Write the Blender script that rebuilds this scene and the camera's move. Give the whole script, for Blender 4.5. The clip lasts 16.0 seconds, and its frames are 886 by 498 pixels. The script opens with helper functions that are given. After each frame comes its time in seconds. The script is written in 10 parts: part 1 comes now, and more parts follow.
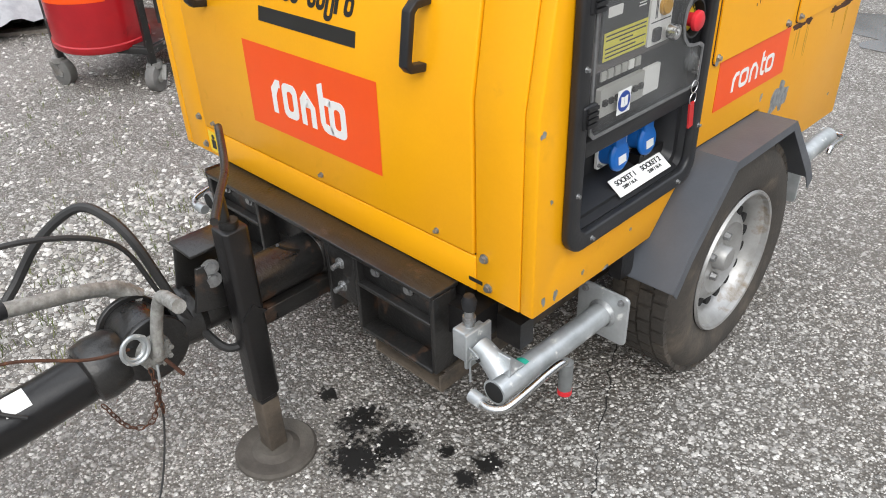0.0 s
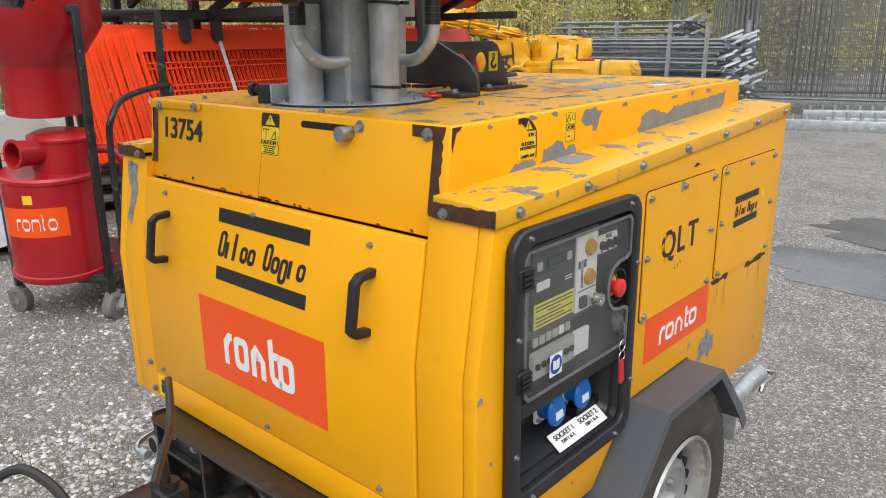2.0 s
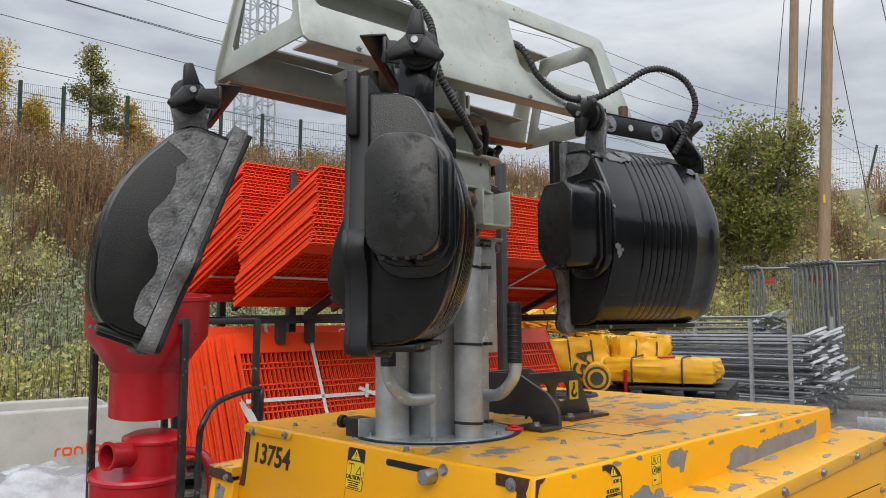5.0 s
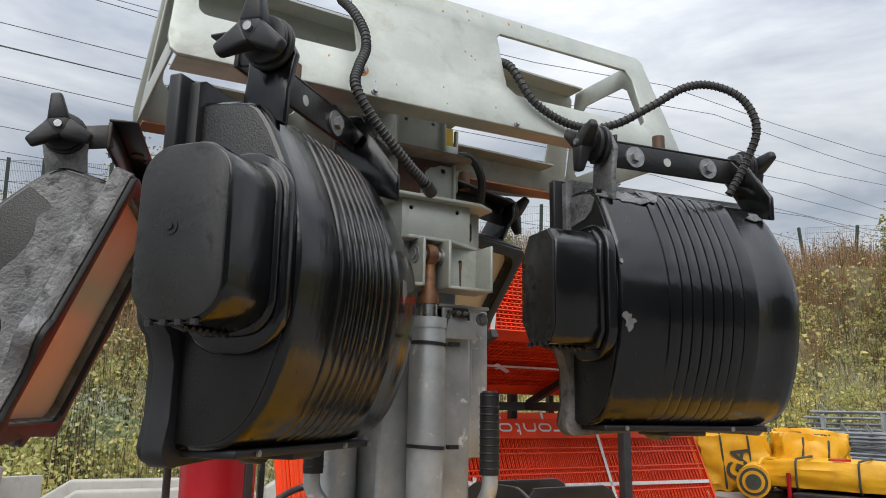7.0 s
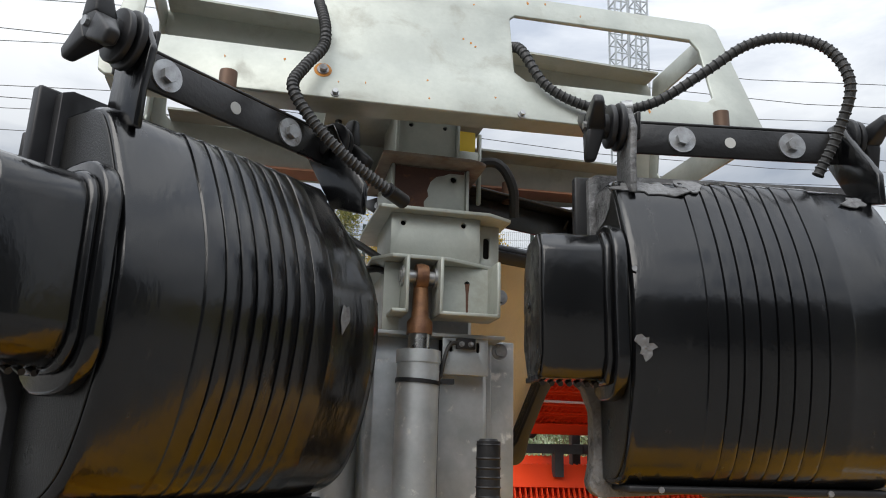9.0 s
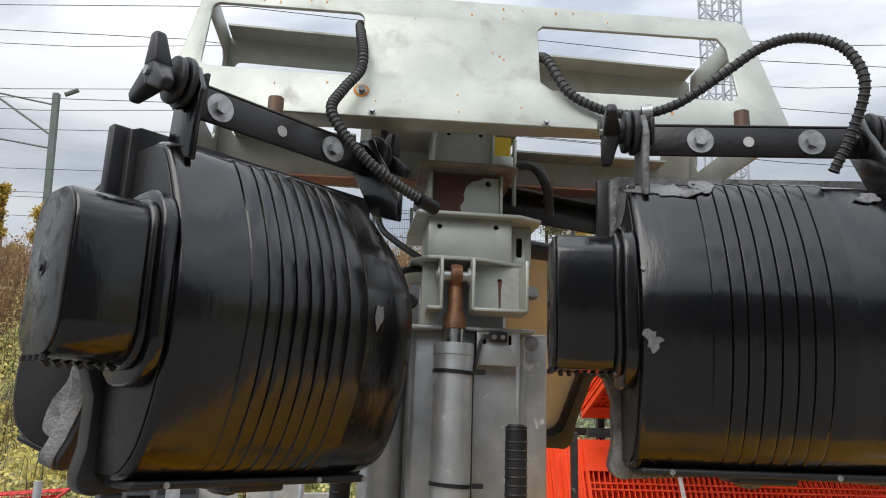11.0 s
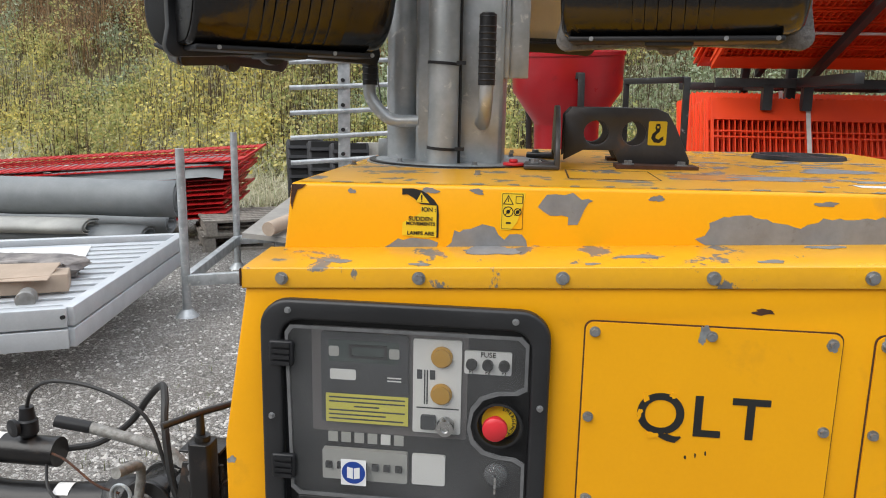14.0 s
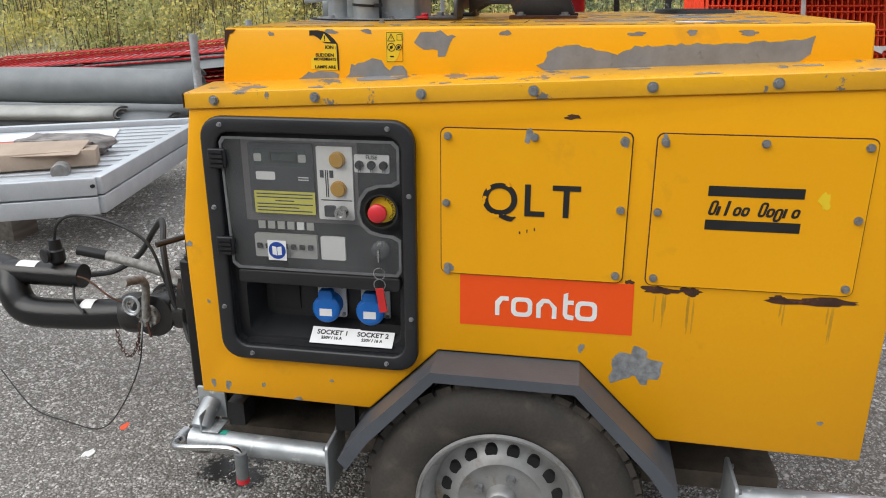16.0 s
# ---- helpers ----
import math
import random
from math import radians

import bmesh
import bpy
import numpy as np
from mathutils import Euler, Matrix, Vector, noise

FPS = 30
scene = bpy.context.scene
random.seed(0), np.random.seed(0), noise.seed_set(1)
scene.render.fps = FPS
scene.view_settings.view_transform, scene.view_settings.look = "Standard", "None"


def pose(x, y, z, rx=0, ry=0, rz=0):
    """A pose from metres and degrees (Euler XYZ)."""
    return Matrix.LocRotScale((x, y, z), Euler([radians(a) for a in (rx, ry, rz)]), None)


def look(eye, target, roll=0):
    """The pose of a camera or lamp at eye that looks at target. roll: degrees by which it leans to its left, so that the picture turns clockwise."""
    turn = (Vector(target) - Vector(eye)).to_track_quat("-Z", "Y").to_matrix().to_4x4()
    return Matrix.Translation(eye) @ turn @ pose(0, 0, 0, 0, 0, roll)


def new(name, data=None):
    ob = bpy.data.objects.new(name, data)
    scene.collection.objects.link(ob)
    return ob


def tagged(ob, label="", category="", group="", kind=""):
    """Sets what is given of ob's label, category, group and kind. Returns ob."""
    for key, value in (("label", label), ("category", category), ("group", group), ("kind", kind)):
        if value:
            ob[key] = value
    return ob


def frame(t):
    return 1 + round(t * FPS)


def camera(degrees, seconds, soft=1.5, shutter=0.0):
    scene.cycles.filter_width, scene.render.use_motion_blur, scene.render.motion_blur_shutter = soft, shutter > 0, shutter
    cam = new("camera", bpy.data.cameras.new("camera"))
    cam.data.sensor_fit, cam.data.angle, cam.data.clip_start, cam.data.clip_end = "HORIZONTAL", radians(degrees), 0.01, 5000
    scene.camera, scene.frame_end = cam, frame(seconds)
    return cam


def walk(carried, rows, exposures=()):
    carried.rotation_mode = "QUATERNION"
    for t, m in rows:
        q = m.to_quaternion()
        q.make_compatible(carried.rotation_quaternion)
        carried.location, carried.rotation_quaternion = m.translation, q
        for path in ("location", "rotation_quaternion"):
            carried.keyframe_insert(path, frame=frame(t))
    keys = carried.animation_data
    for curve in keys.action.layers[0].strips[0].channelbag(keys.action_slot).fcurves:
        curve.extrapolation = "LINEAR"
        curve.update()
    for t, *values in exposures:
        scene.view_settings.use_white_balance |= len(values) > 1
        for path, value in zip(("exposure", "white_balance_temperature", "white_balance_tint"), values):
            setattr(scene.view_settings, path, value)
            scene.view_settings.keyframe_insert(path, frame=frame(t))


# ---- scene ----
cam = camera(61.3, 16.0, soft=1.0)
# The yard's ground slopes a little: YARD turns yard coordinates (ground z = 0, trailer along y) upright.
YARD = Vector((0.0818, -0.0288, 0.9962)).rotation_difference(Vector((0, 0, 1))).to_matrix().to_4x4()
PATH = [
    (0, (1.108, -0.871, 1.301), (-0.107, 0.316, 0.244), -2.1),
    (0.5, (1.123, -0.861, 1.34), (-0.082, 0.42, 0.388), -1.7),
    (1, (1.131, -0.87, 1.376), (-0.091, 0.482, 0.551), -1.3),
    (1.5, (1.138, -0.872, 1.398), (-0.111, 0.53, 0.71), -1.0),
    (2, (1.146, -0.866, 1.413), (-0.135, 0.567, 0.859), -0.6),
    (2.5, (1.15, -0.86, 1.422), (-0.168, 0.585, 1.008), -0.4),
    (3, (1.152, -0.879, 1.454), (-0.209, 0.563, 1.186), -0.3),
    (3.5, (1.163, -0.911, 1.479), (-0.237, 0.512, 1.354), -0.3),
    (4, (1.175, -0.929, 1.499), (-0.257, 0.467, 1.502), -0.3),
    (4.5, (1.182, -0.923, 1.509), (-0.273, 0.445, 1.621), -0.3),
    (5, (1.166, -0.895, 1.524), (-0.303, 0.448, 1.719), -0.5),
    (5.2, (1.147, -0.872, 1.526), (-0.329, 0.458, 1.755), -0.4),
    (7.3, (1.094, -0.271, 1.54), (-0.642, 0.618, 1.984), 1.1),
    (7.5, (1.085, -0.228, 1.533), (-0.676, 0.601, 1.993), 1.1),
    (8, (1.015, -0.133, 1.543), (-0.803, 0.556, 2.012), 1.4),
    (8.5, (1.002, -0.035, 1.549), (-0.858, 0.508, 2.046), 1.6),
    (8.7, (1.015, 0.021, 1.553), (-0.858, 0.514, 2.055), 1.6),
    (10.8, (1.156, 0.125, 1.569), (-0.771, 0.333, 2.06), 1.9),
    (11, (1.159, 0.125, 1.561), (-0.776, 0.326, 2.023), 1.9),
    (11.5, (1.176, 0.193, 1.538), (-0.783, 0.356, 1.903), 2.0),
    (12, (1.207, 0.341, 1.519), (-0.777, 0.433, 1.754), 2.0),
    (12.1, (1.22, 0.368, 1.519), (-0.769, 0.441, 1.713), 1.9),
    (12.5, (1.249, 0.431, 1.489), (-0.75, 0.423, 1.572), 2.1),
    (12.9, (1.308, 0.433, 1.448), (-0.689, 0.339, 1.399), 1.6),
    (13, (1.327, 0.428, 1.443), (-0.669, 0.321, 1.356), 1.7),
    (13.5, (1.445, 0.426, 1.418), (-0.53, 0.243, 1.165), 1.2),
    (14, (1.512, 0.464, 1.401), (-0.436, 0.227, 1.012), 1.1),
    (14.5, (1.576, 0.585, 1.381), (-0.343, 0.306, 0.89), 1.1),
    (15, (1.655, 0.715, 1.351), (-0.24, 0.405, 0.79), 1.0),
    (15.5, (1.721, 0.768, 1.345), (-0.155, 0.441, 0.734), 0.4),
    (16, (1.839, 0.799, 1.334), (-0.022, 0.463, 0.685), -0.2),
]
walk(cam, [(t, YARD @ look(eye, target, roll)) for t, eye, target, roll in PATH],
     [(0, 0.74), (1.5, 0.58), (2.5, 0.46), (5, 0.30), (8, 0.42), (11, 0.44), (12, 0.70), (12.8, 0.70), (13.5, 0.50), (14.5, 0.40), (16, 0.30)])

# ---- world, sun, exposure ----
world = bpy.data.worlds.new("sky")
scene.world = world
world.use_nodes = True
wn, wl = world.node_tree.nodes, world.node_tree.links
wn.clear()
w_out = wn.new("ShaderNodeOutputWorld")
w_bg = wn.new("ShaderNodeBackground")
w_sky = wn.new("ShaderNodeTexSky")
w_sky.sky_type = "NISHITA"
w_sky.sun_disc = False
w_sky.sun_elevation, w_sky.sun_rotation = radians(47), radians(120)
w_tc = wn.new("ShaderNodeTexCoord")
w_map = wn.new("ShaderNodeMapping")
w_map.inputs["Scale"].default_value = (1.6, 1.6, 5.5)
w_n1 = wn.new("ShaderNodeTexNoise")
w_n1.inputs["Scale"].default_value, w_n1.inputs["Detail"].default_value, w_n1.inputs["Roughness"].default_value = 1.5, 7.0, 0.55
w_n1.inputs["Distortion"].default_value = 0.4
w_ramp = wn.new("ShaderNodeValToRGB")
w_ramp.color_ramp.elements[0].position, w_ramp.color_ramp.elements[0].color = 0.36, (4.1, 4.5, 5.2, 1)
w_ramp.color_ramp.elements[1].position, w_ramp.color_ramp.elements[1].color = 0.62, (8.3, 8.5, 8.7, 1)
# an overcast sky is brighter towards the zenith
w_sep = wn.new("ShaderNodeSeparateXYZ")
w_up = wn.new("ShaderNodeMapRange")
w_up.inputs["From Min"].default_value, w_up.inputs["From Max"].default_value = 0.25, 1.0
w_up.inputs["To Min"].default_value, w_up.inputs["To Max"].default_value = 0.72, 2.6
w_gain = wn.new("ShaderNodeVectorMath")
w_gain.operation = "SCALE"
w_mix = wn.new("ShaderNodeMix")
w_mix.data_type = "RGBA"
w_mix.inputs["Factor"].default_value = 0.88
w_bg.inputs["Strength"].default_value = 0.1
wl.new(w_tc.outputs["Generated"], w_map.inputs["Vector"])
wl.new(w_map.outputs["Vector"], w_n1.inputs["Vector"])
wl.new(w_n1.outputs["Fac"], w_ramp.inputs["Fac"])
wl.new(w_sky.outputs["Color"], w_mix.inputs["A"])
wl.new(w_tc.outputs["Generated"], w_sep.inputs["Vector"])
wl.new(w_sep.outputs["Z"], w_up.inputs["Value"])
wl.new(w_ramp.outputs["Color"], w_gain.inputs[0])
wl.new(w_up.outputs["Result"], w_gain.inputs["Scale"])
wl.new(w_gain.outputs["Vector"], w_mix.inputs["B"])
wl.new(w_mix.outputs["Result"], w_bg.inputs["Color"])
wl.new(w_bg.outputs["Background"], w_out.inputs["Surface"])
sun = new("sun", bpy.data.lights.new("sun", "SUN"))
sun.data.energy, sun.data.angle, sun.data.color = 1.5, radians(50), (1.0, 0.96, 0.9)
sun.matrix_world = look((0, 0, 0), (-0.48, 0.48, -0.73))

# ---- geometry helpers ----
class G:
    """Collects vertices and faces of one part."""
    def __init__(self):
        self.v, self.f = [], []

    def add(self, vs, fs):
        o = len(self.v)
        self.v += [tuple(p) for p in vs]
        self.f += [tuple(o + i for i in f) for f in fs]
        return self

    def box(self, x0, x1, y0, y1, z0, z1, m=None):
        vs = [Vector((x, y, z)) for z in (z0, z1) for y in (y0, y1) for x in (x0, x1)]
        if m:
            vs = [m @ p for p in vs]
        return self.add(vs, [(0, 2, 3, 1), (4, 5, 7, 6), (0, 1, 5, 4), (2, 6, 7, 3), (0, 4, 6, 2), (1, 3, 7, 5)])

    def bar(self, a, b, w, h, up=(0, 0, 1)):
        """A square bar from a to b, w wide, h high."""
        a, b = Vector(a), Vector(b)
        d = (b - a).normalized()
        up = Vector(up)
        if abs(d.dot(up)) > 0.98:
            up = Vector((0, 1, 0))
        s = d.cross(up).normalized()
        t = s.cross(d)
        vs = [p + s * (i * w / 2) + t * (j * h / 2) for p in (a, b) for i, j in ((-1, -1), (1, -1), (1, 1), (-1, 1))]
        return self.add(vs, [(3, 2, 1, 0), (4, 5, 6, 7), (0, 1, 5, 4), (1, 2, 6, 5), (2, 3, 7, 6), (3, 0, 4, 7)])

    def tube(self, pts, r, n=10, close=True):
        """A round tube along points; r may be one radius or one for each point."""
        pts = [Vector(p) for p in pts]
        rs = r if isinstance(r, (list, tuple)) else [r] * len(pts)
        ref, vs, fs = None, [], []
        for i, p in enumerate(pts):
            d = (pts[min(i + 1, len(pts) - 1)] - pts[max(i - 1, 0)]).normalized()
            if ref is None:
                ref = d.orthogonal().normalized()
            ref = (ref - d * ref.dot(d)).normalized()
            s = d.cross(ref)
            vs += [p + (ref * math.cos(2 * math.pi * k / n) + s * math.sin(2 * math.pi * k / n)) * rs[i] for k in range(n)]
        for i in range(len(pts) - 1):
            fs += [(i * n + k, i * n + (k + 1) % n, (i + 1) * n + (k + 1) % n, (i + 1) * n + k) for k in range(n)]
        if close:
            fs += [tuple(range(n - 1, -1, -1)), tuple((len(pts) - 1) * n + k for k in range(n))]
        return self.add(vs, fs)

    def cyl(self, a, b, r, r2=None, n=20):
        return self.tube([a, b], [r, r if r2 is None else r2], n)

    def lathe(self, prof, a, d, n=40, close=False):
        """Turns a profile of (radius, height) round the axis through a along d."""
        a, d = Vector(a), Vector(d).normalized()
        e = d.orthogonal().normalized()
        s = d.cross(e)
        m, vs, fs = len(prof), [], []
        for k in range(n):
            c = e * math.cos(2 * math.pi * k / n) + s * math.sin(2 * math.pi * k / n)
            vs += [a + d * h + c * r for r, h in prof]
        for k in range(n):
            for i in range(m if close else m - 1):
                fs.append((k * m + i, ((k + 1) % n) * m + i, ((k + 1) % n) * m + (i + 1) % m, k * m + (i + 1) % m))
        return self.add(vs, fs)

    def prism(self, poly, put, w0, w1):
        """A 2D outline (u, v), pushed from w0 to w1; put(u, v, w) gives the place."""
        n = len(poly)
        vs = [put(u, v, w0) for u, v in poly] + [put(u, v, w1) for u, v in poly]
        fs = [tuple(range(n - 1, -1, -1)), tuple(range(n, 2 * n))] + [(i, (i + 1) % n, n + (i + 1) % n, n + i) for i in range(n)]
        return self.add(vs, fs)

    def plate(self, outer, holes, put, w0, w1):
        """A flat plate with holes, from w0 to w1."""
        bm = bmesh.new()
        for loop in [outer] + list(holes):
            vs = [bm.verts.new((u, v, 0)) for u, v in loop]
            for i in range(len(vs)):
                bm.edges.new((vs[i], vs[(i + 1) % len(vs)]))
        bmesh.ops.triangle_fill(bm, use_beauty=True, use_dissolve=False, edges=bm.edges[:])
        bm.verts.index_update()
        flat = [(p.co.x, p.co.y) for p in bm.verts]
        tris = [tuple(p.index for p in f.verts) for f in bm.faces]
        rim = [tuple(p.index for p in e.verts) for e in bm.edges if len(e.link_faces) == 1]
        bm.free()
        n = len(flat)
        vs = [put(u, v, w0) for u, v in flat] + [put(u, v, w1) for u, v in flat]
        fs = [t[::-1] for t in tris] + [tuple(n + i for i in t) for t in tris] + [(a, b, n + b, n + a) for a, b in rim]
        return self.add(vs, fs)


def rrect(u0, u1, v0, v1, r, n=5):
    """Outline of a rectangle with rounded corners."""
    out = []
    for cu, cv, a0 in ((u1 - r, v0 + r, -90), (u1 - r, v1 - r, 0), (u0 + r, v1 - r, 90), (u0 + r, v0 + r, 180)):
        out += [(cu + r * math.cos(radians(a0 + 90 * k / n)), cv + r * math.sin(radians(a0 + 90 * k / n))) for k in range(n + 1)]
    return out


def circle(u, v, r, n=24):
    return [(u + r * math.cos(2 * math.pi * k / n), v + r * math.sin(2 * math.pi * k / n)) for k in range(n)]


def blob(u, v, w, h, seed, n=26, rough=0.35):
    """Ragged outline of a chip or stain."""
    rnd = random.Random(seed)
    ph = [rnd.uniform(0, 6.28) for _ in range(5)]
    out = []
    for k in range(n):
        a = 2 * math.pi * k / n
        r = 1 + rough * (0.5 * math.sin(2 * a + ph[0]) + 0.4 * math.sin(3 * a + ph[1]) + 0.3 * math.sin(5 * a + ph[2]) + 0.25 * math.sin(9 * a + ph[3])) + rnd.uniform(-0.1, 0.1) * rough * 2
        out.append((u + 0.5 * w * r * math.cos(a), v + 0.5 * h * r * math.sin(a)))
    return out


def smooth_path(pts, n=8):
    """Catmull-Rom points through pts."""
    p = [Vector(q) for q in pts]
    p = [p[0] * 2 - p[1]] + p + [p[-1] * 2 - p[-2]]
    out = []
    for i in range(1, len(p) - 2):
        for k in range(n):
            t = k / n
            a, b, c, d = p[i - 1], p[i], p[i + 1], p[i + 2]
            out.append(0.5 * (2 * b + (c - a) * t + (2 * a - 5 * b + 4 * c - d) * t * t + (3 * b - a - 3 * c + d) * t ** 3))
    return out + [p[-2]]


ON_SIDE = lambda x: (lambda u, v, w: (x + w, u, v))
ON_FRONT = lambda y: (lambda u, v, w: (u, y - w, v))
ON_TOP = lambda z: (lambda u, v, w: (u, v, z + w))
ORIGIN = {}


def thing(name, at=(0, 0, 0), label="", category="", group="", kind="", turn=0.0, upright=False):
    """An empty at the base of a thing, at yard coordinates."""
    ob = new(name)
    m = YARD @ pose(*at, 0, 0, turn)
    ob.matrix_world = Matrix.Translation(m.translation) @ pose(0, 0, 0, 0, 0, turn) if upright else m
    ORIGIN[ob.name] = Vector((0, 0, 0))
    return tagged(ob, label, category, group, kind)


def in_yard(root):
    """Parts of this thing are given in yard coordinates."""
    ORIGIN[root.name] = (YARD.inverted() @ root.matrix_world).translation
    return root


def mesh_of(name, g, material, bevel=0.0, segments=2, flat=False, shift=None, angle=35):
    bm = bmesh.new()
    vs = [bm.verts.new(p if shift is None else Vector(p) - shift) for p in g.v]
    for f in g.f:
        if len(set(f)) > 2:
            try:
                bm.faces.new([vs[i] for i in f])
            except ValueError:
                pass
    bmesh.ops.recalc_face_normals(bm, faces=bm.faces[:])
    if bevel:
        edges = [e for e in bm.edges if len(e.link_faces) == 2 and e.calc_face_angle(0) > radians(angle)]
        bmesh.ops.bevel(bm, geom=edges, offset=bevel, segments=segments, profile=0.5, affect="EDGES", clamp_overlap=True)
    for f in bm.faces:
        f.smooth = not flat
    if not flat:
        for e in bm.edges:
            if len(e.link_faces) == 2 and e.calc_face_angle(0) > radians(38 if not bevel else 50):
                e.smooth = False
    me = bpy.data.meshes.new(name)
    bm.to_mesh(me)
    bm.free()
    me.materials.append(material)
    return me


def root_of(ob):
    while ob.parent:
        ob = ob.parent
    return ob


def part(name, g, material, parent, label="", bevel=0.0, segments=2, flat=False, kind=""):
    """Links one mesh as a part under a thing or a part."""
    me = mesh_of(name, g, material, bevel, segments, flat, ORIGIN.get(root_of(parent).name))
    ob = new(name, me)
    ob.parent = parent
    return tagged(ob, label, kind=kind)


def loose(g):
    """The separate pieces of a collection."""
    up = list(range(len(g.v)))
    def top(i):
        while up[i] != i:
            up[i] = up[up[i]]
            i = up[i]
        return i
    for f in g.f:
        for i in f[1:]:
            up[top(i)] = top(f[0])
    out = {}
    for f in g.f:
        out.setdefault(top(f[0]), []).append(f)
    res = []
    for fs in out.values():
        ids = sorted({i for f in fs for i in f})
        new_id = {i: k for k, i in enumerate(ids)}
        h = G()
        h.v, h.f = [g.v[i] for i in ids], [tuple(new_id[i] for i in f) for f in fs]
        res.append(h)
    return res


def split(name, g, material, parent, label, piece, bevel=0.0):
    """A part whose welded pieces are parts of their own."""
    ps = loose(g)
    ob = part(name, ps[0], material, parent, label, bevel)
    for p in ps[1:]:
        part(piece, p, material, ob, bevel=bevel)
    return ob


def solo(name, g, material, label="", category="", kind="", bevel=0.0, flat=False, group="", segments=2):
    """A thing of a single mesh, given in yard coordinates."""
    ob = new(name, mesh_of(name, g, material, bevel, segments, flat))
    ob.matrix_world = YARD
    return tagged(ob, label, category, group, kind)


def lettering(name, text, size, m, material, parent, label="", align="CENTER", squeeze=1.0, weight=0.0, depth=0.0006):
    """Writing in the built-in font, as a mesh part; m maps the text's plane to the yard."""
    cu = bpy.data.curves.new(name, "FONT")
    cu.body, cu.size, cu.align_x, cu.align_y, cu.extrude, cu.offset = text, size, align, "CENTER", depth, weight
    ob = bpy.data.objects.new(name, cu)
    scene.collection.objects.link(ob)
    bpy.context.view_layer.update()
    me = bpy.data.meshes.new_from_object(ob.evaluated_get(bpy.context.evaluated_depsgraph_get()))
    bpy.data.objects.remove(ob)
    o = ORIGIN.get(root_of(parent).name, Vector((0, 0, 0)))
    me.transform(Matrix.Translation(-o) @ m @ Matrix.Diagonal((squeeze, 1, 1, 1)))
    me.materials.clear()
    me.materials.append(material)
    ob = new(name, me)
    ob.parent = parent
    return tagged(ob, label)


# ---- materials ----
def material(name):
    m = bpy.data.materials.new(name)
    m.use_nodes = True
    n = m.node_tree.nodes
    return m, n, m.node_tree.links, n["Principled BSDF"]


def noise_node(n, l, vec, scale, detail=4.0, rough=0.55, dist=0.0):
    t = n.new("ShaderNodeTexNoise")
    t.inputs["Scale"].default_value, t.inputs["Detail"].default_value = scale, detail
    t.inputs["Roughness"].default_value, t.inputs["Distortion"].default_value = rough, dist
    l.new(vec, t.inputs["Vector"])
    return t.outputs["Fac"]


def ramp(n, l, fac, p0, p1, c0=(0, 0, 0, 1), c1=(1, 1, 1, 1)):
    r = n.new("ShaderNodeValToRGB")
    r.color_ramp.elements[0].position, r.color_ramp.elements[1].position = p0, p1
    r.color_ramp.elements[0].color, r.color_ramp.elements[1].color = c0, c1
    l.new(fac, r.inputs["Fac"])
    return r.outputs["Color"]


def mixc(n, l, fac, a, b):
    m = n.new("ShaderNodeMix")
    m.data_type = "RGBA"
    for sock, val in ((m.inputs["Factor"], fac), (m.inputs["A"], a), (m.inputs["B"], b)):
        if isinstance(val, (tuple, float, int)):
            sock.default_value = val if not isinstance(val, tuple) else (*val[:3], 1)
        else:
            l.new(val, sock)
    return m.outputs["Result"]


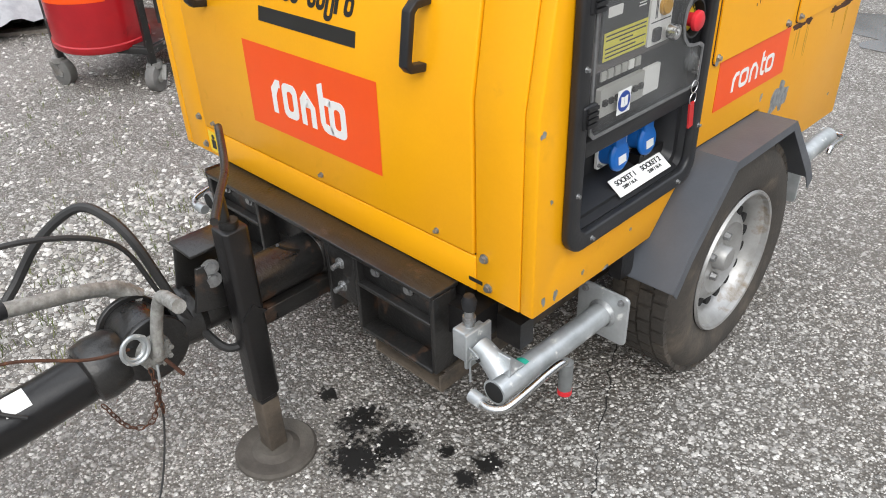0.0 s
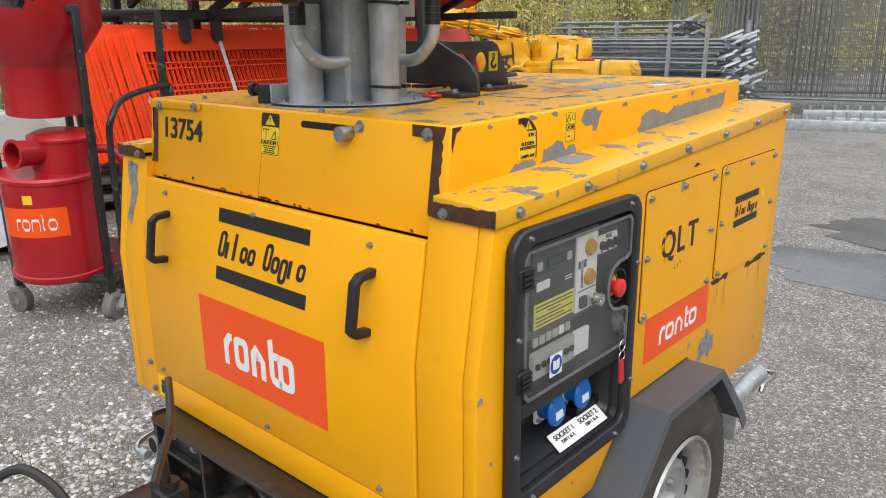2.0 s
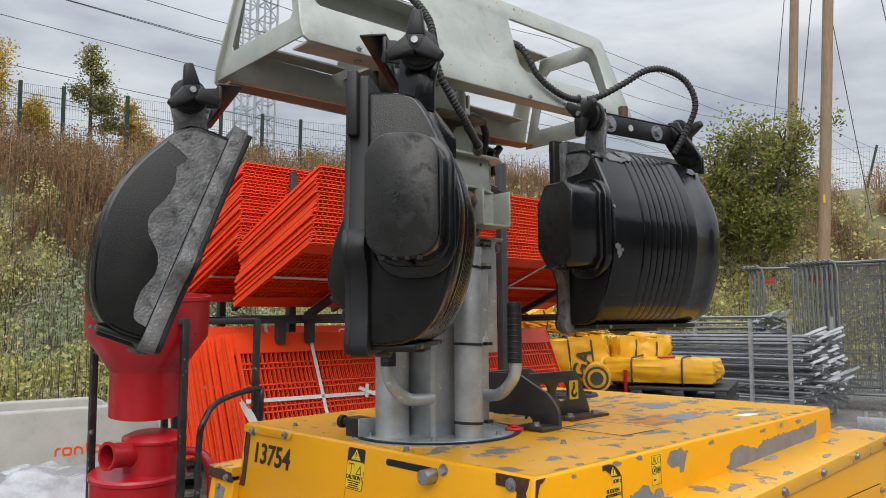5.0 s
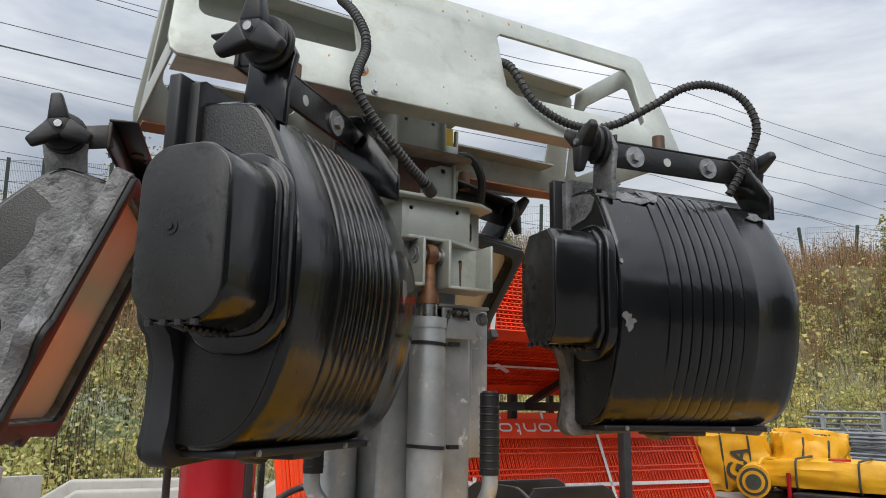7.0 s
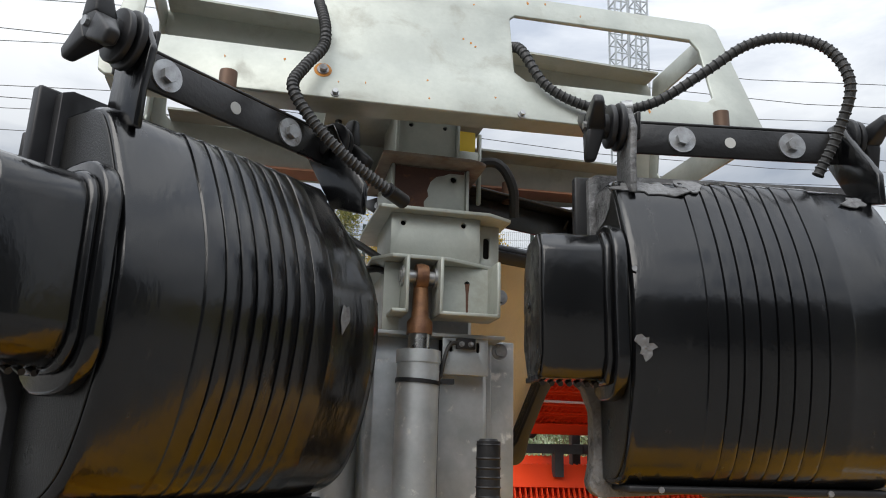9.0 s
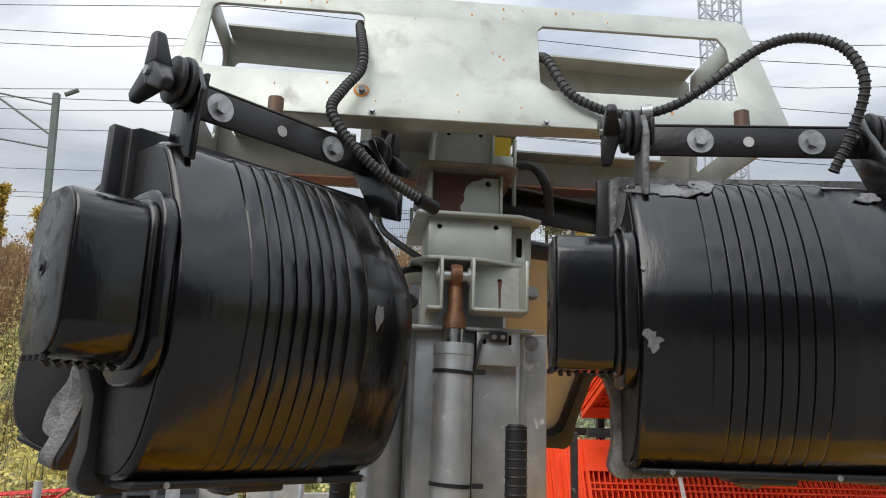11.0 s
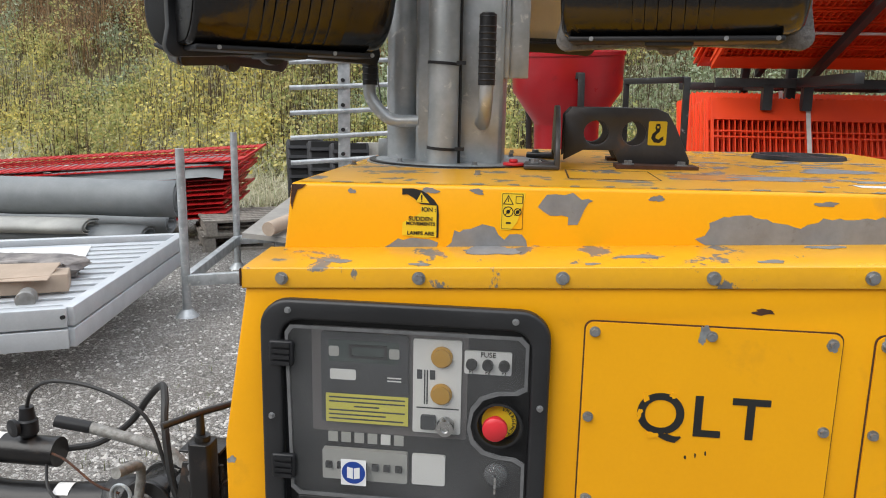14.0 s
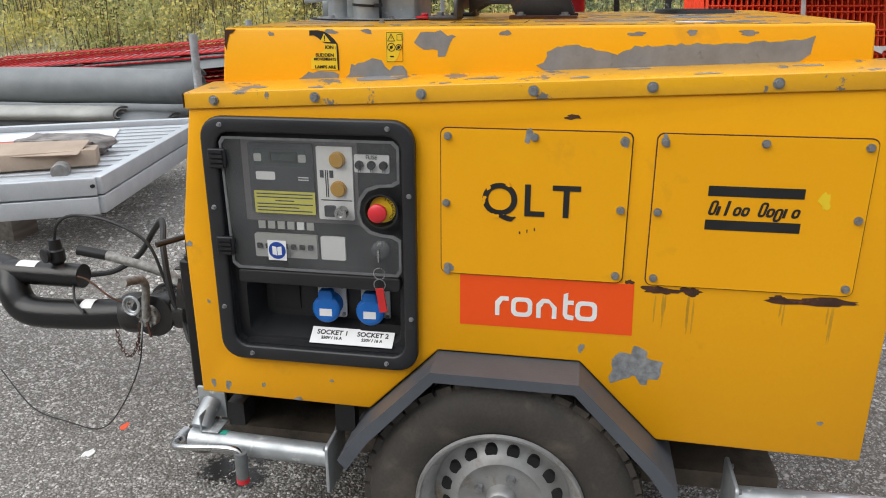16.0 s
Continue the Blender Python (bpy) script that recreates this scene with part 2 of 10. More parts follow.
def surface(name, c1, c2, rough=0.5, metal=0.0, big=6.0, fine=90.0, bump=0.15, spread=0.15, dirt=None, dirt_at=(0.58, 0.72), dirt_scale=9.0, dirt_rough=0.85, coat=0.0, stretch=(1, 1, 1), vary=0.0, dist=0.004, spec=0.5, wave=0.0):
    """Two colours blended at a large and a fine scale, roughness that varies, fine relief, and dirt or rust in patches."""
    m, n, l, b = material(name)
    tc = n.new("ShaderNodeTexCoord")
    mp = n.new("ShaderNodeMapping")
    mp.inputs["Scale"].default_value = stretch
    l.new(tc.outputs["Object"], mp.inputs["Vector"])
    v = mp.outputs["Vector"]
    nb, nf = noise_node(n, l, v, big, 5), noise_node(n, l, v, fine, 3)
    col = mixc(n, l, ramp(n, l, nb, 0.35, 0.65), c1, c2)
    col = mixc(n, l, ramp(n, l, nf, 0.3, 0.75, (0, 0, 0, 1), (spread, spread, spread, 1)), col, tuple(0.55 * x for x in c1))
    if vary:
        oi = n.new("ShaderNodeObjectInfo")
        col = mixc(n, l, ramp(n, l, oi.outputs["Random"], 0, 1, (0, 0, 0, 1), (vary, vary, vary, 1)), col, tuple(0.5 * x for x in c2))
    rg = n.new("ShaderNodeMapRange")
    rg.inputs["To Min"].default_value, rg.inputs["To Max"].default_value = max(0.03, rough - 0.12), min(1, rough + 0.14)
    l.new(nb, rg.inputs["Value"])
    rgh = rg.outputs["Result"]
    if dirt:
        nd = noise_node(n, l, v, dirt_scale, 8, 0.65, 0.3)
        mask = ramp(n, l, nd, *dirt_at)
        col = mixc(n, l, mask, col, dirt)
        mr = n.new("ShaderNodeMix")
        l.new(mask, mr.inputs["Factor"])
        l.new(rgh, mr.inputs["A"])
        mr.inputs["B"].default_value = dirt_rough
        rgh = mr.outputs["Result"]
        if metal:
            mm = n.new("ShaderNodeMix")
            l.new(mask, mm.inputs["Factor"])
            mm.inputs["A"].default_value, mm.inputs["B"].default_value = metal, 0.0
            l.new(mm.outputs["Result"], b.inputs["Metallic"])
    elif metal:
        b.inputs["Metallic"].default_value = metal
    l.new(col, b.inputs["Base Color"])
    l.new(rgh, b.inputs["Roughness"])
    b.inputs["Coat Weight"].default_value = coat
    b.inputs["Specular IOR Level"].default_value = spec
    if bump:
        bp = n.new("ShaderNodeBump")
        bp.inputs["Strength"].default_value, bp.inputs["Distance"].default_value = bump, dist
        l.new(nf, bp.inputs["Height"])
        if wave:
            b2 = n.new("ShaderNodeBump")
            b2.inputs["Strength"].default_value, b2.inputs["Distance"].default_value = wave, 0.02
            l.new(noise_node(n, l, v, 11, 3, 0.5), b2.inputs["Height"])
            l.new(b2.outputs["Normal"], bp.inputs["Normal"])
        l.new(bp.outputs["Normal"], b.inputs["Normal"])
    return m


YELLOW = surface("yellow_paint", (0.84, 0.385, 0.004), (0.81, 0.36, 0.0035), 0.36, big=3, fine=160, bump=0.03, spread=0.05, dirt=(0.55, 0.27, 0.02), dirt_at=(0.62, 0.85), dirt_scale=5, dirt_rough=0.6, spec=0.32)
YELLOW_ROOF = surface("weathered_yellow_paint", (0.80, 0.40, 0.012), (0.70, 0.34, 0.015), 0.3, big=4, fine=120, bump=0.05, spread=0.1, dirt=(0.17, 0.16, 0.15), dirt_at=(0.585, 0.605), dirt_scale=12, dirt_rough=0.4)
PRIMER = surface("grey_primer", (0.24, 0.245, 0.25), (0.18, 0.18, 0.185), 0.55, big=18, fine=150, bump=0.1, dirt=(0.14, 0.13, 0.12), dirt_at=(0.6, 0.72), dirt_scale=30)
BARE = surface("bare_galvanised", (0.42, 0.44, 0.45), (0.24, 0.25, 0.26), 0.45, metal=0.6, big=60, fine=200, bump=0.15)
RUST = surface("rust", (0.085, 0.032, 0.014), (0.045, 0.018, 0.01), 0.85, big=30, fine=200, bump=0.4, dirt=(0.2, 0.07, 0.02), dirt_scale=50)
RUSTRUN = surface("dark_rust_film", (0.060, 0.026, 0.018), (0.10, 0.045, 0.028), 0.75, big=14, fine=160, bump=0.2, dirt=(0.17, 0.075, 0.03), dirt_scale=40)
RUSTFILM = surface("thin_rust_run", (0.50, 0.25, 0.012), (0.60, 0.31, 0.012), 0.5, big=30, fine=200, bump=0.05)
DIRTLINE = surface("paint_crack", (0.28, 0.13, 0.01), (0.20, 0.09, 0.01), 0.8, bump=0.0)
RUNRUST = surface("rust_run", (0.55, 0.22, 0.02), (0.45, 0.17, 0.02), 0.6, big=30, fine=200, bump=0.1)
BLACKSTEEL = surface("black_painted_steel", (0.007, 0.007, 0.0075), (0.013, 0.012, 0.012), 0.3, big=8, fine=110, bump=0.14, dirt=(0.065, 0.042, 0.028), dirt_at=(0.58, 0.74), dirt_scale=10, spec=0.45)
LAMPGRAIN = surface("grained_lamp_plastic", (0.0065, 0.0065, 0.0062), (0.011, 0.0107, 0.010), 0.30, big=12, fine=420, bump=0.35, spread=0.4, dist=0.002, spec=0.4, dirt=(0.022, 0.021, 0.019), dirt_at=(0.60, 0.78), dirt_scale=120, dirt_rough=0.4)
LAMPBLACK = surface("black_lamp_shell", (0.003, 0.0032, 0.0038), (0.005, 0.0053, 0.006), 0.17, stretch=(1, 1, 0.35), wave=0.05, big=16, fine=120, bump=0.10, dirt=(0.014, 0.014, 0.014), dirt_at=(0.60, 0.74), dirt_scale=30, dirt_rough=0.42, spec=0.55)
BOXEND = surface("worn_box_end", (0.012, 0.0118, 0.011), (0.019, 0.018, 0.017), 0.28, big=9, fine=160, bump=0.06, spec=0.45, dirt=(0.006, 0.006, 0.006), dirt_at=(0.5, 0.7), dirt_scale=30)
SCUFF = surface("scraped_aluminium", (0.23, 0.232, 0.235), (0.10, 0.10, 0.102), 0.55, metal=0.3, big=26, fine=170, bump=0.7, spread=0.5, dirt=(0.03, 0.03, 0.03), dirt_at=(0.54, 0.70), dirt_scale=45)
BLACKPLASTIC = surface("black_plastic", (0.012, 0.0125, 0.014), (0.02, 0.02, 0.022), 0.42, big=9, fine=200, bump=0.06, spec=0.35, dirt=(0.035, 0.035, 0.035), dirt_at=(0.65, 0.8), dirt_scale=12)
GREYPLASTIC = surface("dark_grey_moulding", (0.013, 0.0135, 0.015), (0.021, 0.0215, 0.0235), 0.42, big=7, fine=220, bump=0.08, dirt=(0.05, 0.05, 0.05), dirt_at=(0.64, 0.82), dirt_scale=10)
FENDER = surface("grey_fender_paint", (0.085, 0.093, 0.108), (0.068, 0.075, 0.088), 0.42, big=6, fine=140, bump=0.08, dirt=(0.11, 0.10, 0.09), dirt_at=(0.68, 0.85), dirt_scale=10)
GALV = surface("galvanised_steel", (0.52, 0.545, 0.56), (0.36, 0.385, 0.395), 0.42, metal=0.6, big=16, fine=120, bump=0.08, dirt=(0.60, 0.61, 0.59), dirt_at=(0.60, 0.66), dirt_scale=34, dirt_rough=0.7)
ZINC = surface("pale_zinc_plate", (0.47, 0.49, 0.44), (0.37, 0.39, 0.355), 0.45, metal=0.45, big=9, fine=140, bump=0.06, dirt=(0.27, 0.265, 0.22), dirt_at=(0.55, 0.8), dirt_scale=14, dirt_rough=0.6)
ALU = surface("aluminium", (0.62, 0.65, 0.68), (0.54, 0.57, 0.60), 0.42, metal=0.35, big=5, fine=90, bump=0.05)
CHROME = surface("steel_rod", (0.62, 0.62, 0.61), (0.5, 0.5, 0.5), 0.25, metal=1.0, big=20, fine=150, bump=0.03)
BOLT = surface("zinc_bolt", (0.42, 0.43, 0.44), (0.27, 0.27, 0.27), 0.4, metal=0.8, big=60, fine=300, bump=0.1, dirt=(0.12, 0.07, 0.04), dirt_at=(0.6, 0.75), dirt_scale=60)
RUBBER = surface("tyre_rubber", (0.042, 0.037, 0.032), (0.066, 0.057, 0.048), 0.75, big=9, fine=150, bump=0.3, spread=0.4, dirt=(0.13, 0.105, 0.08), dirt_at=(0.50, 0.76), dirt_scale=9)
RIMPAINT = surface("silver_rim", (0.42, 0.42, 0.42), (0.31, 0.31, 0.30), 0.42, metal=0.5, big=14, fine=160, bump=0.06, dirt=(0.20, 0.15, 0.09), dirt_at=(0.54, 0.72), dirt_scale=16)
# near-black that paints the shade inside holes, slots and gaps
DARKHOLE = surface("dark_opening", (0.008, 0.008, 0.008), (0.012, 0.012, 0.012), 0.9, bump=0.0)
ORANGE = surface("orange_sticker", (0.86, 0.085, 0.004), (0.84, 0.08, 0.004), 0.35, big=4, fine=100, bump=0.01, spread=0.03)
WHITE = surface("white_sticker", (0.80, 0.80, 0.79), (0.74, 0.74, 0.73), 0.4, big=10, fine=100, bump=0.01, spread=0.06)
BLACKINK = surface("black_decal", (0.012, 0.012, 0.012), (0.017, 0.017, 0.017), 0.4, big=10, fine=120, bump=0.02)
SIGNYELLOW = surface("yellow_sticker", (0.80, 0.56, 0.02), (0.76, 0.52, 0.02), 0.4, big=10, fine=100, bump=0.01, spread=0.04)
LABELYELLOW = surface("pale_yellow_label", (0.72, 0.66, 0.10), (0.66, 0.6, 0.1), 0.5, big=10, fine=100, bump=0.01)
BLUE = surface("blue_socket_plastic", (0.005, 0.14, 0.52), (0.006, 0.12, 0.45), 0.4, big=12, fine=140, bump=0.03)
STICKBLUE = surface("blue_sign", (0.01, 0.05, 0.30), (0.01, 0.05, 0.28), 0.4, bump=0.0)
REDBUTTON = surface("red_button", (0.65, 0.02, 0.03), (0.6, 0.03, 0.04), 0.35, bump=0.02)
AMBER = surface("amber_button", (0.55, 0.30, 0.03), (0.5, 0.27, 0.03), 0.35, bump=0.0)
PANELGREY = surface("grey_panel", (0.055, 0.058, 0.064), (0.042, 0.044, 0.05), 0.5, big=8, fine=100, bump=0.02)
PANELLIGHT = surface("light_panel", (0.46, 0.46, 0.44), (0.4, 0.4, 0.38), 0.5, big=8, fine=100, bump=0.02)
CREAM = surface("cream_reflector", (0.86, 0.81, 0.69), (0.80, 0.73, 0.58), 0.3, big=6, fine=60, bump=0.03, dirt=(0.70, 0.62, 0.48), dirt_at=(0.60, 0.85), dirt_scale=7)
CABLE = surface("black_cable", (0.018, 0.018, 0.018), (0.03, 0.03, 0.03), 0.55, bump=0.05)
CABLE2 = surface("dusty_cable", (0.05, 0.05, 0.048), (0.08, 0.078, 0.072), 0.7, bump=0.05)


def window_glass(name, tint, rough, haze):
    """Clear plastic: mostly see-through, with a dusty haze."""
    m, n, l, b = material(name)
    tr = n.new("ShaderNodeBsdfTransparent")
    tr.inputs["Color"].default_value = (*tint, 1)
    gl = n.new("ShaderNodeBsdfGlossy")
    gl.inputs["Roughness"].default_value = rough
    df = n.new("ShaderNodeBsdfDiffuse")
    df.inputs["Color"].default_value = (0.55, 0.56, 0.57, 1)
    tc = n.new("ShaderNodeTexCoord")
    nb = noise_node(n, l, tc.outputs["Object"], 9, 6, 0.6)
    mx = n.new("ShaderNodeMixShader")
    l.new(ramp(n, l, nb, 0.3, 0.75, (haze * 0.5,) * 3 + (1,), (haze * 1.5,) * 3 + (1,)), mx.inputs["Fac"])
    l.new(tr.outputs[0], mx.inputs[1])
    l.new(df.outputs[0], mx.inputs[2])
    lw = n.new("ShaderNodeFresnel")
    lw.inputs["IOR"].default_value = 1.25
    m2 = n.new("ShaderNodeMixShader")
    l.new(lw.outputs[0], m2.inputs["Fac"])
    l.new(mx.outputs[0], m2.inputs[1])
    l.new(gl.outputs[0], m2.inputs[2])
    l.new(m2.outputs[0], n["Material Output"].inputs["Surface"])
    n.remove(b)
    return m


CLEAR = window_glass("scratched_clear_plastic", (0.93, 0.94, 0.94), 0.08, 0.09)
LAMPGLASS = window_glass("lamp_glass", (0.97, 0.96, 0.94), 0.12, 0.10)

# ---- the light tower trailer ----
XC = -0.165          # centre line of the trailer
XR, XL = 0.45, -0.78  # its sides
tower = in_yard(thing("light_tower_trailer", (XC, 0.68, 0), "yellow towable light tower with four folded black floodlights and chipped paint", "light tower"))


def mirror_x(x):
    return 2 * XC - x


def hexbolt(g, p, d, r=0.0085, h=0.006):
    """A hexagon head on a washer at p, pointing along d."""
    p, d = Vector(p), Vector(d).normalized()
    r *= 0.72
    g.tube([p, p + d * 0.0022], r * 1.45, 14)
    g.tube([p + d * 0.002, p + d * (0.002 + h)], r, 6)
    return g


def bolt(p, d, parent, r=0.0085, name="bolt"):
    return part(name, hexbolt(G(), p, d, r), BOLT, parent)


def chip(put, u, v, w, h, seed, parent, mat=None, name="paint_chip", rough=0.35, n=26, lift=0.0006):
    return part(name, G().prism(blob(u, v, w, h, seed, n, rough), put, 0.0001, lift), mat or PRIMER, parent)


def ragged(pts, seed, amp=0.003, step=0.009):
    """A closed outline broken up into small uneven teeth, as flaked paint has."""
    rnd = random.Random(seed)
    out = []
    for (a, b), (c, d) in zip(pts, pts[1:] + pts[:1]):
        n = max(1, int(math.hypot(c - a, d - b) / step))
        for k in range(n):
            f = k / n
            out.append((a + (c - a) * f + rnd.uniform(-amp, amp), b + (d - b) * f + rnd.uniform(-amp, amp)))
    return out


def wordmark(put, u0, u1, v0, v1, mat, parent, slant=0.0):
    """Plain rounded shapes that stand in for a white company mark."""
    w, h = u1 - u0, v1 - v0
    t = 0.155 * h
    xh = v0 + 0.72 * h
    def arch(a, b, leg):
        out = [(a, v0), (a + t, v0), (a + t, xh - 2.2 * t), (a + 1.7 * t, xh - t), (b - 1.7 * t if leg else b, xh - t)]
        if leg:
            out += [(b - t, xh - 2.2 * t), (b - t, v0), (b, v0), (b, xh - 1.9 * t), (b - 1.9 * t, xh)]
        else:
            out += [(b, xh)]
        return out + [(a + 1.2 * t, xh), (a, xh - 1.3 * t)]
    g = G()
    g.plate(arch(u0, u0 + 0.135 * w, False), [], put, 0.0007, 0.0013)
    part("mark_shape", g, mat, parent)
    for a, b in ((0.16, 0.37), (0.79, 1.0)):
        g = G().plate(rrect(u0 + a * w, u0 + b * w, v0, xh, 0.3 * (b - a) * w, 5), [rrect(u0 + a * w + t, u0 + b * w - t, v0 + t, xh - t, 0.16 * (b - a) * w, 4)], put, 0.0007, 0.0013)
        part("mark_shape", g, mat, parent)
    part("mark_shape", G().plate(arch(u0 + 0.41 * w, u0 + 0.61 * w, True), [], put, 0.0007, 0.0013), mat, parent)
    tx = u0 + 0.67 * w
    g = G().plate([(tx, v0 + 1.2 * t), (tx + 0.5 * t, v0 + 0.3 * t), (tx + 1.3 * t, v0), (tx + 2.4 * t, v0), (tx + 2.4 * t, v0 + t), (tx + t, v0 + 1.3 * t), (tx + t, xh - t), (tx + 2.3 * t, xh - t), (tx + 2.3 * t, xh), (tx + t, xh), (tx + t, v1), (tx, v1 - 0.4 * t)], [], put, 0.0007, 0.0013)
    part("mark_shape", g, mat, parent)


def script_mark(put, u0, u1, v0, v1, mat, parent, seed=3):
    """Slanted dark strokes of uneven height in place of a script logo."""
    rnd = random.Random(seed)
    n = 11
    w = (u1 - u0) / n
    for k in range(n):
        if k == 5:
            continue
        a = u0 + k * w
        tall = 1.0 if k in (0, 2, 6) else 0.62
        low = -0.28 if k == 8 else 0.0
        h = (v1 - v0)
        b0, b1 = v0 + low * h, v0 + tall * h
        s = 0.22 * h
        t = w * 0.36
        if k in (1, 2, 10 - 1):
            g = G().prism([(a, b0), (a + t, b0), (a + t + s * tall, b1), (a + s * tall, b1)], put, 0.0004, 0.001)
        else:
            lean = lambda loop: [(p + (q - v0) * 0.25, q) for p, q in loop]
            g = G().plate(lean(rrect(a, a + 0.92 * w, b0, b1, 0.4 * w, 4)), [lean(rrect(a + 0.3 * w, a + 0.64 * w, b0 + 0.16 * h, b1 - 0.14 * h, 0.14 * w, 3))], put, 0.0004, 0.001)
        part("mark_stroke", g, mat, parent)


# body sides, with the wheel arch cut out
def sill(y):
    return 0.475 - 0.016 * y


ARCH = [(0.384, 0.470), (0.537, 0.625), (0.829, 0.624), (0.993, 0.458)]
def ledge(y):
    return 1.1205 + 0.048 * y
SIDE = [(-0.010, 0.475)] + ARCH + [(1.385, 0.452), (1.385, ledge(1.385) - 0.004), (0.033, ledge(0.033) - 0.004), (-0.010, 0.86)]
body = part("body_shell", G().plate(SIDE, [rrect(0.088, 0.474, 0.606, 1.079, 0.03, 4)], ON_SIDE(XR - 0.03), 0, 0.03).prism(SIDE, ON_SIDE(XL), 0, 0.03)
            .box(XL + 0.03, XR - 0.03, 1.36, 1.385, 0.452, 1.18), YELLOW, tower, bevel=0.004)
# front corner posts and the sill under the door
def front_y(z):
    return -0.010 if z < 0.86 else -0.010 + (z - 0.86) / 0.262 * 0.043
def front_strip(g, x0, x1, z0, z1, out=0.0, back=0.05):
    zs = [z0] + ([0.86] if z0 < 0.86 < z1 else []) + [z1]
    prof = [(front_y(z) - out, z) for z in zs] + [(0.03 + back, z1), (0.03 + back, z0)]
    return g.prism(prof, lambda u, v, w: (w, u, v), x0, x1)
g = G()
front_strip(g, 0.313, XR - 0.031, 0.475, 1.122)
part("corner_post", g, YELLOW, tower, bevel=0.003)
g = G()
front_strip(g, XL + 0.031, -0.653, 0.475, 1.122)
part("corner_post", g, YELLOW, tower, bevel=0.003)
g = G()
front_strip(g, -0.652, 0.312, 0.475, 0.552)
part("front_sill", g, YELLOW, tower, bevel=0.003)
part("floor_pan", G().box(XL + 0.03, XR - 0.03, 0.06, 1.35, 0.50, 0.52), BLACKSTEEL, tower)
for x0, x1 in ((XR - 0.22, XR - 0.032), (XL + 0.032, XL + 0.22)):
    part("inner_wheel_box", G().box(x0, x1, 0.36, 1.02, 0.62, 0.66), BLACKSTEEL, tower)

# front door with its bend
door = part("front_door", front_strip(G(), -0.6495, 0.3095, 0.5555, 1.0735, 0.003, 0.0125), YELLOW, tower, bevel=0.004)
tilt = math.atan2(0.043, 0.262)
def DOORUP(u, v, w):
    return (u, front_y(v) - 0.0032 - w, v)
for hx in (0.192, -0.53):
    bow = [(0.0, 1.008), (0.036, 1.004), (0.050, 0.990), (0.050, 0.900), (0.036, 0.886), (0.0, 0.882), (0.0, 0.897), (0.030, 0.900), (0.036, 0.907), (0.036, 0.983), (0.030, 0.990), (0.0, 0.992)]
    part("door_handle", G().prism(bow, lambda u, v, w: (w, front_y(v) - 0.0030 - u, v), hx - 0.010, hx + 0.010), BLACKPLASTIC, door, "black plastic bow handle", bevel=0.0025)
for u, v in ((0.181, 1.047), (-0.18, 1.048), (-0.544, 1.048), (0.215, 0.573), (-0.145, 0.575), (-0.60, 0.575)):
    bolt(DOORUP(u, v, 0), (0, -1, 0.1), door, 0.006)
for v0, v1 in ((1.015, 1.046), (0.886, 0.916)):
    part("decal_bar", G().prism([(-0.31, v0), (0.01, v0), (0.01, v1), (-0.31, v1)], DOORUP, 0.0002, 0.0009), BLACKINK, door)
script_mark(DOORUP, -0.31, 0.0, 0.938, 0.998, BLACKINK, door)
def STICK(u, v, w):
    return (u, front_y(v) - 0.0032 - w, v)
part("orange_decal", G().add([STICK(-0.388, 0.640, 0.0006), STICK(0.066, 0.640, 0.0006), STICK(0.069, 0.835, 0.0006), STICK(-0.386, 0.835, 0.0006)], [(0, 1, 2, 3)]), ORANGE, door, "orange rectangular company decal")
wordmark(STICK, -0.295, -0.035, 0.685, 0.795, WHITE, door)
part("door_gap", front_strip(front_strip(G().box(-0.652, 0.312, 0.004, 0.03, 0.545, 0.5562), 0.305, 0.3165, 0.55, 1.07, -0.006), -0.6565, -0.645, 0.55, 1.07, -0.006), DARKHOLE, tower)
for u, v in ((0.335, 0.558), (0.345, 0.497), (-0.675, 0.575), (-0.665, 0.50)):
    bolt((u, -0.0105, v), (0, -1, 0), tower, 0.0095)
part("warning_sticker", G().prism(rrect(-0.645, -0.60, 0.487, 0.545, 0.006), ON_FRONT(-0.0105), 0, 0.0008), SIGNYELLOW, tower)
part("warning_symbol", G().box(-0.632, -0.613, -0.0122, -0.0112, 0.497, 0.522).prism(circle(-0.6225, 0.53, 0.007), ON_FRONT(-0.011), 0, 0.001), BLACKINK, tower)
part("hook_sticker", G().box(0.296, 0.330, -0.0115, -0.0106, 0.496, 0.504), BLACKINK, tower)

# ledges along both sides: folded lid edges with a lip
for s in (1, -1):
    xo, xi = (0.4555, 0.325) if s > 0 else (mirror_x(0.4555), mirror_x(0.325))
    g = G()
    for y0, y1 in ((0.028, 1.392),):
        ring = []
        for y in (y0, y1):
            z = ledge(y)
            ring.append([(xo, y, z - 0.006), (xo, y, z + 0.026), (xi, y, z + 0.034), (xi, y, z + 0.010), (xo - 0.004 * s, y, z - 0.006)])
        vs = ring[0] + ring[1]
        g.add(vs, [(0, 1, 6, 5), (1, 2, 7, 6), (2, 3, 8, 7), (3, 4, 9, 8), (4, 0, 5, 9), (4, 3, 2, 1, 0), (5, 6, 7, 8, 9)])
    lid = part("ledge_cover", g, YELLOW_ROOF, tower, bevel=0.002)
    for k in range(7):
        y = 0.092 + 0.2085 * k
        if y < 1.38:
            bolt((xo, y, ledge(y) + 0.010), (s, 0, 0), lid, 0.0095)

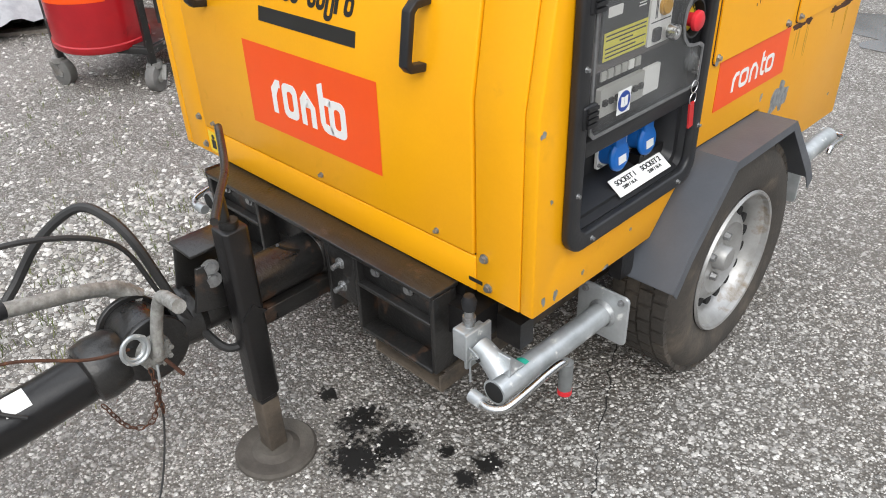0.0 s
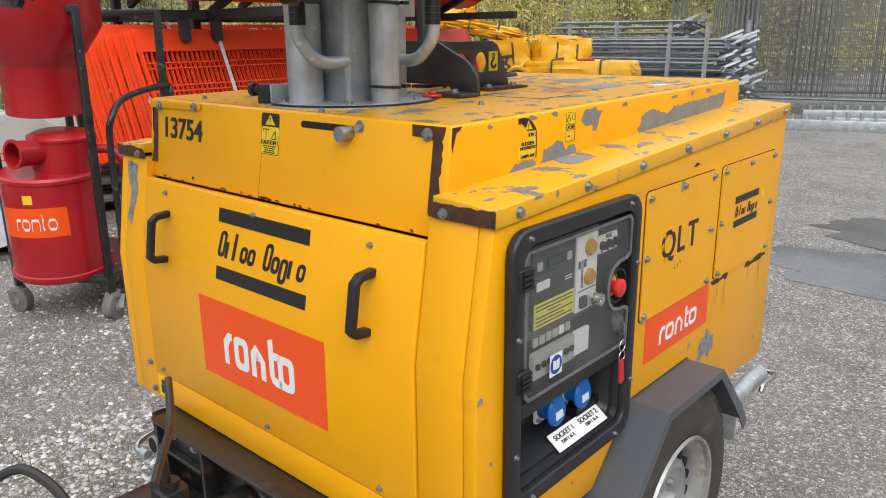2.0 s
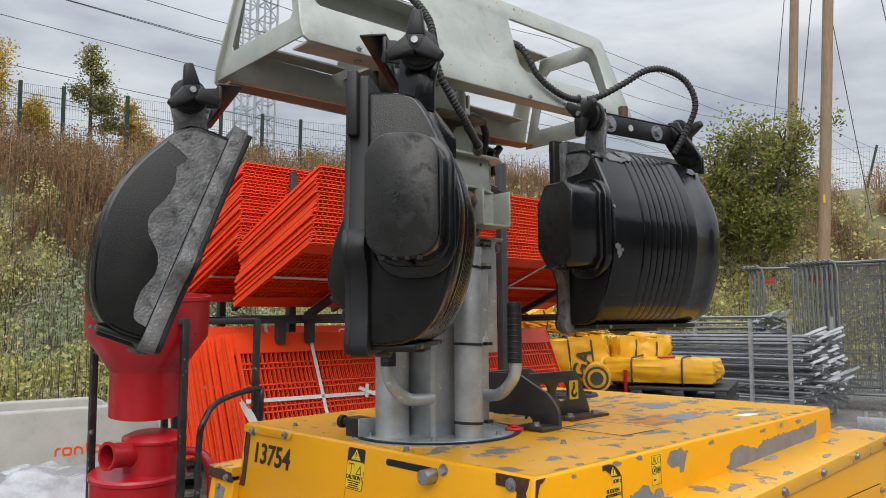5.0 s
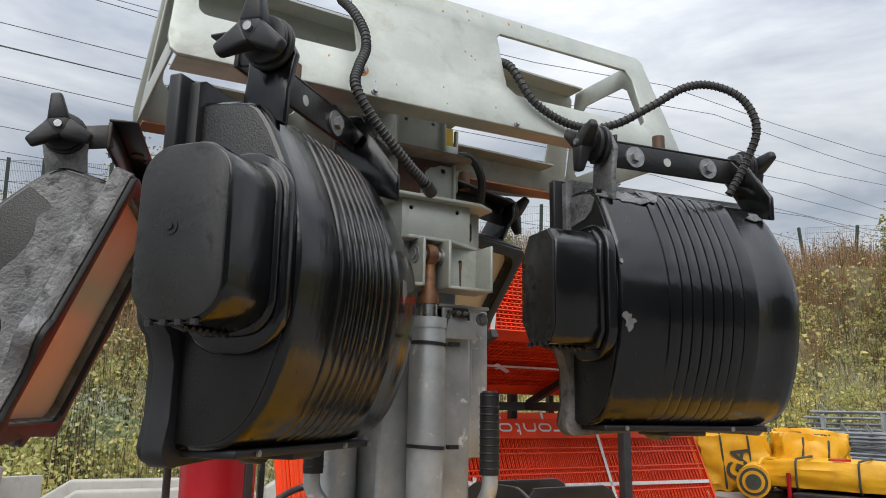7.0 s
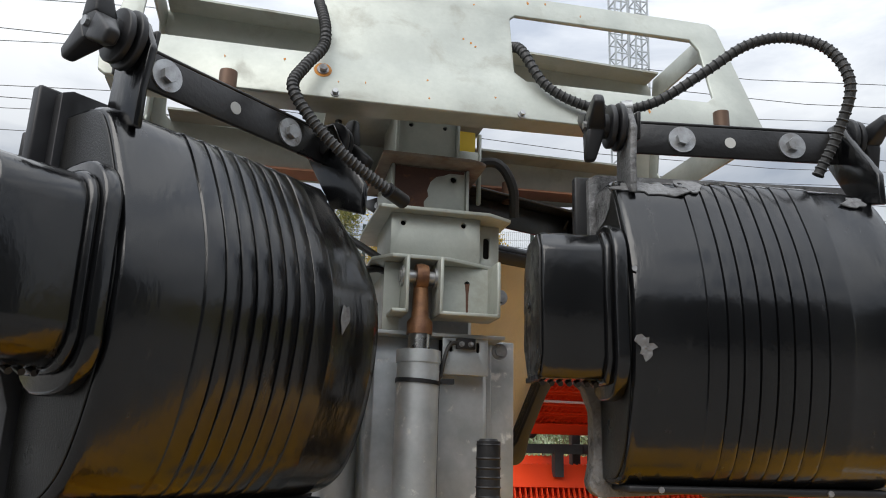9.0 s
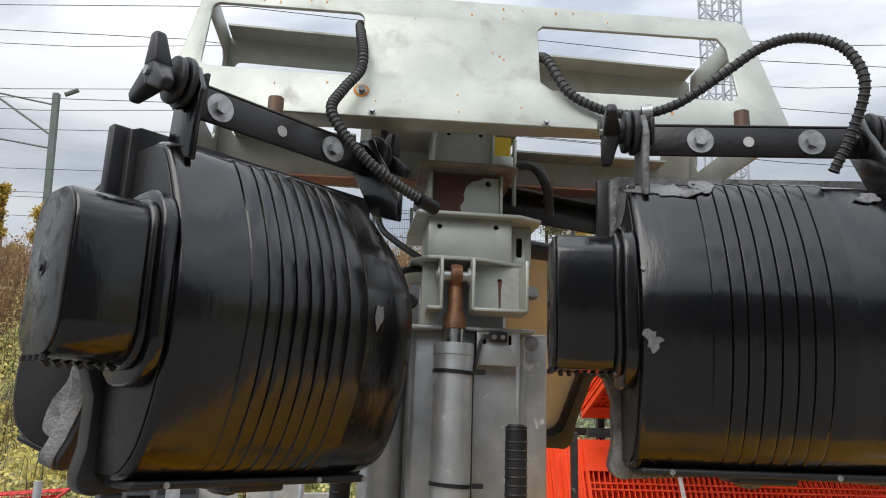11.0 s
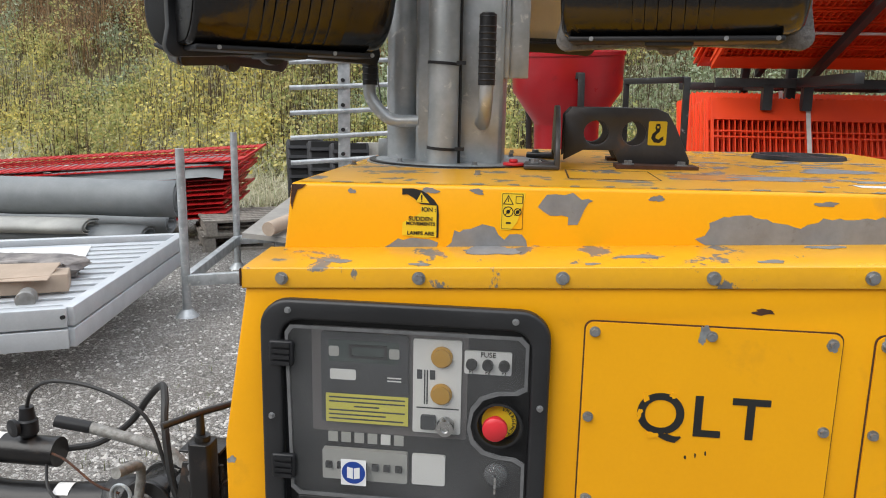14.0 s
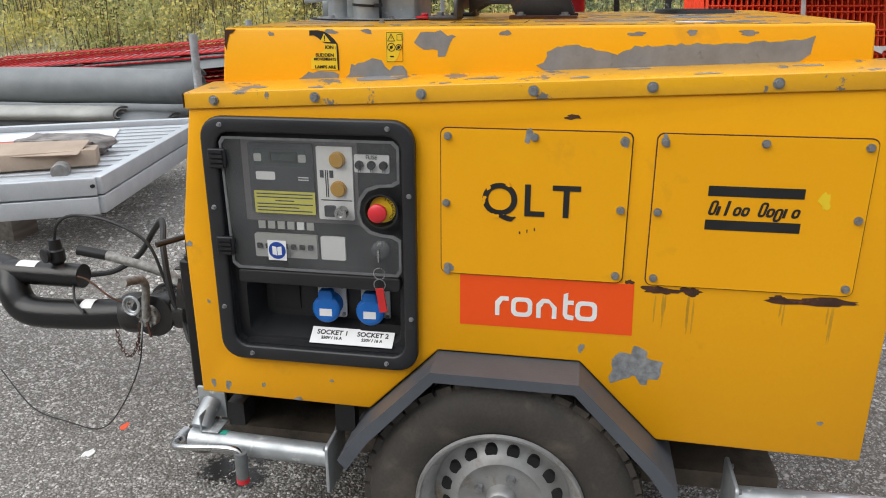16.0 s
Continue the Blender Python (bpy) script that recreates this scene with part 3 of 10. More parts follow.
# hood
HR, HL = 0.333, mirror_x(0.333)
def roof(y):
    return 1.2655 + 0.011 * y
g = G()
prof = [(0.0436, 1.0745), (0.068, roof(0.07)), (1.315, roof(1.315)), (1.325, 1.17), (1.30, 1.0755)]
hood = part("hood", g.prism(prof, lambda u, v, w: (w, u, v), HL, HR), YELLOW, tower, bevel=0.006)
part("roof_skin", G().add([(HL + 0.008, 0.078, roof(0.078) + 0.0006), (HR - 0.008, 0.078, roof(0.078) + 0.0006), (HR - 0.008, 1.308, roof(1.308) + 0.0006), (HL + 0.008, 1.308, roof(1.308) + 0.0006)], [(0, 1, 2, 3)]), YELLOW_ROOF, hood, "weathered flaking roof paint")
def HOODF(u, v, w):
    return (u, 0.045 + (v - 1.086) / 0.18 * 0.023 - w, v)
HOODS = ON_SIDE(HR)
# front slot with a bolt, corner straps and rust
part("latch_slot", G().prism(rrect(-0.06, 0.095, 1.237, 1.250, 0.006), HOODF, 0.0, 0.001), DARKHOLE, hood)
part("latch_pin", G().cyl(HOODF(0.084, 1.236, -0.01), HOODF(0.084, 1.236, 0.028), 0.0145, n=20), BOLT, hood)
bolt(HOODF(0.112, 1.250, 0), (0, -1, 0), hood, 0.011)
lettering("fleet_number", "13754", 0.068, Matrix.Translation(HOODF(-0.511, 1.198, 0.0012)) @ pose(0, 0, 0, 82.7, 0, 0), BLACKINK, hood, "black stencilled fleet number", squeeze=1.06, weight=0.0012)
tag = part("caution_sticker", G().prism(rrect(-0.193, -0.132, 1.173, 1.258, 0.006), HOODF, 0, 0.0006), BLACKINK, hood, "black and yellow caution sticker with a torn edge")
part("sticker_field", G().prism([(-0.1915, 1.178), (-0.1885, 1.1745), (-0.1365, 1.1745), (-0.1335, 1.178), (-0.134, 1.195), (-0.131, 1.197), (-0.1325, 1.212), (-0.130, 1.215), (-0.131, 1.228), (-0.137, 1.2305), (-0.188, 1.2305), (-0.1915, 1.227)], HOODF, 0.0006, 0.0010), SIGNYELLOW, tag)
part("sticker_triangle", G().prism([(-0.179, 1.234), (-0.146, 1.234), (-0.1625, 1.2555)], HOODF, 0.0006, 0.0010), SIGNYELLOW, tag)
part("sticker_stroke", G().prism([(-0.1637, 1.2405), (-0.1613, 1.2405), (-0.1605, 1.2495), (-0.1645, 1.2495)], HOODF, 0.0013, 0.0016).prism(circle(-0.1625, 1.2375, 0.0013, 8), HOODF, 0.0013, 0.0016), BLACKINK, tag)
g = G()
for v, u0, u1 in ((1.1775, -0.183, -0.142), (1.1818, -0.179, -0.146), (1.1861, -0.180, -0.145), (1.1904, -0.185, -0.140)):
    u = u0
    rb = random.Random(int(v * 1e4))
    while u < u1 - 0.003:
        w = min(rb.uniform(0.004, 0.010), u1 - u)
        g.prism([(u, v - 0.0013), (u + w, v - 0.0013), (u + w, v + 0.0013), (u, v + 0.0013)], HOODF, 0.0010, 0.0013)
        u += w + 0.0016
g.prism([(-0.1765, 1.204), (-0.1745, 1.204), (-0.1745, 1.224), (-0.1655, 1.224), (-0.1655, 1.226), (-0.1855, 1.226), (-0.1855, 1.224), (-0.1765, 1.224)], HOODF, 0.0010, 0.0013)
g.prism([(-0.1855, 1.220), (-0.1845, 1.220), (-0.1845, 1.224), (-0.1855, 1.224)], HOODF, 0.0010, 0.0013).prism([(-0.1665, 1.220), (-0.1655, 1.220), (-0.1655, 1.224), (-0.1665, 1.224)], HOODF, 0.0010, 0.0013)
g.plate([(-0.160, 1.205), (-0.139, 1.205), (-0.144, 1.224)], [[(-0.1565, 1.207), (-0.1415, 1.207), (-0.1445, 1.219)]], HOODF, 0.0010, 0.0013)
part("sticker_print", g, BLACKINK, tag)
lettering("sticker_line", "CAUTION !", 0.0115, Matrix.Translation(HOODF(-0.1625, 1.198, 0.0012)) @ pose(0, 0, 0, 82.7, 0, 0), BLACKINK, tag, weight=0.0003)
part("panel_seam", G().prism([(-0.1992, 1.078), (-0.1982, 1.078), (-0.190, 1.172), (-0.191, 1.172)], HOODF, 0.0001, 0.0004), DIRTLINE, hood)
part("small_hole", G().prism(circle(-0.461, 1.090, 0.004, 10), HOODF, 0.0001, 0.0007), DARKHOLE, hood)
rg = random.Random(33)
for k in range(26):
    u = rg.uniform(-0.62, 0.29) if k > 9 else rg.uniform(-0.27, -0.12)
    chip(HOODF, u, 1.0785 + rg.uniform(0, 0.003), rg.uniform(0.004, 0.014), rg.uniform(0.003, 0.007), 300 + k, hood, RUST, n=9)
for s in (1, -1):
    mx = (lambda x: x) if s > 0 else mirror_x
    rnd = random.Random(5 + s)
    outer = [(mx(0.317 + rnd.uniform(-0.004, 0.004)), 1.138 + 0.112 * k / 11) for k in range(12)]
    inner = [(mx(0.298), 1.112), (mx(0.294), 1.118), (mx(0.296), 1.238), (mx(0.292), 1.243)]
    arm = [(mx(0.247), 1.244), (mx(0.245), 1.2635)] if s > 0 else [(mx(0.292), 1.248)]
    strap = inner + arm + [(mx(0.322), 1.2635 if s > 0 else 1.248)] + outer[::-1] + [(mx(0.322), 1.112)]
    part("rusted_corner_strap", G().prism(strap, HOODF, 0.0002, 0.0016), RUST, hood)
    z0, torn = ledge(0.03), [(mx(0.330 + 0.0127 * k), ledge(0.03) + 0.024 + rnd.uniform(-0.003, 0.0015)) for k in range(11)]
    part("rusted_ledge_edge", G().prism([(mx(0.457), z0 - 0.003), (mx(0.458), z0 + 0.021)] + torn[::-1] + [(mx(0.318), z0 + 0.012), (mx(0.318), z0 + 0.002), (mx(0.324), z0 - 0.003)], ON_FRONT(0.0275), 0, 0.0015), RUST, hood)
    bolt(HOODF(mx(0.283), 1.249, 0.0016), (0, -1, 0), hood, 0.011)
    bolt((mx(0.35), 0.0262, ledge(0.03) + 0.007), (0, -1, 0), hood, 0.009)
    side = ON_SIDE(HR) if s > 0 else (lambda u, v, w: (HL - w, u, v))
    part("rusted_corner_strap", G().prism([(0.070, 1.263), (0.094, 1.2635), (0.087, 1.257), (0.079, 1.254), (0.075, 1.243), (0.071, 1.231), (0.070, 1.222), (0.067, 1.232)], side, 0.0002, 0.0012), RUST, hood)
corner = part("corner_plate", G().prism([(HL + 0.002, 1.2625), (HL + 0.004, 1.2445), (-0.440, 1.2465), (-0.430, 1.250), (-0.425, 1.2635)], HOODF, 0.0018, 0.0034), YELLOW, hood, "yellow bolted corner plate", bevel=0.0008)
bolt(HOODF(-0.452, 1.255, 0.003), (0, -1, 0), corner, 0.010)
bolt((-0.725, 0.032, 1.1), (0, -1, 0.2), tower, 0.009)
part("bare_streak", G().prism([(-0.745, 1.104), (-0.693, 1.101), (-0.697, 1.062), (-0.688, 1.039), (-0.700, 1.0), (-0.707, 0.984), (-0.712, 0.958), (-0.718, 0.945), (-0.727, 0.951), (-0.740, 0.957), (-0.728, 0.990), (-0.722, 1.030), (-0.742, 1.070)], lambda u, v, w: (u, front_y(v) - w - 0.0005, v), 0, 0.0006), BARE, tower, "streak of bare grey metal")

# stickers and flaked paint on the hood's side
warn = part("caution_sticker", G().prism([(0.283, 1.236), (0.309, 1.236), (0.3095, 1.185), (0.288, 1.183), (0.253, 1.186), (0.254, 1.207), (0.272, 1.216), (0.284, 1.224)], HOODS, 0.0007, 0.0010), SIGNYELLOW, hood, "torn yellow caution sticker")
part("sticker_border", G().prism([(0.253, 1.262), (0.271, 1.2625), (0.284, 1.260), (0.295, 1.254), (0.305, 1.245), (0.3115, 1.236), (0.313, 1.220), (0.3125, 1.184), (0.3095, 1.184), (0.3090, 1.236), (0.283, 1.238), (0.272, 1.247), (0.262, 1.253), (0.253, 1.252)], HOODS, 0.0008, 0.0012), BLACKINK, warn)
part("sticker_triangle", G().prism([(0.2755, 1.2405), (0.2840, 1.2565), (0.2975, 1.2395)], HOODS, 0.0012, 0.0015), SIGNYELLOW, warn)
part("sticker_stroke", G().prism([(0.2838, 1.2445), (0.2858, 1.2445), (0.2862, 1.2525), (0.2834, 1.2525)], HOODS, 0.0015, 0.0018).prism(circle(0.2850, 1.2425, 0.0012, 8), HOODS, 0.0015, 0.0018), BLACKINK, warn)
for k, (word, size) in enumerate((("ION :", 0.0095), ("SUDDEN", 0.0095), ("MOVEMENTS", 0.0078), ("LAMPS ARE", 0.0085))):
    lettering("sticker_line", word, size, Matrix.Translation((HR + 0.0012, 0.2835 if k else 0.2965, (1.229, 1.2135, 1.2055, 1.190)[k])) @ pose(0, 0, 0, 90, 0, 90), BLACKINK, warn, squeeze=1.05, weight=0.0002)
w2 = part("warning_sticker", G().prism([(0.412, 1.201), (0.428, 1.2005), (0.438, 1.214), (0.442, 1.227), (0.449, 1.251), (0.450, 1.2615), (0.412, 1.2605)], HOODS, 0, 0.0008), SIGNYELLOW, hood, "small yellow pictogram warning sticker")
g = G().plate(rrect(0.4135, 0.4470, 1.2025, 1.2595, 0.002), [rrect(0.4142, 0.4463, 1.2032, 1.2588, 0.002)], HOODS, 0.0008, 0.0011)
g.plate([(0.415, 1.242), (0.432, 1.242), (0.4235, 1.2575)], [[(0.4172, 1.2433), (0.4298, 1.2433), (0.4235, 1.2547)]], HOODS, 0.0008, 0.0012).box(HR + 0.0008, HR + 0.0012, 0.4229, 0.4241, 1.2462, 1.252)
g.plate(rrect(0.435, 0.446, 1.244, 1.2555, 0.001), [rrect(0.4358, 0.4452, 1.2448, 1.2547, 0.001)], HOODS, 0.0008, 0.0012)
for c in (0.4235, 0.4385):
    r = 0.0085 if c < 0.43 else 0.0062
    g.plate(circle(c, 1.2305, r, 18), [circle(c, 1.2305, r - 0.0014, 18)], HOODS, 0.0008, 0.0012)
    g.prism([(c - 0.0055, 1.2252), (c - 0.0045, 1.2245), (c + 0.0055, 1.2358), (c + 0.0045, 1.2365)], HOODS, 0.0008, 0.0012).prism(circle(c, 1.2305, 0.0032, 10), HOODS, 0.0008, 0.0012)
g.prism([(0.4205, 1.214), (0.4275, 1.214), (0.4290, 1.2125), (0.4275, 1.211), (0.4205, 1.211)], HOODS, 0.0008, 0.0012)
part("pictogram", g, BLACKINK, w2)
FLAKES = [[(0.222, 1.159), (0.222, 1.164), (0.246, 1.178), (0.297, 1.183), (0.313, 1.177), (0.308, 1.168), (0.322, 1.166), (0.332, 1.176), (0.337, 1.195), (0.364, 1.198), (0.384, 1.207), (0.401, 1.203), (0.418, 1.184), (0.428, 1.193), (0.448, 1.194), (0.457, 1.176), (0.477, 1.176), (0.485, 1.163), (0.45, 1.160), (0.30, 1.159)],
          [(0.470, 1.240), (0.482, 1.260), (0.495, 1.262), (0.510, 1.259), (0.525, 1.262), (0.537, 1.255), (0.555, 1.254), (0.541, 1.240), (0.533, 1.215), (0.518, 1.214), (0.518, 1.226), (0.488, 1.226)],
          [(0.552, 1.166), (0.572, 1.178), (0.588, 1.181), (0.600, 1.173), (0.650, 1.169), (0.600, 1.165)]]
for k, f in enumerate(FLAKES):
    part("paint_chip", G().prism(ragged(f, 400 + k, 0.0022), HOODS, 0.0001, 0.0006), PRIMER, hood, "flaked patch of bare grey primer")
CHIPS = [(0.298, 1.260, 0.024, 0.010, 16), (0.374, 1.261, 0.020, 0.009, 17), (0.652, 1.259, 0.02, 0.010, 18), (0.64, 1.168, 0.03, 0.006, 63), (0.17, 1.255, 0.012, 0.008, 65), (0.9, 1.259, 0.03, 0.008, 67), (1.0, 1.262, 0.02, 0.009, 68), (1.1, 1.262, 0.035, 0.009, 69), (1.22, 1.2, 0.012, 0.018, 70)]
for u, v, w, h, sd in CHIPS:
    chip(HOODS, u, v, w, h, sd, hood)
part("paint_chip", G().prism(ragged([(0.715, 1.196), (0.73, 1.205), (0.733, 1.226), (0.76, 1.236), (0.80, 1.237), (0.835, 1.228), (0.868, 1.222), (0.9, 1.236), (0.96, 1.24), (1.02, 1.242), (1.10, 1.245), (1.17, 1.249), (1.20, 1.252), (1.215, 1.256), (1.214, 1.225), (1.19, 1.205), (1.15, 1.190), (1.05, 1.182), (0.95, 1.186), (0.87, 1.180), (0.80, 1.187), (0.75, 1.180)], 410, 0.0025), HOODS, 0.0001, 0.0006), PRIMER, hood, "large flaked patch of bare grey primer")
LEDGETOP = lambda u, v, w: (u, v, ledge(v) + 0.0262 + (0.4555 - u) * 0.0613 + w)
for u, v, w, h, sd in ((0.36, 0.40, 0.05, 0.10, 21), (0.42, 0.17, 0.02, 0.04, 22), (0.44, 0.30, 0.015, 0.03, 23), (0.40, 0.62, 0.02, 0.05, 24), (0.43, 0.80, 0.015, 0.04, 25), (0.35, 0.9, 0.02, 0.05, 26), (0.43, 1.02, 0.015, 0.04, 27), (0.38, 1.2, 0.015, 0.05, 28), (0.44, 0.55, 0.012, 0.02, 29)):
    chip(LEDGETOP, u, v, w, h, sd, tower)
ROOFTOP = lambda u, v, w: (u, v, roof(v) + 0.0008 + w)
rnd = random.Random(8)
for k in range(60):
    u, v = rnd.uniform(-0.6, 0.30), rnd.triangular(0.35, 1.28, 1.1)
    s = rnd.uniform(0.008, 0.035)
    chip(ROOFTOP, u, v, s * rnd.uniform(0.6, 1.2), s * 2.2, 100 + k, hood, n=14)
for k in range(16):
    v = 0.14 + 0.075 * k
    chip(ROOFTOP, 0.318 + rnd.uniform(-0.006, 0.003), v + rnd.uniform(-0.02, 0.02), 0.014, rnd.uniform(0.012, 0.035), 150 + k, hood, n=14)
chip(ROOFTOP, 0.12, 0.82, 0.12, 0.22, 171, hood, RUNRUST)
chip(ROOFTOP, 0.13, 0.88, 0.07, 0.15, 172, hood, PRIMER, lift=0.001)
chip(ROOFTOP, -0.05, 1.05, 0.1, 0.16, 173, hood, PRIMER)
part("white_mark", G().box(0.22, 0.25, 0.98, 1.06, roof(1) + 0.001, roof(1) + 0.0016), WHITE, hood)

# service panels on the side
def service_panel(y0, y1):
    z0, z1 = 0.802, 1.092
    q = part("service_panel", G().prism(rrect(y0, y1, z0, z1, 0.012), ON_SIDE(XR), 0.0015, 0.0045), YELLOW, tower)
    part("panel_gap", G().prism(rrect(y0 - 0.0022, y1 + 0.0022, z0 - 0.0022, z1 + 0.0022, 0.013), ON_SIDE(XR), 0.0001, 0.0012), RUST, q)
    for u, v in ((y0 + 0.013, z1 - 0.014), ((y0 + y1) / 2, z1 - 0.012), (y1 - 0.013, z1 - 0.014), (y0 + 0.010, (z0 + z1) / 2), (y1 - 0.012, (z0 + z1) / 2), (y0 + 0.013, z0 + 0.014), (y1 - 0.013, z0 + 0.014)):
        bolt((XR + 0.0045, u, v), (1, 0, 0), q, 0.0075)
    return q
PANEL = ON_SIDE(XR + 0.0045)
qa = service_panel(0.546, 0.899)
qb = service_panel(0.944, 1.312)
for word, u in (("Q", 0.660), ("L", 0.724), ("T", 0.786)):
    lettering("model_letter", word, 0.088, Matrix.Translation((XR + 0.0052, u, 0.955)) @ pose(0, 0, 0, 90, 0, 90), BLACKINK, qa, weight=0.0012)
for k, (u, v, w, h) in enumerate(((0.638, 0.982, 0.010, 0.010), (0.630, 0.957, 0.008, 0.014), (0.650, 0.925, 0.014, 0.012), (0.676, 0.988, 0.01, 0.008))):
    chip(PANEL, u, v, w, h, 230 + k, qa, YELLOW, "scraped_spot", 0.5, n=14, lift=0.0018)
for v0, v1 in ((0.982, 1.001), (0.918, 0.937)):
    part("decal_bar", G().prism([(1.04, v0), (1.205, v0), (1.205, v1), (1.04, v1)], PANEL, 0.0002, 0.0008), BLACKINK, qb)
script_mark(PANEL, 1.042, 1.2, 0.946, 0.974, BLACKINK, qb)
for u, v, w, h, sd, m in ((0.56, 0.81, 0.02, 0.02, 31, BARE), (0.712, 1.082, 0.014, 0.03, 32, BARE), (0.957, 1.08, 0.014, 0.022, 33, BARE), (0.885, 1.075, 0.014, 0.018, 34, BARE), (1.24, 0.98, 0.02, 0.03, 35, SIGNYELLOW)):
    chip(PANEL, u, v, w, h, sd, qa if u < 0.93 else qb, m, lift=0.0004)
for k in range(3):
    chip(PANEL, 0.70 + 0.014 * k, 0.893 + 0.004 * k, 0.003, 0.007, 36 + k, qa, BLACKINK, n=8)
BODY = ON_SIDE(XR)
part("orange_decal", G().prism([(0.583, 0.690), (0.927, 0.690), (0.924, 0.799), (0.583, 0.799)], BODY, 0.0001, 0.0008), ORANGE, tower, "orange rectangular company decal")
wordmark(ON_SIDE(XR + 0.0003), 0.655, 0.857, 0.715, 0.773, WHITE, tower)
for u, v, w, h, sd in ((0.972, 0.790, 0.066, 0.016, 41), (1.030, 0.791, 0.040, 0.016, 42), (1.25, 0.785, 0.15, 0.017, 43), (1.19, 0.788, 0.03, 0.012, 44), (0.915, 0.803, 0.016, 0.01, 45), (0.79, 1.118, 0.03, 0.008, 46), (0.60, 0.803, 0.02, 0.008, 47)):
    chip(BODY, u, v, w, h, sd, tower, RUST, "rust_patch", 0.4)
rnd = random.Random(4)
for k in range(12):
    u = rnd.choice((0.970, 0.985, 1.033, 1.2, 1.24, 1.28)) + rnd.uniform(-0.008, 0.008)
    h = rnd.uniform(0.03, 0.09)
    chip(BODY, u, 0.782 - h / 2, 0.0035, h, 200 + k, tower, RUSTFILM, "rust_run", 0.2, n=10, lift=0.0003)
chip(BODY, 0.938, 0.623, 0.080, 0.085, 51, tower, BARE, rough=0.5)
for u, v, w, h, sd in ((0.83, 0.655, 0.012, 0.018, 52), (0.02, 0.50, 0.012, 0.018, 53), (0.055, 0.497, 0.014, 0.02, 54), (0.14, 0.505, 0.008, 0.012, 55), (0.22, 0.478, 0.02, 0.008, 56), (0.0, 0.83, 0.014, 0.012, 57), (0.03, 0.7, 0.008, 0.008, 58), (1.3, 0.53, 0.01, 0.01, 59), (0.30, 0.53, 0.008, 0.008, 60)):
    chip(BODY, u, v, w, h, sd, tower, BARE)

# ---- control panel ----
panel = part("control_panel", G().plate(rrect(0.06, 0.497, 0.578, 1.106, 0.045, 6), [rrect(0.092, 0.470, 0.610, 1.075, 0.03, 6)], ON_SIDE(XR), 0.0005, 0.020), GREYPLASTIC, tower, "dark grey moulded control panel with clear window", bevel=0.005)
g = G()
inner = rrect(0.090, 0.472, 0.608, 1.077, 0.03, 6)
n = len(inner)
g.add([(XR + 0.004, u, v) for u, v in inner] + [(XR - 0.012, 0.281 + (u - 0.281) * 0.985, 0.84 + (v - 0.84) * 0.99) for u, v in inner], [(i, (i + 1) % n, n + (i + 1) % n, n + i) for i in range(n)])
g.plate([(0.281 + (u - 0.281) * 0.985, 0.84 + (v - 0.84) * 0.99) for u, v in inner], [rrect(0.115, 0.455, 0.625, 0.755, 0.02, 4)], ON_SIDE(XR - 0.012), -0.003, 0.0)
part("panel_back", g, GREYPLASTIC, panel)
g = G()
a = rrect(0.115, 0.455, 0.625, 0.755, 0.02, 4)
b = [(0.285 + (u - 0.285) * 0.9, 0.70 + (v - 0.69) * 0.82) for u, v in a]
n = len(a)
g.add([(XR - 0.012, u, v) for u, v in a] + [(XR - 0.075, u, v) for u, v in b], [(i, (i + 1) % n, n + (i + 1) % n, n + i) for i in range(n)] + [tuple(range(n, 2 * n))])
part("socket_recess", g, GREYPLASTIC, panel)
FACE = ON_SIDE(XR - 0.009)
part("panel_ledge", G().prism(rrect(0.108, 0.46, 0.752, 0.782, 0.008), ON_SIDE(XR - 0.012), 0, 0.018), GREYPLASTIC, panel, bevel=0.003)
part("mounting_plate", G().prism(rrect(0.132, 0.375, 0.888, 1.06, 0.004), ON_SIDE(XR - 0.0115), 0, 0.0015), surface("grey_pink_backing", (0.15, 0.135, 0.135), (0.12, 0.11, 0.11), 0.6, bump=0.02), panel)
disp = part("display_plate", G().prism(rrect(0.148, 0.285, 0.905, 1.052, 0.006), FACE, 0, 0.004), PANELGREY, panel)
part("screen", G().prism(rrect(0.16, 0.27, 1.005, 1.04, 0.003), FACE, 0.004, 0.005), surface("lcd_screen", (0.05, 0.07, 0.07), (0.06, 0.075, 0.07), 0.15, bump=0.0), disp)
part("screen_frame", G().plate(rrect(0.192, 0.252, 1.012, 1.034, 0.002), [rrect(0.197, 0.247, 1.016, 1.030, 0.002)], FACE, 0.005, 0.006), BLACKINK, disp)
for u in (0.169, 0.263):
    part("key", G().prism(rrect(u - 0.008, u + 0.008, 1.014, 1.03, 0.003), FACE, 0.005, 0.0065), PANELLIGHT, disp)
part("white_label", G().prism(rrect(0.162, 0.203, 0.976, 0.993, 0.003), FACE, 0.004, 0.0046), WHITE, disp)
part("status_marks", G().box(XR - 0.0045, XR - 0.004, 0.252, 0.274, 0.982, 0.984).box(XR - 0.0045, XR - 0.004, 0.252, 0.274, 0.977, 0.979), WHITE, disp)
lab = part("warning_label", G().prism([(0.155, 0.906), (0.285, 0.906), (0.285, 0.953), (0.155, 0.953)], FACE, 0.0042, 0.0048), LABELYELLOW, panel)
g = G()
for k, (u0, u1) in enumerate(((0.16, 0.28), (0.16, 0.28), (0.2, 0.24), (0.16, 0.28), (0.16, 0.25), (0.16, 0.278))):
    v = 0.947 - 0.007 * k
    g.box(XR - 0.0041, XR - 0.0038, u0, u1, v - 0.0012, v + 0.0012)
part("label_print", g, PANELGREY, lab)
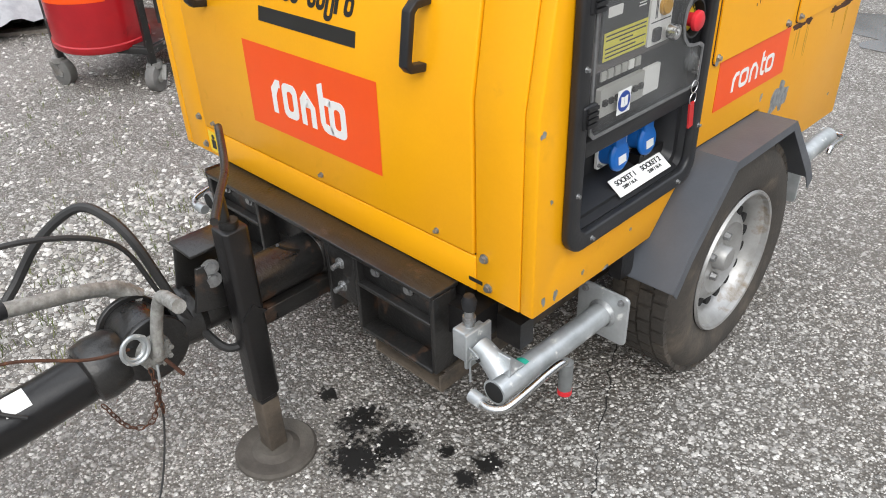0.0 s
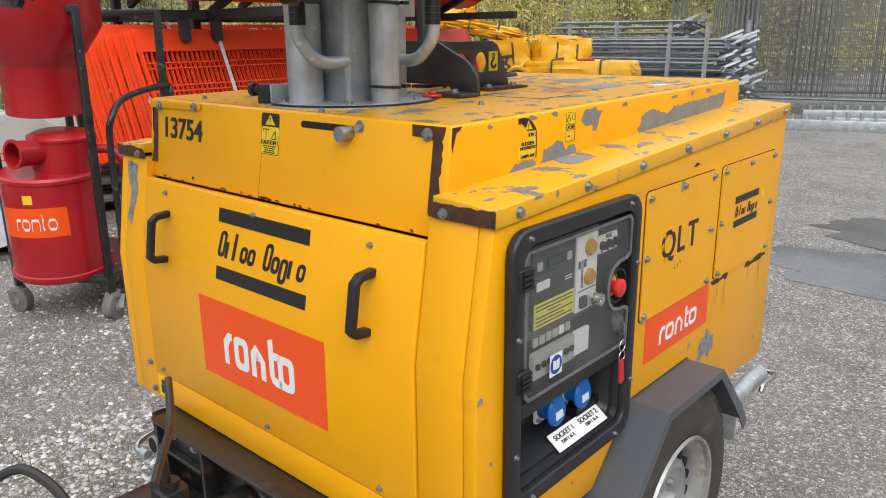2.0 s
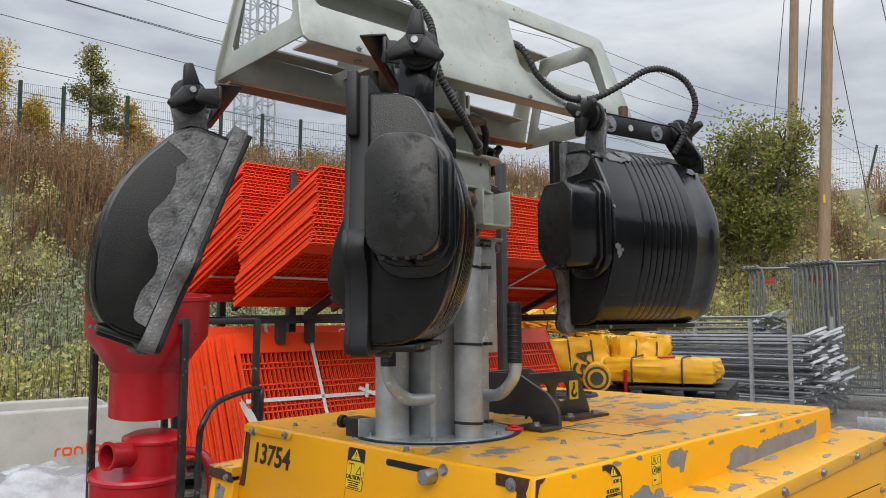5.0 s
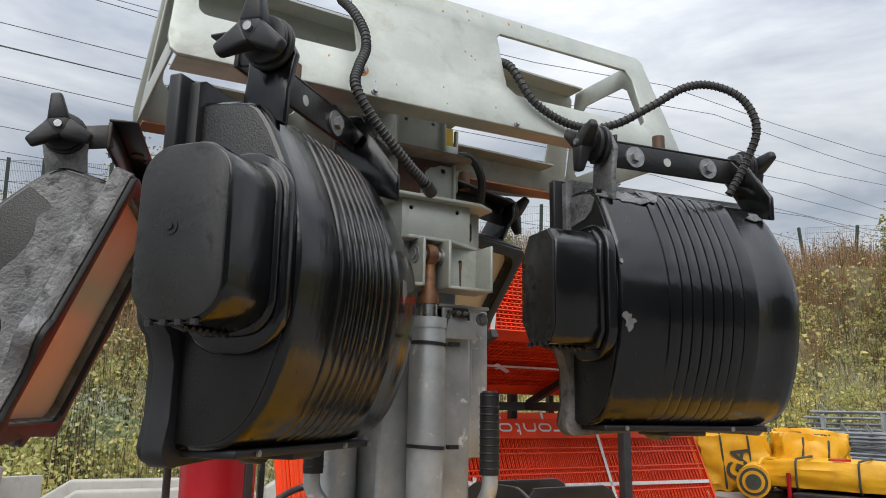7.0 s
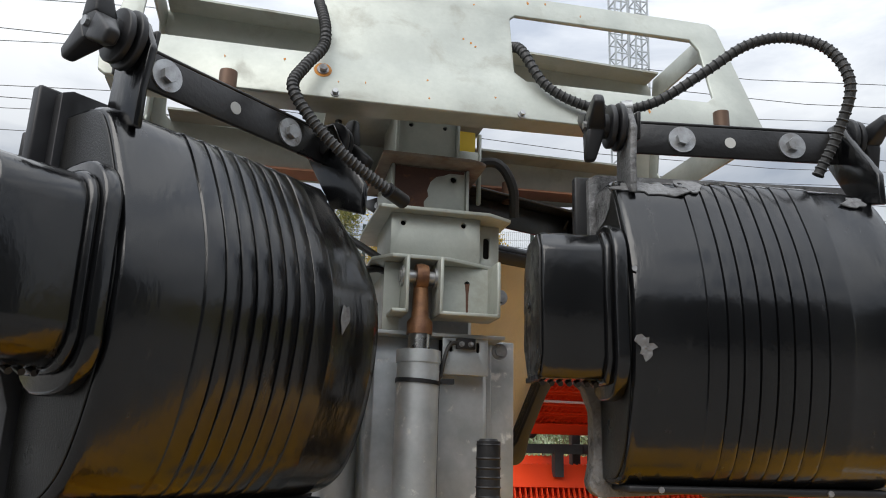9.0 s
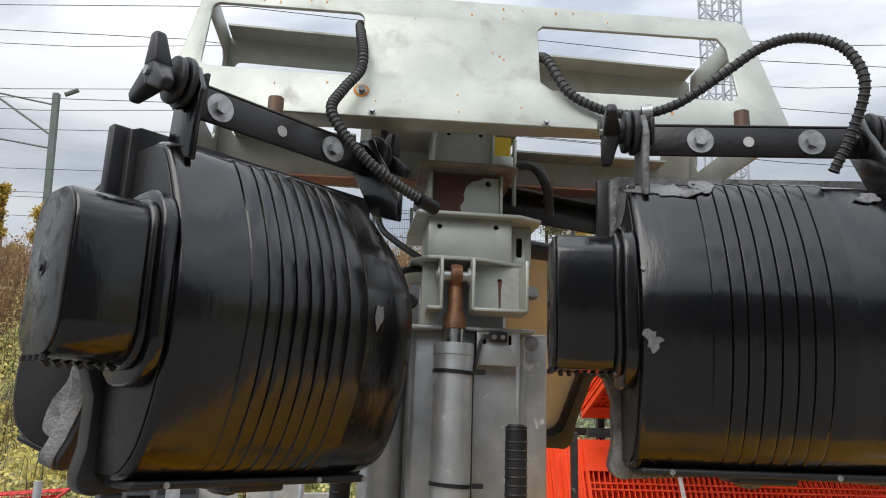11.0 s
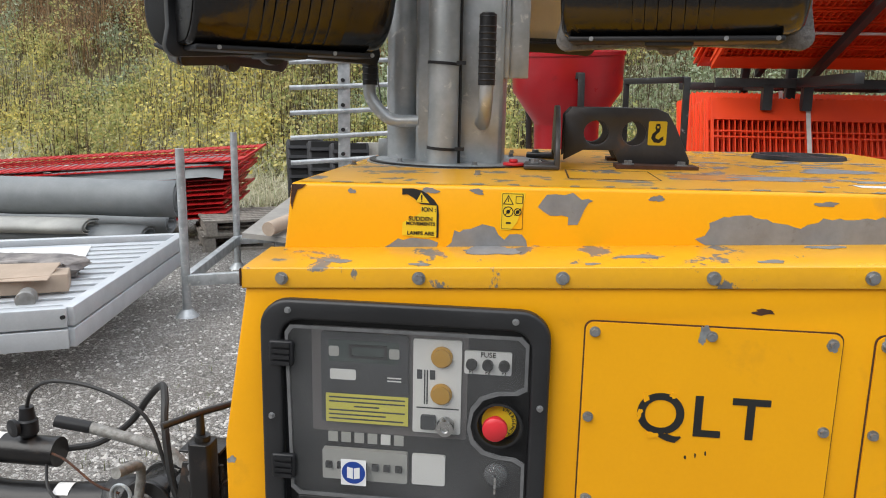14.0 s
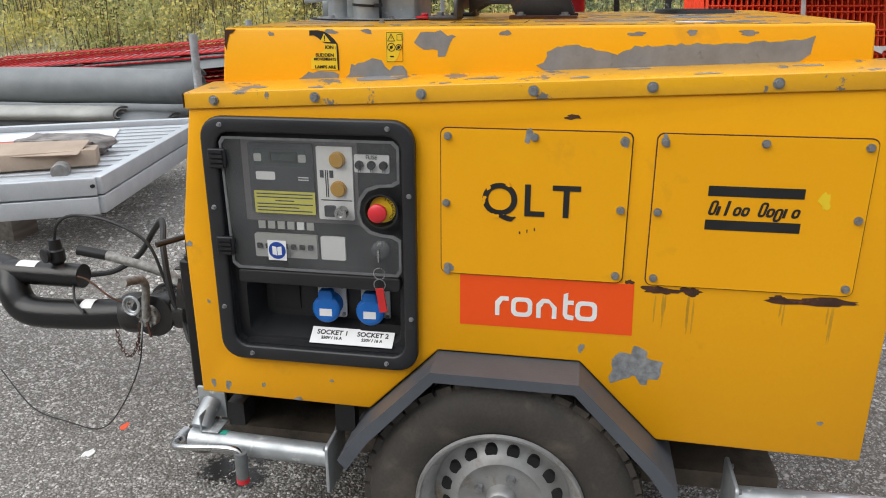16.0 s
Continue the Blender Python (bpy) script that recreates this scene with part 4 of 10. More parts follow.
sw = part("switch_plate", G().prism(rrect(0.292, 0.366, 0.898, 1.048, 0.003), FACE, 0.0, 0.004), WHITE, panel)
for v in (1.022, 0.963):
    part("push_button", G().cyl((XR - 0.005, 0.336, v), (XR + 0.004, 0.336, v), 0.0135, n=24).lathe([(0.0135, 0.0), (0.0165, 0.0), (0.0165, 0.005), (0.0135, 0.006)], (XR - 0.006, 0.336, v), (1, 0, 0), 24), AMBER, sw)
part("mast_drawing", G().box(XR - 0.0048, XR - 0.0043, 0.309, 0.311, 0.945, 1.0).box(XR - 0.0048, XR - 0.0043, 0.313, 0.315, 0.945, 1.0).box(XR - 0.0048, XR - 0.0043, 0.298, 0.306, 0.985, 1.0).box(XR - 0.0048, XR - 0.0043, 0.318, 0.326, 0.985, 1.0).box(XR - 0.0048, XR - 0.0043, 0.298, 0.363, 0.938, 0.940), PANELGREY, sw)
part("rocker_switch", G().prism(rrect(0.305, 0.328, 0.905, 0.928, 0.003), FACE, 0.004, 0.009), PANELGREY, sw)
part("key_lock", G().lathe([(0.0, 0.012), (0.006, 0.012), (0.007, 0.016), (0.0125, 0.016), (0.0135, 0.006), (0.0135, 0.0)], (XR + 0.006, 0.345, 0.918), (1, 0, 0), 24), CHROME, panel)
fuse = part("fuse_plate", G().prism(rrect(0.370, 0.441, 0.998, 1.034, 0.003), FACE, 0.0, 0.004), WHITE, panel)
for k in range(3):
    part("fuse_cap", G().lathe([(0.0, 0.010), (0.007, 0.010), (0.0085, 0.007), (0.0085, 0.0)], (XR - 0.005, 0.381 + 0.0245 * k, 1.014), (1, 0, 0), 18), BLACKPLASTIC, fuse)
    lettering("fuse_words", "F%d" % (k + 1), 0.008, Matrix.Translation((XR - 0.0042, 0.381 + 0.0245 * k, 1.0015)) @ pose(0, 0, 0, 90, 0, 90), BLACKINK, fuse)
lettering("fuse_words", "FUSE", 0.011, Matrix.Translation((XR - 0.0042, 0.4055, 1.029)) @ pose(0, 0, 0, 90, 0, 90), BLACKINK, fuse)
brk = part("breaker_row", G().prism(rrect(0.150, 0.285, 0.812, 0.862, 0.003), FACE, 0.0, 0.010), PANELLIGHT, panel)
for k in range(7):
    part("breaker_toggle", G().box(XR, XR + 0.006, 0.156 + 0.0185 * k, 0.166 + 0.0185 * k, 0.832, 0.842), BLACKPLASTIC, brk)
for k in range(6):
    part("small_label", G().box(XR - 0.0085, XR - 0.0055, 0.158 + 0.021 * k, 0.173 + 0.021 * k, 0.872, 0.888), PANELLIGHT if k != 4 else WHITE, panel)
part("white_cover", G().prism(rrect(0.292, 0.344, 0.811, 0.861, 0.003), FACE, 0.0, 0.006), WHITE, panel)
WINRIM = surface("moulded_window_edge", (0.16, 0.162, 0.165), (0.11, 0.112, 0.115), 0.35, big=40, fine=200, bump=0.2)
# window of clear plastic with a bay round the emergency stop
bay = [(0.466, 0.984), (0.452, 0.976), (0.425, 0.974), (0.401, 0.965), (0.387, 0.945), (0.383, 0.922), (0.389, 0.900), (0.405, 0.884), (0.428, 0.878), (0.452, 0.876), (0.466, 0.868)]
outer = [(0.466, 0.80), (0.458, 0.789), (0.115, 0.789), (0.103, 0.80), (0.098, 1.055), (0.106, 1.066), (0.455, 1.066), (0.466, 1.055)]
loop = outer + bay
ins = lambda d: [(u + (d if u < 0.28 else -d), v + (d if v < 0.92 else -d)) for u, v in outer] + [(u - d, v + (d if v > 0.925 else -d)) for u, v in bay]
win = part("window", G().add([(XR + 0.012, u, v) for u, v in loop], [tuple(range(len(loop)))]), CLEAR, panel, "scratched clear plastic window")
win.visible_shadow = False
part("window_rim", G().plate(loop, [ins(0.005)], ON_SIDE(XR + 0.011), 0.002, 0.005), WINRIM, win).visible_shadow = False
for v in (1.022, 0.838):
    hg = part("hinge", G().box(XR + 0.012, XR + 0.024, 0.074, 0.112, v - 0.02, v + 0.02), BLACKPLASTIC, win, bevel=0.004)
    for k in range(4):
        part("hinge_knuckle", G().box(XR + 0.022, XR + 0.028, 0.080, 0.108, v - 0.017 + 0.0095 * k, v - 0.011 + 0.0095 * k), BLACKPLASTIC, hg)
stk = part("manual_sticker", G().prism([(0.183, 0.810), (0.223, 0.810), (0.223, 0.853), (0.183, 0.853)], ON_SIDE(XR + 0.0135), 0.0, 0.0006), WHITE, win, "white sticker with blue round book sign")
part("blue_disc", G().prism(circle(0.203, 0.8315, 0.0185, 28), ON_SIDE(XR + 0.0141), 0.0, 0.0005), STICKBLUE, stk)
part("book_sign", G().prism([(0.193, 0.823), (0.2022, 0.821), (0.2022, 0.839), (0.193, 0.841)], ON_SIDE(XR + 0.0146), 0.0, 0.0005).prism([(0.2038, 0.821), (0.213, 0.823), (0.213, 0.841), (0.2038, 0.839)], ON_SIDE(XR + 0.0146), 0.0, 0.0005), WHITE, stk)
part("stop_cup", G().lathe([(0.036, 0.022), (0.032, 0.022), (0.030, 0.004), (0.0, 0.003)], (XR - 0.011, 0.425, 0.924), (1, 0, 0), 32), GREYPLASTIC, panel)
part("stop_plate", G().prism(circle(0.425, 0.924, 0.0265, 30), ON_SIDE(XR - 0.007), 0.0, 0.003), SIGNYELLOW, panel)
part("stop_button", G().lathe([(0.0, 0.030), (0.014, 0.0295), (0.0185, 0.026), (0.019, 0.019), (0.013, 0.016), (0.012, 0.0)], (XR - 0.004, 0.420, 0.922), (1, 0, 0), 28), REDBUTTON, panel, "red mushroom emergency stop button")
for k, ch in enumerate("EMERGENCY"):
    a = radians(72 - 15 * k)
    lettering("stop_words", ch, 0.0075, Matrix.Translation((XR - 0.0036, 0.425 + 0.0222 * math.cos(a), 0.924 + 0.0222 * math.sin(a))) @ pose(0, 0, 0, 90, 0, 90) @ Matrix.Rotation(a - math.pi / 2, 4, "Z"), BLACKINK, panel)
part("window_lock", G().lathe([(0.0, 0.012), (0.012, 0.012), (0.019, 0.006), (0.02, 0.0)], (XR + 0.012, 0.424, 0.845), (1, 0, 0), 26), CLEAR, panel)
part("lock_key", G().box(XR + 0.02, XR + 0.032, 0.4215, 0.4245, 0.824, 0.851), CHROME, panel)
for v in (0.800, 0.776):
    part("key_ring", G().tube([(XR + 0.03, 0.4235 + 0.012 * math.cos(a), v + 0.012 * math.sin(a)) for a in [2 * math.pi * k / 16 for k in range(17)]], 0.0011, 6, False), CHROME, panel)
part("key_tag", G().box(-0.002, 0.002, -0.008, 0.008, -0.026, 0.026, Matrix.Translation((XR + 0.029, 0.426, 0.742)) @ pose(0, 0, 0, 8, 0, 0)), surface("red_tag", (0.55, 0.02, 0.02), (0.5, 0.02, 0.02), 0.5, bump=0.02), panel)
for u in (0.287, 0.385):
    pl = part("socket_plate", G().prism(rrect(u - 0.030, u + 0.034, 0.655, 0.737, 0.006), ON_SIDE(XR - 0.070), 0.0, 0.006), WHITE, panel)
    so = part("socket", G().lathe([(0.027, 0.0), (0.027, 0.026), (0.024, 0.030), (0.0, 0.030)], (XR - 0.066, u, 0.688), (1, 0, 0.2), 28), BLUE, panel, "blue single phase socket with lid")
    part("socket_lid", G().lathe([(0.0, 0.011), (0.024, 0.011), (0.031, 0.006), (0.031, 0.0), (0.0, 0.0)], (XR - 0.038, u - 0.002, 0.686), (1, 0, 0.12), 28), BLUE, so, bevel=0.001)
    part("lid_tab", G().prism([(u - 0.019, 0.690), (u + 0.016, 0.690), (u + 0.014, 0.722), (u + 0.010, 0.730), (u - 0.015, 0.730), (u - 0.019, 0.722)], ON_SIDE(XR - 0.050), 0.0, 0.020), BLUE, so, bevel=0.003)
    part("socket_label", G().box(-0.0008, 0.0008, -0.014, 0.014, -0.008, 0.008, Matrix.Translation((XR - 0.0262, u - 0.001, 0.681)) @ pose(0, 0, 0, 0, -7, 4)), WHITE, so)
    for du in (-0.024, 0.028):
        for dv in (0.664, 0.728):
            bolt((XR - 0.064, u + du, dv), (1, 0, 0), pl, 0.004)
part("blank_plate", G().prism(rrect(0.152, 0.212, 0.664, 0.742, 0.004), ON_SIDE(XR - 0.0745), 0.0, 0.004), BLACKPLASTIC, panel)
SLOPE = Matrix.Translation((XR - 0.018, 0.345, 0.6305)) @ pose(0, 0, 0, 0, -54, 0)
strip = part("socket_strip", G().box(-0.0006, 0.0006, -0.092, 0.092, -0.020, 0.020, SLOPE), WHITE, panel, "white strip labelling both sockets")
part("recess_sill", G().add([(XR - 0.072, 0.12, 0.640), (XR - 0.072, 0.45, 0.640), (XR + 0.004, 0.46, 0.612), (XR + 0.004, 0.11, 0.612), (XR - 0.072, 0.12, 0.60), (XR - 0.072, 0.45, 0.60), (XR + 0.004, 0.46, 0.606), (XR + 0.004, 0.11, 0.606)], [(0, 1, 2, 3), (4, 7, 6, 5), (0, 3, 7, 4), (1, 5, 6, 2), (0, 4, 5, 1), (3, 2, 6, 7)]), BLACKPLASTIC, panel)
for word, u, v, size in (("SOCKET 1", -0.045, 0.007, 0.0155), ("SOCKET 2", 0.045, 0.007, 0.0155), ("230V / 16 A", -0.045, -0.006, 0.0095), ("230V / 16 A", 0.045, -0.006, 0.0095)):
    lettering("strip_line", word, size, SLOPE @ Matrix.Translation((0.001, u, v)) @ pose(0, 0, 0, 90, 0, 90), BLACKINK, strip, weight=0.0003)
for u, v in ((0.105, 1.09), (0.445, 1.09), (0.485, 0.96), (0.485, 0.70), (0.43, 0.594), (0.13, 0.594), (0.076, 0.70), (0.076, 0.92)):
    bolt((XR + 0.018, u, v), (1, 0, 0), panel, 0.005)

# ---- fenders and wheels ----
TREAD_N = 44
def wheel_meshes():
    tyre = G().lathe([(0.176, 0.010), (0.190, 0.002), (0.215, -0.004), (0.25, -0.006), (0.272, 0.004), (0.286, 0.016), (0.290, 0.030), (0.292, 0.0825), (0.290, 0.135), (0.286, 0.149), (0.272, 0.161), (0.25, 0.171), (0.215, 0.169), (0.19, 0.163), (0.176, 0.155)], (0, 0, 0), (1, 0, 0), 72)
    blocks = G()
    for k in range(TREAD_N):
        a = 2 * math.pi * k / TREAD_N
        for x0, x1, da in ((0.014, 0.045, 0.0), (0.05, 0.08, 0.07), (0.085, 0.115, 0.0), (0.12, 0.151, 0.07)):
            m = Matrix.Rotation(a + da, 4, "X")
            blocks.box(x0, x1, -0.0165, 0.0165, 0.283, 0.2985 if 0.03 < x0 < 0.1 else 0.2965, m)
    rim = G().lathe([(0.181, 0.004), (0.178, -0.003), (0.172, -0.001), (0.170, 0.012), (0.158, 0.022), (0.150, 0.040), (0.146, 0.055), (0.128, 0.050), (0.110, 0.036), (0.092, 0.028), (0.078, 0.040), (0.05, 0.044), (0.033, 0.042), (0.031, 0.020), (0.026, 0.014), (0.0, 0.013)], (0, 0, 0), (1, 0, 0), 72)
    return tyre, blocks, rim
TY, BL, RI = wheel_meshes()
def place(g, m):
    h = G()
    h.v, h.f = [tuple(m @ Vector(p)) for p in g.v], list(g.f)
    return h
for s in (1, -1):
    m = Matrix.Translation((0.525 if s > 0 else mirror_x(0.525), 0.68, 0.30)) @ (pose(0, 0, 0, 0, 0, 180) if s > 0 else Matrix.Identity(4))
    wh = part("wheel", place(RI, m), RIMPAINT, tower, "silver steel wheel with black tyre")
    part("tyre", place(TY, m), RUBBER, wh)
    part("tread", place(BL, m), RUBBER, wh, kind="stuff", flat=True)
    for k in range(16):
        a = 2 * math.pi * (k + 0.5) / 16
        c = Vector((0.0405, 0.119 * math.cos(a), 0.119 * math.sin(a)))
        g = G().tube([m @ (c + Vector((-0.004, 0, 0))), m @ (c + Vector((0.01, 0, 0)))], 0.0135, 16)
        part("rim_hole", g, DARKHOLE, wh)
    for k in range(4):
        a = 2 * math.pi * (k + 0.25) / 4
        c = Vector((0.042, 0.052 * math.cos(a), 0.052 * math.sin(a)))
        part("wheel_nut", G().tube([m @ c, m @ (c + Vector((-0.014, 0, 0)))], [0.0115, 0.009], 6), BOLT, wh)
    fx0, fx1 = (0.36, 0.545) if s > 0 else (mirror_x(0.545), mirror_x(0.36))
    xo = 0.545 if s > 0 else mirror_x(0.545)
    line = [(0.335, 0.395), (0.384, 0.464), (0.537, 0.622), (0.829, 0.621), (0.99, 0.458), (1.035, 0.398)]
    low = [(0.349, 0.389), (0.394, 0.457), (0.541, 0.609), (0.824, 0.608), (0.98, 0.449), (1.022, 0.392)]
    g = G()
    vs = [(x, u, v) for u, v in line for x in (fx0, fx1)] + [(x, u, v) for u, v in [(p[0], p[1] - 0.003) for p in line] for x in (fx0, fx1)]
    nl = len(line)
    g.add(vs, [(2 * i, 2 * i + 1, 2 * i + 3, 2 * i + 2) for i in range(nl - 1)] + [(2 * nl + 2 * i + 1, 2 * nl + 2 * i, 2 * nl + 2 * i + 2, 2 * nl + 2 * i + 3) for i in range(nl - 1)])
    lip = [(u + (0.68 - u) * 0.055, v - 0.022) for u, v in line]
    xs = (xo, xo - 0.003 * s)
    vs = [(x, u, v) for x in xs for u, v in line] + [(x, u, v) for x in xs for u, v in lip]
    fs = []
    for i in range(nl - 1):
        fs += [(i, i + 1, 2 * nl + i + 1, 2 * nl + i), (nl + i + 1, nl + i, 3 * nl + i, 3 * nl + i + 1), (2 * nl + i, 2 * nl + i + 1, 3 * nl + i + 1, 3 * nl + i)]
    g.add(vs, fs)
    part("fender", g, FENDER, tower, "dark grey angular mudguard")
    part("fender_bracket", G().box(0.41 if s > 0 else mirror_x(0.44), 0.44 if s > 0 else mirror_x(0.41), 0.30, 0.345, 0.40, 0.475), BLACKSTEEL, tower)
part("axle", G().bar((0.42, 0.68, 0.30), (mirror_x(0.42), 0.68, 0.30), 0.06, 0.06).bar((0.28, 0.68, 0.33), (0.28, 0.60, 0.5), 0.05, 0.05), BLACKSTEEL, tower)

# ---- chassis, drawbar and jack ----
RUSTYBLACK = surface("rusty_black_steel", (0.011, 0.011, 0.011), (0.022, 0.021, 0.020), 0.30, big=9, fine=120, bump=0.3, spread=0.5, dirt=(0.11, 0.058, 0.032), dirt_at=(0.585, 0.74), dirt_scale=13, dirt_rough=0.75, spec=0.6)
CX0, CX1, CY = -0.565, 0.262, -0.080
g = G()
for x in (CX0 + 0.006, -0.345, -0.075, 0.025, CX1 - 0.006):
    g.box(x - 0.006, x + 0.006, CY + 0.004, -0.012, 0.276, 0.464)
g.box(CX0, CX1, CY - 0.004, -0.006, 0.464, 0.474).box(CX0, CX1, -0.03, -0.012, 0.276, 0.464)
for x0, x1 in ((0.031, CX1 - 0.012), (CX0 + 0.012, -0.351)):
    g.box(x0, x1, CY + 0.002, -0.031, 0.392, 0.401).box(x0, x1, CY + 0.002, -0.031, 0.272, 0.281).box(x0, x1, CY + 0.022, CY + 0.028, 0.402, 0.463)
split("front_crossmember", g, RUSTYBLACK, tower, "black rusty welded channel with fork pockets", "channel_plate", bevel=0.002)
MUDSTEEL = surface("muddy_steel", (0.12, 0.095, 0.07), (0.07, 0.056, 0.043), 0.8, big=14, fine=110, bump=0.3, dirt=(0.03, 0.028, 0.026), dirt_at=(0.5, 0.7), dirt_scale=12)
for x0, x1 in ((0.06, CX1 + 0.004), (-0.56, -0.36)):
    g = G().box(x0, x1, CY + 0.012, 1.3, 0.226, 0.232).box(x0, x1, CY + 0.03, 1.3, 0.265, 0.270).box(x0, x0 + 0.006, CY + 0.012, 1.3, 0.232, 0.265).box(x1 - 0.006, x1, CY + 0.012, 1.3, 0.232, 0.265)
    split("fork_pocket", g, MUDSTEEL, tower, "muddy brown fork pocket", "pocket_wall")
for u, v in ((0.075, 0.440), (0.175, 0.440), (-0.50, 0.440), (-0.40, 0.440)):
    bolt((u, CY + 0.020, v), (0, -1, 0), tower, 0.013)
for v in (0.425, 0.365):
    bolt((-0.025, CY + 0.004, v), (0.2, -1, 0), tower, 0.013)
    part("stud", G().tube([(-0.025, CY + 0.004, v), (-0.022, CY - 0.022, v)], 0.006, 10), BOLT, tower)
part("joint_plate", G().box(-0.069, 0.019, CY + 0.004, CY + 0.012, 0.33, 0.463), RUSTYBLACK, tower, bevel=0.002)
part("chassis_rail", G().bar((0.25, 0, 0.42), (0.25, 1.36, 0.42), 0.05, 0.09).bar((-0.58, 0, 0.42), (-0.58, 1.36, 0.42), 0.05, 0.09).bar((-0.6, 1.33, 0.42), (0.27, 1.33, 0.42), 0.06, 0.09), BLACKSTEEL, tower)
bar = split("drawbar", G().tube([(XC, 0.0, 0.385), (XC, -0.40, 0.385)], 0.052, 28).tube([(XC, -0.06, 0.385), (XC, -0.015, 0.385)], [0.054, 0.064], 28).box(XC - 0.05, XC + 0.05, -0.30, 0.0, 0.295, 0.335), RUSTYBLACK, tower, "black rusty tubular drawbar with hinge", "drawbar_piece", bevel=0.002)
# open channel that holds the jack
for x0, x1, z0, z1 in ((XC - 0.012, XC - 0.004, 0.42, 0.545), (XC + 0.064, XC + 0.072, 0.425, 0.520)):
    part("jack_bracket", G().prism([(-0.385, z0), (-0.270, z0 - 0.03), (-0.262, z1), (-0.365, z1)], ON_SIDE(x0), 0, x1 - x0), RUSTYBLACK, bar, bevel=0.002)
part("jack_bracket", G().box(XC - 0.012, XC + 0.072, -0.372, -0.268, 0.545, 0.552), RUSTYBLACK, bar, bevel=0.002)
part("jack_bracket", G().box(XC - 0.012, XC + 0.085, -0.300, -0.270, 0.455, 0.462), RUSTYBLACK, bar, bevel=0.002)
for v in (0.512, 0.483):
    bolt((XC + 0.072, -0.337, v), (1, -0.25, 0), bar, 0.0175)
part("hinge_cheek", G().prism(circle(-0.475, 0.382, 0.068, 28) , ON_SIDE(XC - 0.062), 0, 0.012), RUSTYBLACK, bar, bevel=0.003)
part("hinge_cheek", G().prism(circle(-0.475, 0.382, 0.070, 28), ON_SIDE(XC + 0.046), 0, 0.014), RUSTYBLACK, bar, bevel=0.003)
part("hinge_joint", G().tube([(XC + 0.046, -0.475, 0.382), (XC - 0.05, -0.475, 0.382)], 0.058, 28), RUSTYBLACK, bar, bevel=0.004)
part("hinge_collar", G().lathe([(0.050, 0.0), (0.062, 0.005), (0.066, 0.03), (0.062, 0.07), (0.052, 0.085)], (XC, -0.60, 0.358), (0, 1, 0.13), 30), RUSTYBLACK, bar, bevel=0.002)
part("hinge_neck", G().lathe([(0.050, 0.0), (0.060, 0.006), (0.064, 0.05), (0.050, 0.07)], (XC, -0.42, 0.385), (0, 1, 0), 30), RUSTYBLACK, bar)
CASTZ = surface("cast_zinc", (0.40, 0.40, 0.38), (0.22, 0.215, 0.20), 0.6, metal=0.5, big=50, fine=200, bump=0.5)
part("hinge_disc", G().lathe([(0.0, 0.026), (0.013, 0.026), (0.015, 0.015), (0.030, 0.014), (0.034, 0.008), (0.036, 0.0)], (XC + 0.060, -0.482, 0.385), (1, 0, 0), 18), CASTZ, bar)
for k in range(10):
    a = 2 * math.pi * k / 10
    part("disc_tooth", G().tube([(XC + 0.066, -0.482 + 0.030 * math.cos(a), 0.385 + 0.030 * math.sin(a)), (XC + 0.079, -0.482 + 0.029 * math.cos(a), 0.385 + 0.029 * math.sin(a))], 0.0055, 6), CASTZ, bar)
part("clamp_lever", G().tube(smooth_path([(XC + 0.082, -0.482, 0.388), (XC + 0.085, -0.474, 0.44), (XC + 0.092, -0.462, 0.495), (XC + 0.115, -0.458, 0.525), (XC + 0.155, -0.460, 0.538), (XC + 0.197, -0.463, 0.547)], 5), [0.012] * 15 + [0.0135] * 11, 12), CASTZ, bar)
for da, dr in ((0.0, 0.0), (0.5, 0.006)):
    part("clamp_ring", G().tube([(XC + 0.082 + da * 0.012, -0.522 + (0.020 + dr) * math.cos(a), 0.425 + (0.024 + dr) * math.sin(a)) for a in [2 * math.pi * k / 18 for k in range(19)]], 0.0042, 8, False), GALV, bar)
part("split_pin", G().tube([(XC + 0.09, -0.475, 0.375), (XC + 0.11, -0.455, 0.335)], 0.004, 8), RUST, bar)
part("split_pin", G().tube([(XC + 0.088, -0.492, 0.37), (XC + 0.095, -0.500, 0.318)], 0.003, 8), GALV, bar)
arm = part("tow_tube", G().tube(smooth_path([(XC, -0.45, 0.375), (XC, -0.70, 0.345), (XC, -0.90, 0.335), (XC - 0.005, -0.98, 0.35), (XC - 0.02, -1.02, 0.40), (XC - 0.06, -1.06, 0.45), (XC - 0.07, -1.2, 0.46), (XC - 0.07, -1.6, 0.46)], 6), 0.05, 20), BLACKSTEEL, tower, "black tubular tow bar")
def tube_patch(a, b, r, a0, a1, n=8):
    """A label bent round the top of a tube from a to b."""
    a, b = Vector(a), Vector(b)
    d = (b - a).normalized()
    s = d.cross(Vector((0, 0, 1))).normalized()
    t = s.cross(d)
    vs = []
    for k in range(n + 1):
        c = radians(a0 + (a1 - a0) * k / n)
        o = (t * math.cos(c) + s * math.sin(c)) * r
        vs += [a + o, b + o]
    return G().add(vs, [(2 * i, 2 * i + 1, 2 * i + 3, 2 * i + 2) for i in range(n)])
part("type_label", tube_patch((XC, -0.70, 0.345), (XC, -0.745, 0.342), 0.0512, -45, 5), WHITE, arm)
up = part("coupling_tube", G().tube([(XC - 0.05, -0.775, 0.455), (XC - 0.05, -1.75, 0.455)], 0.040, 20), BLACKSTEEL, tower, "upper black tow tube with capped end")
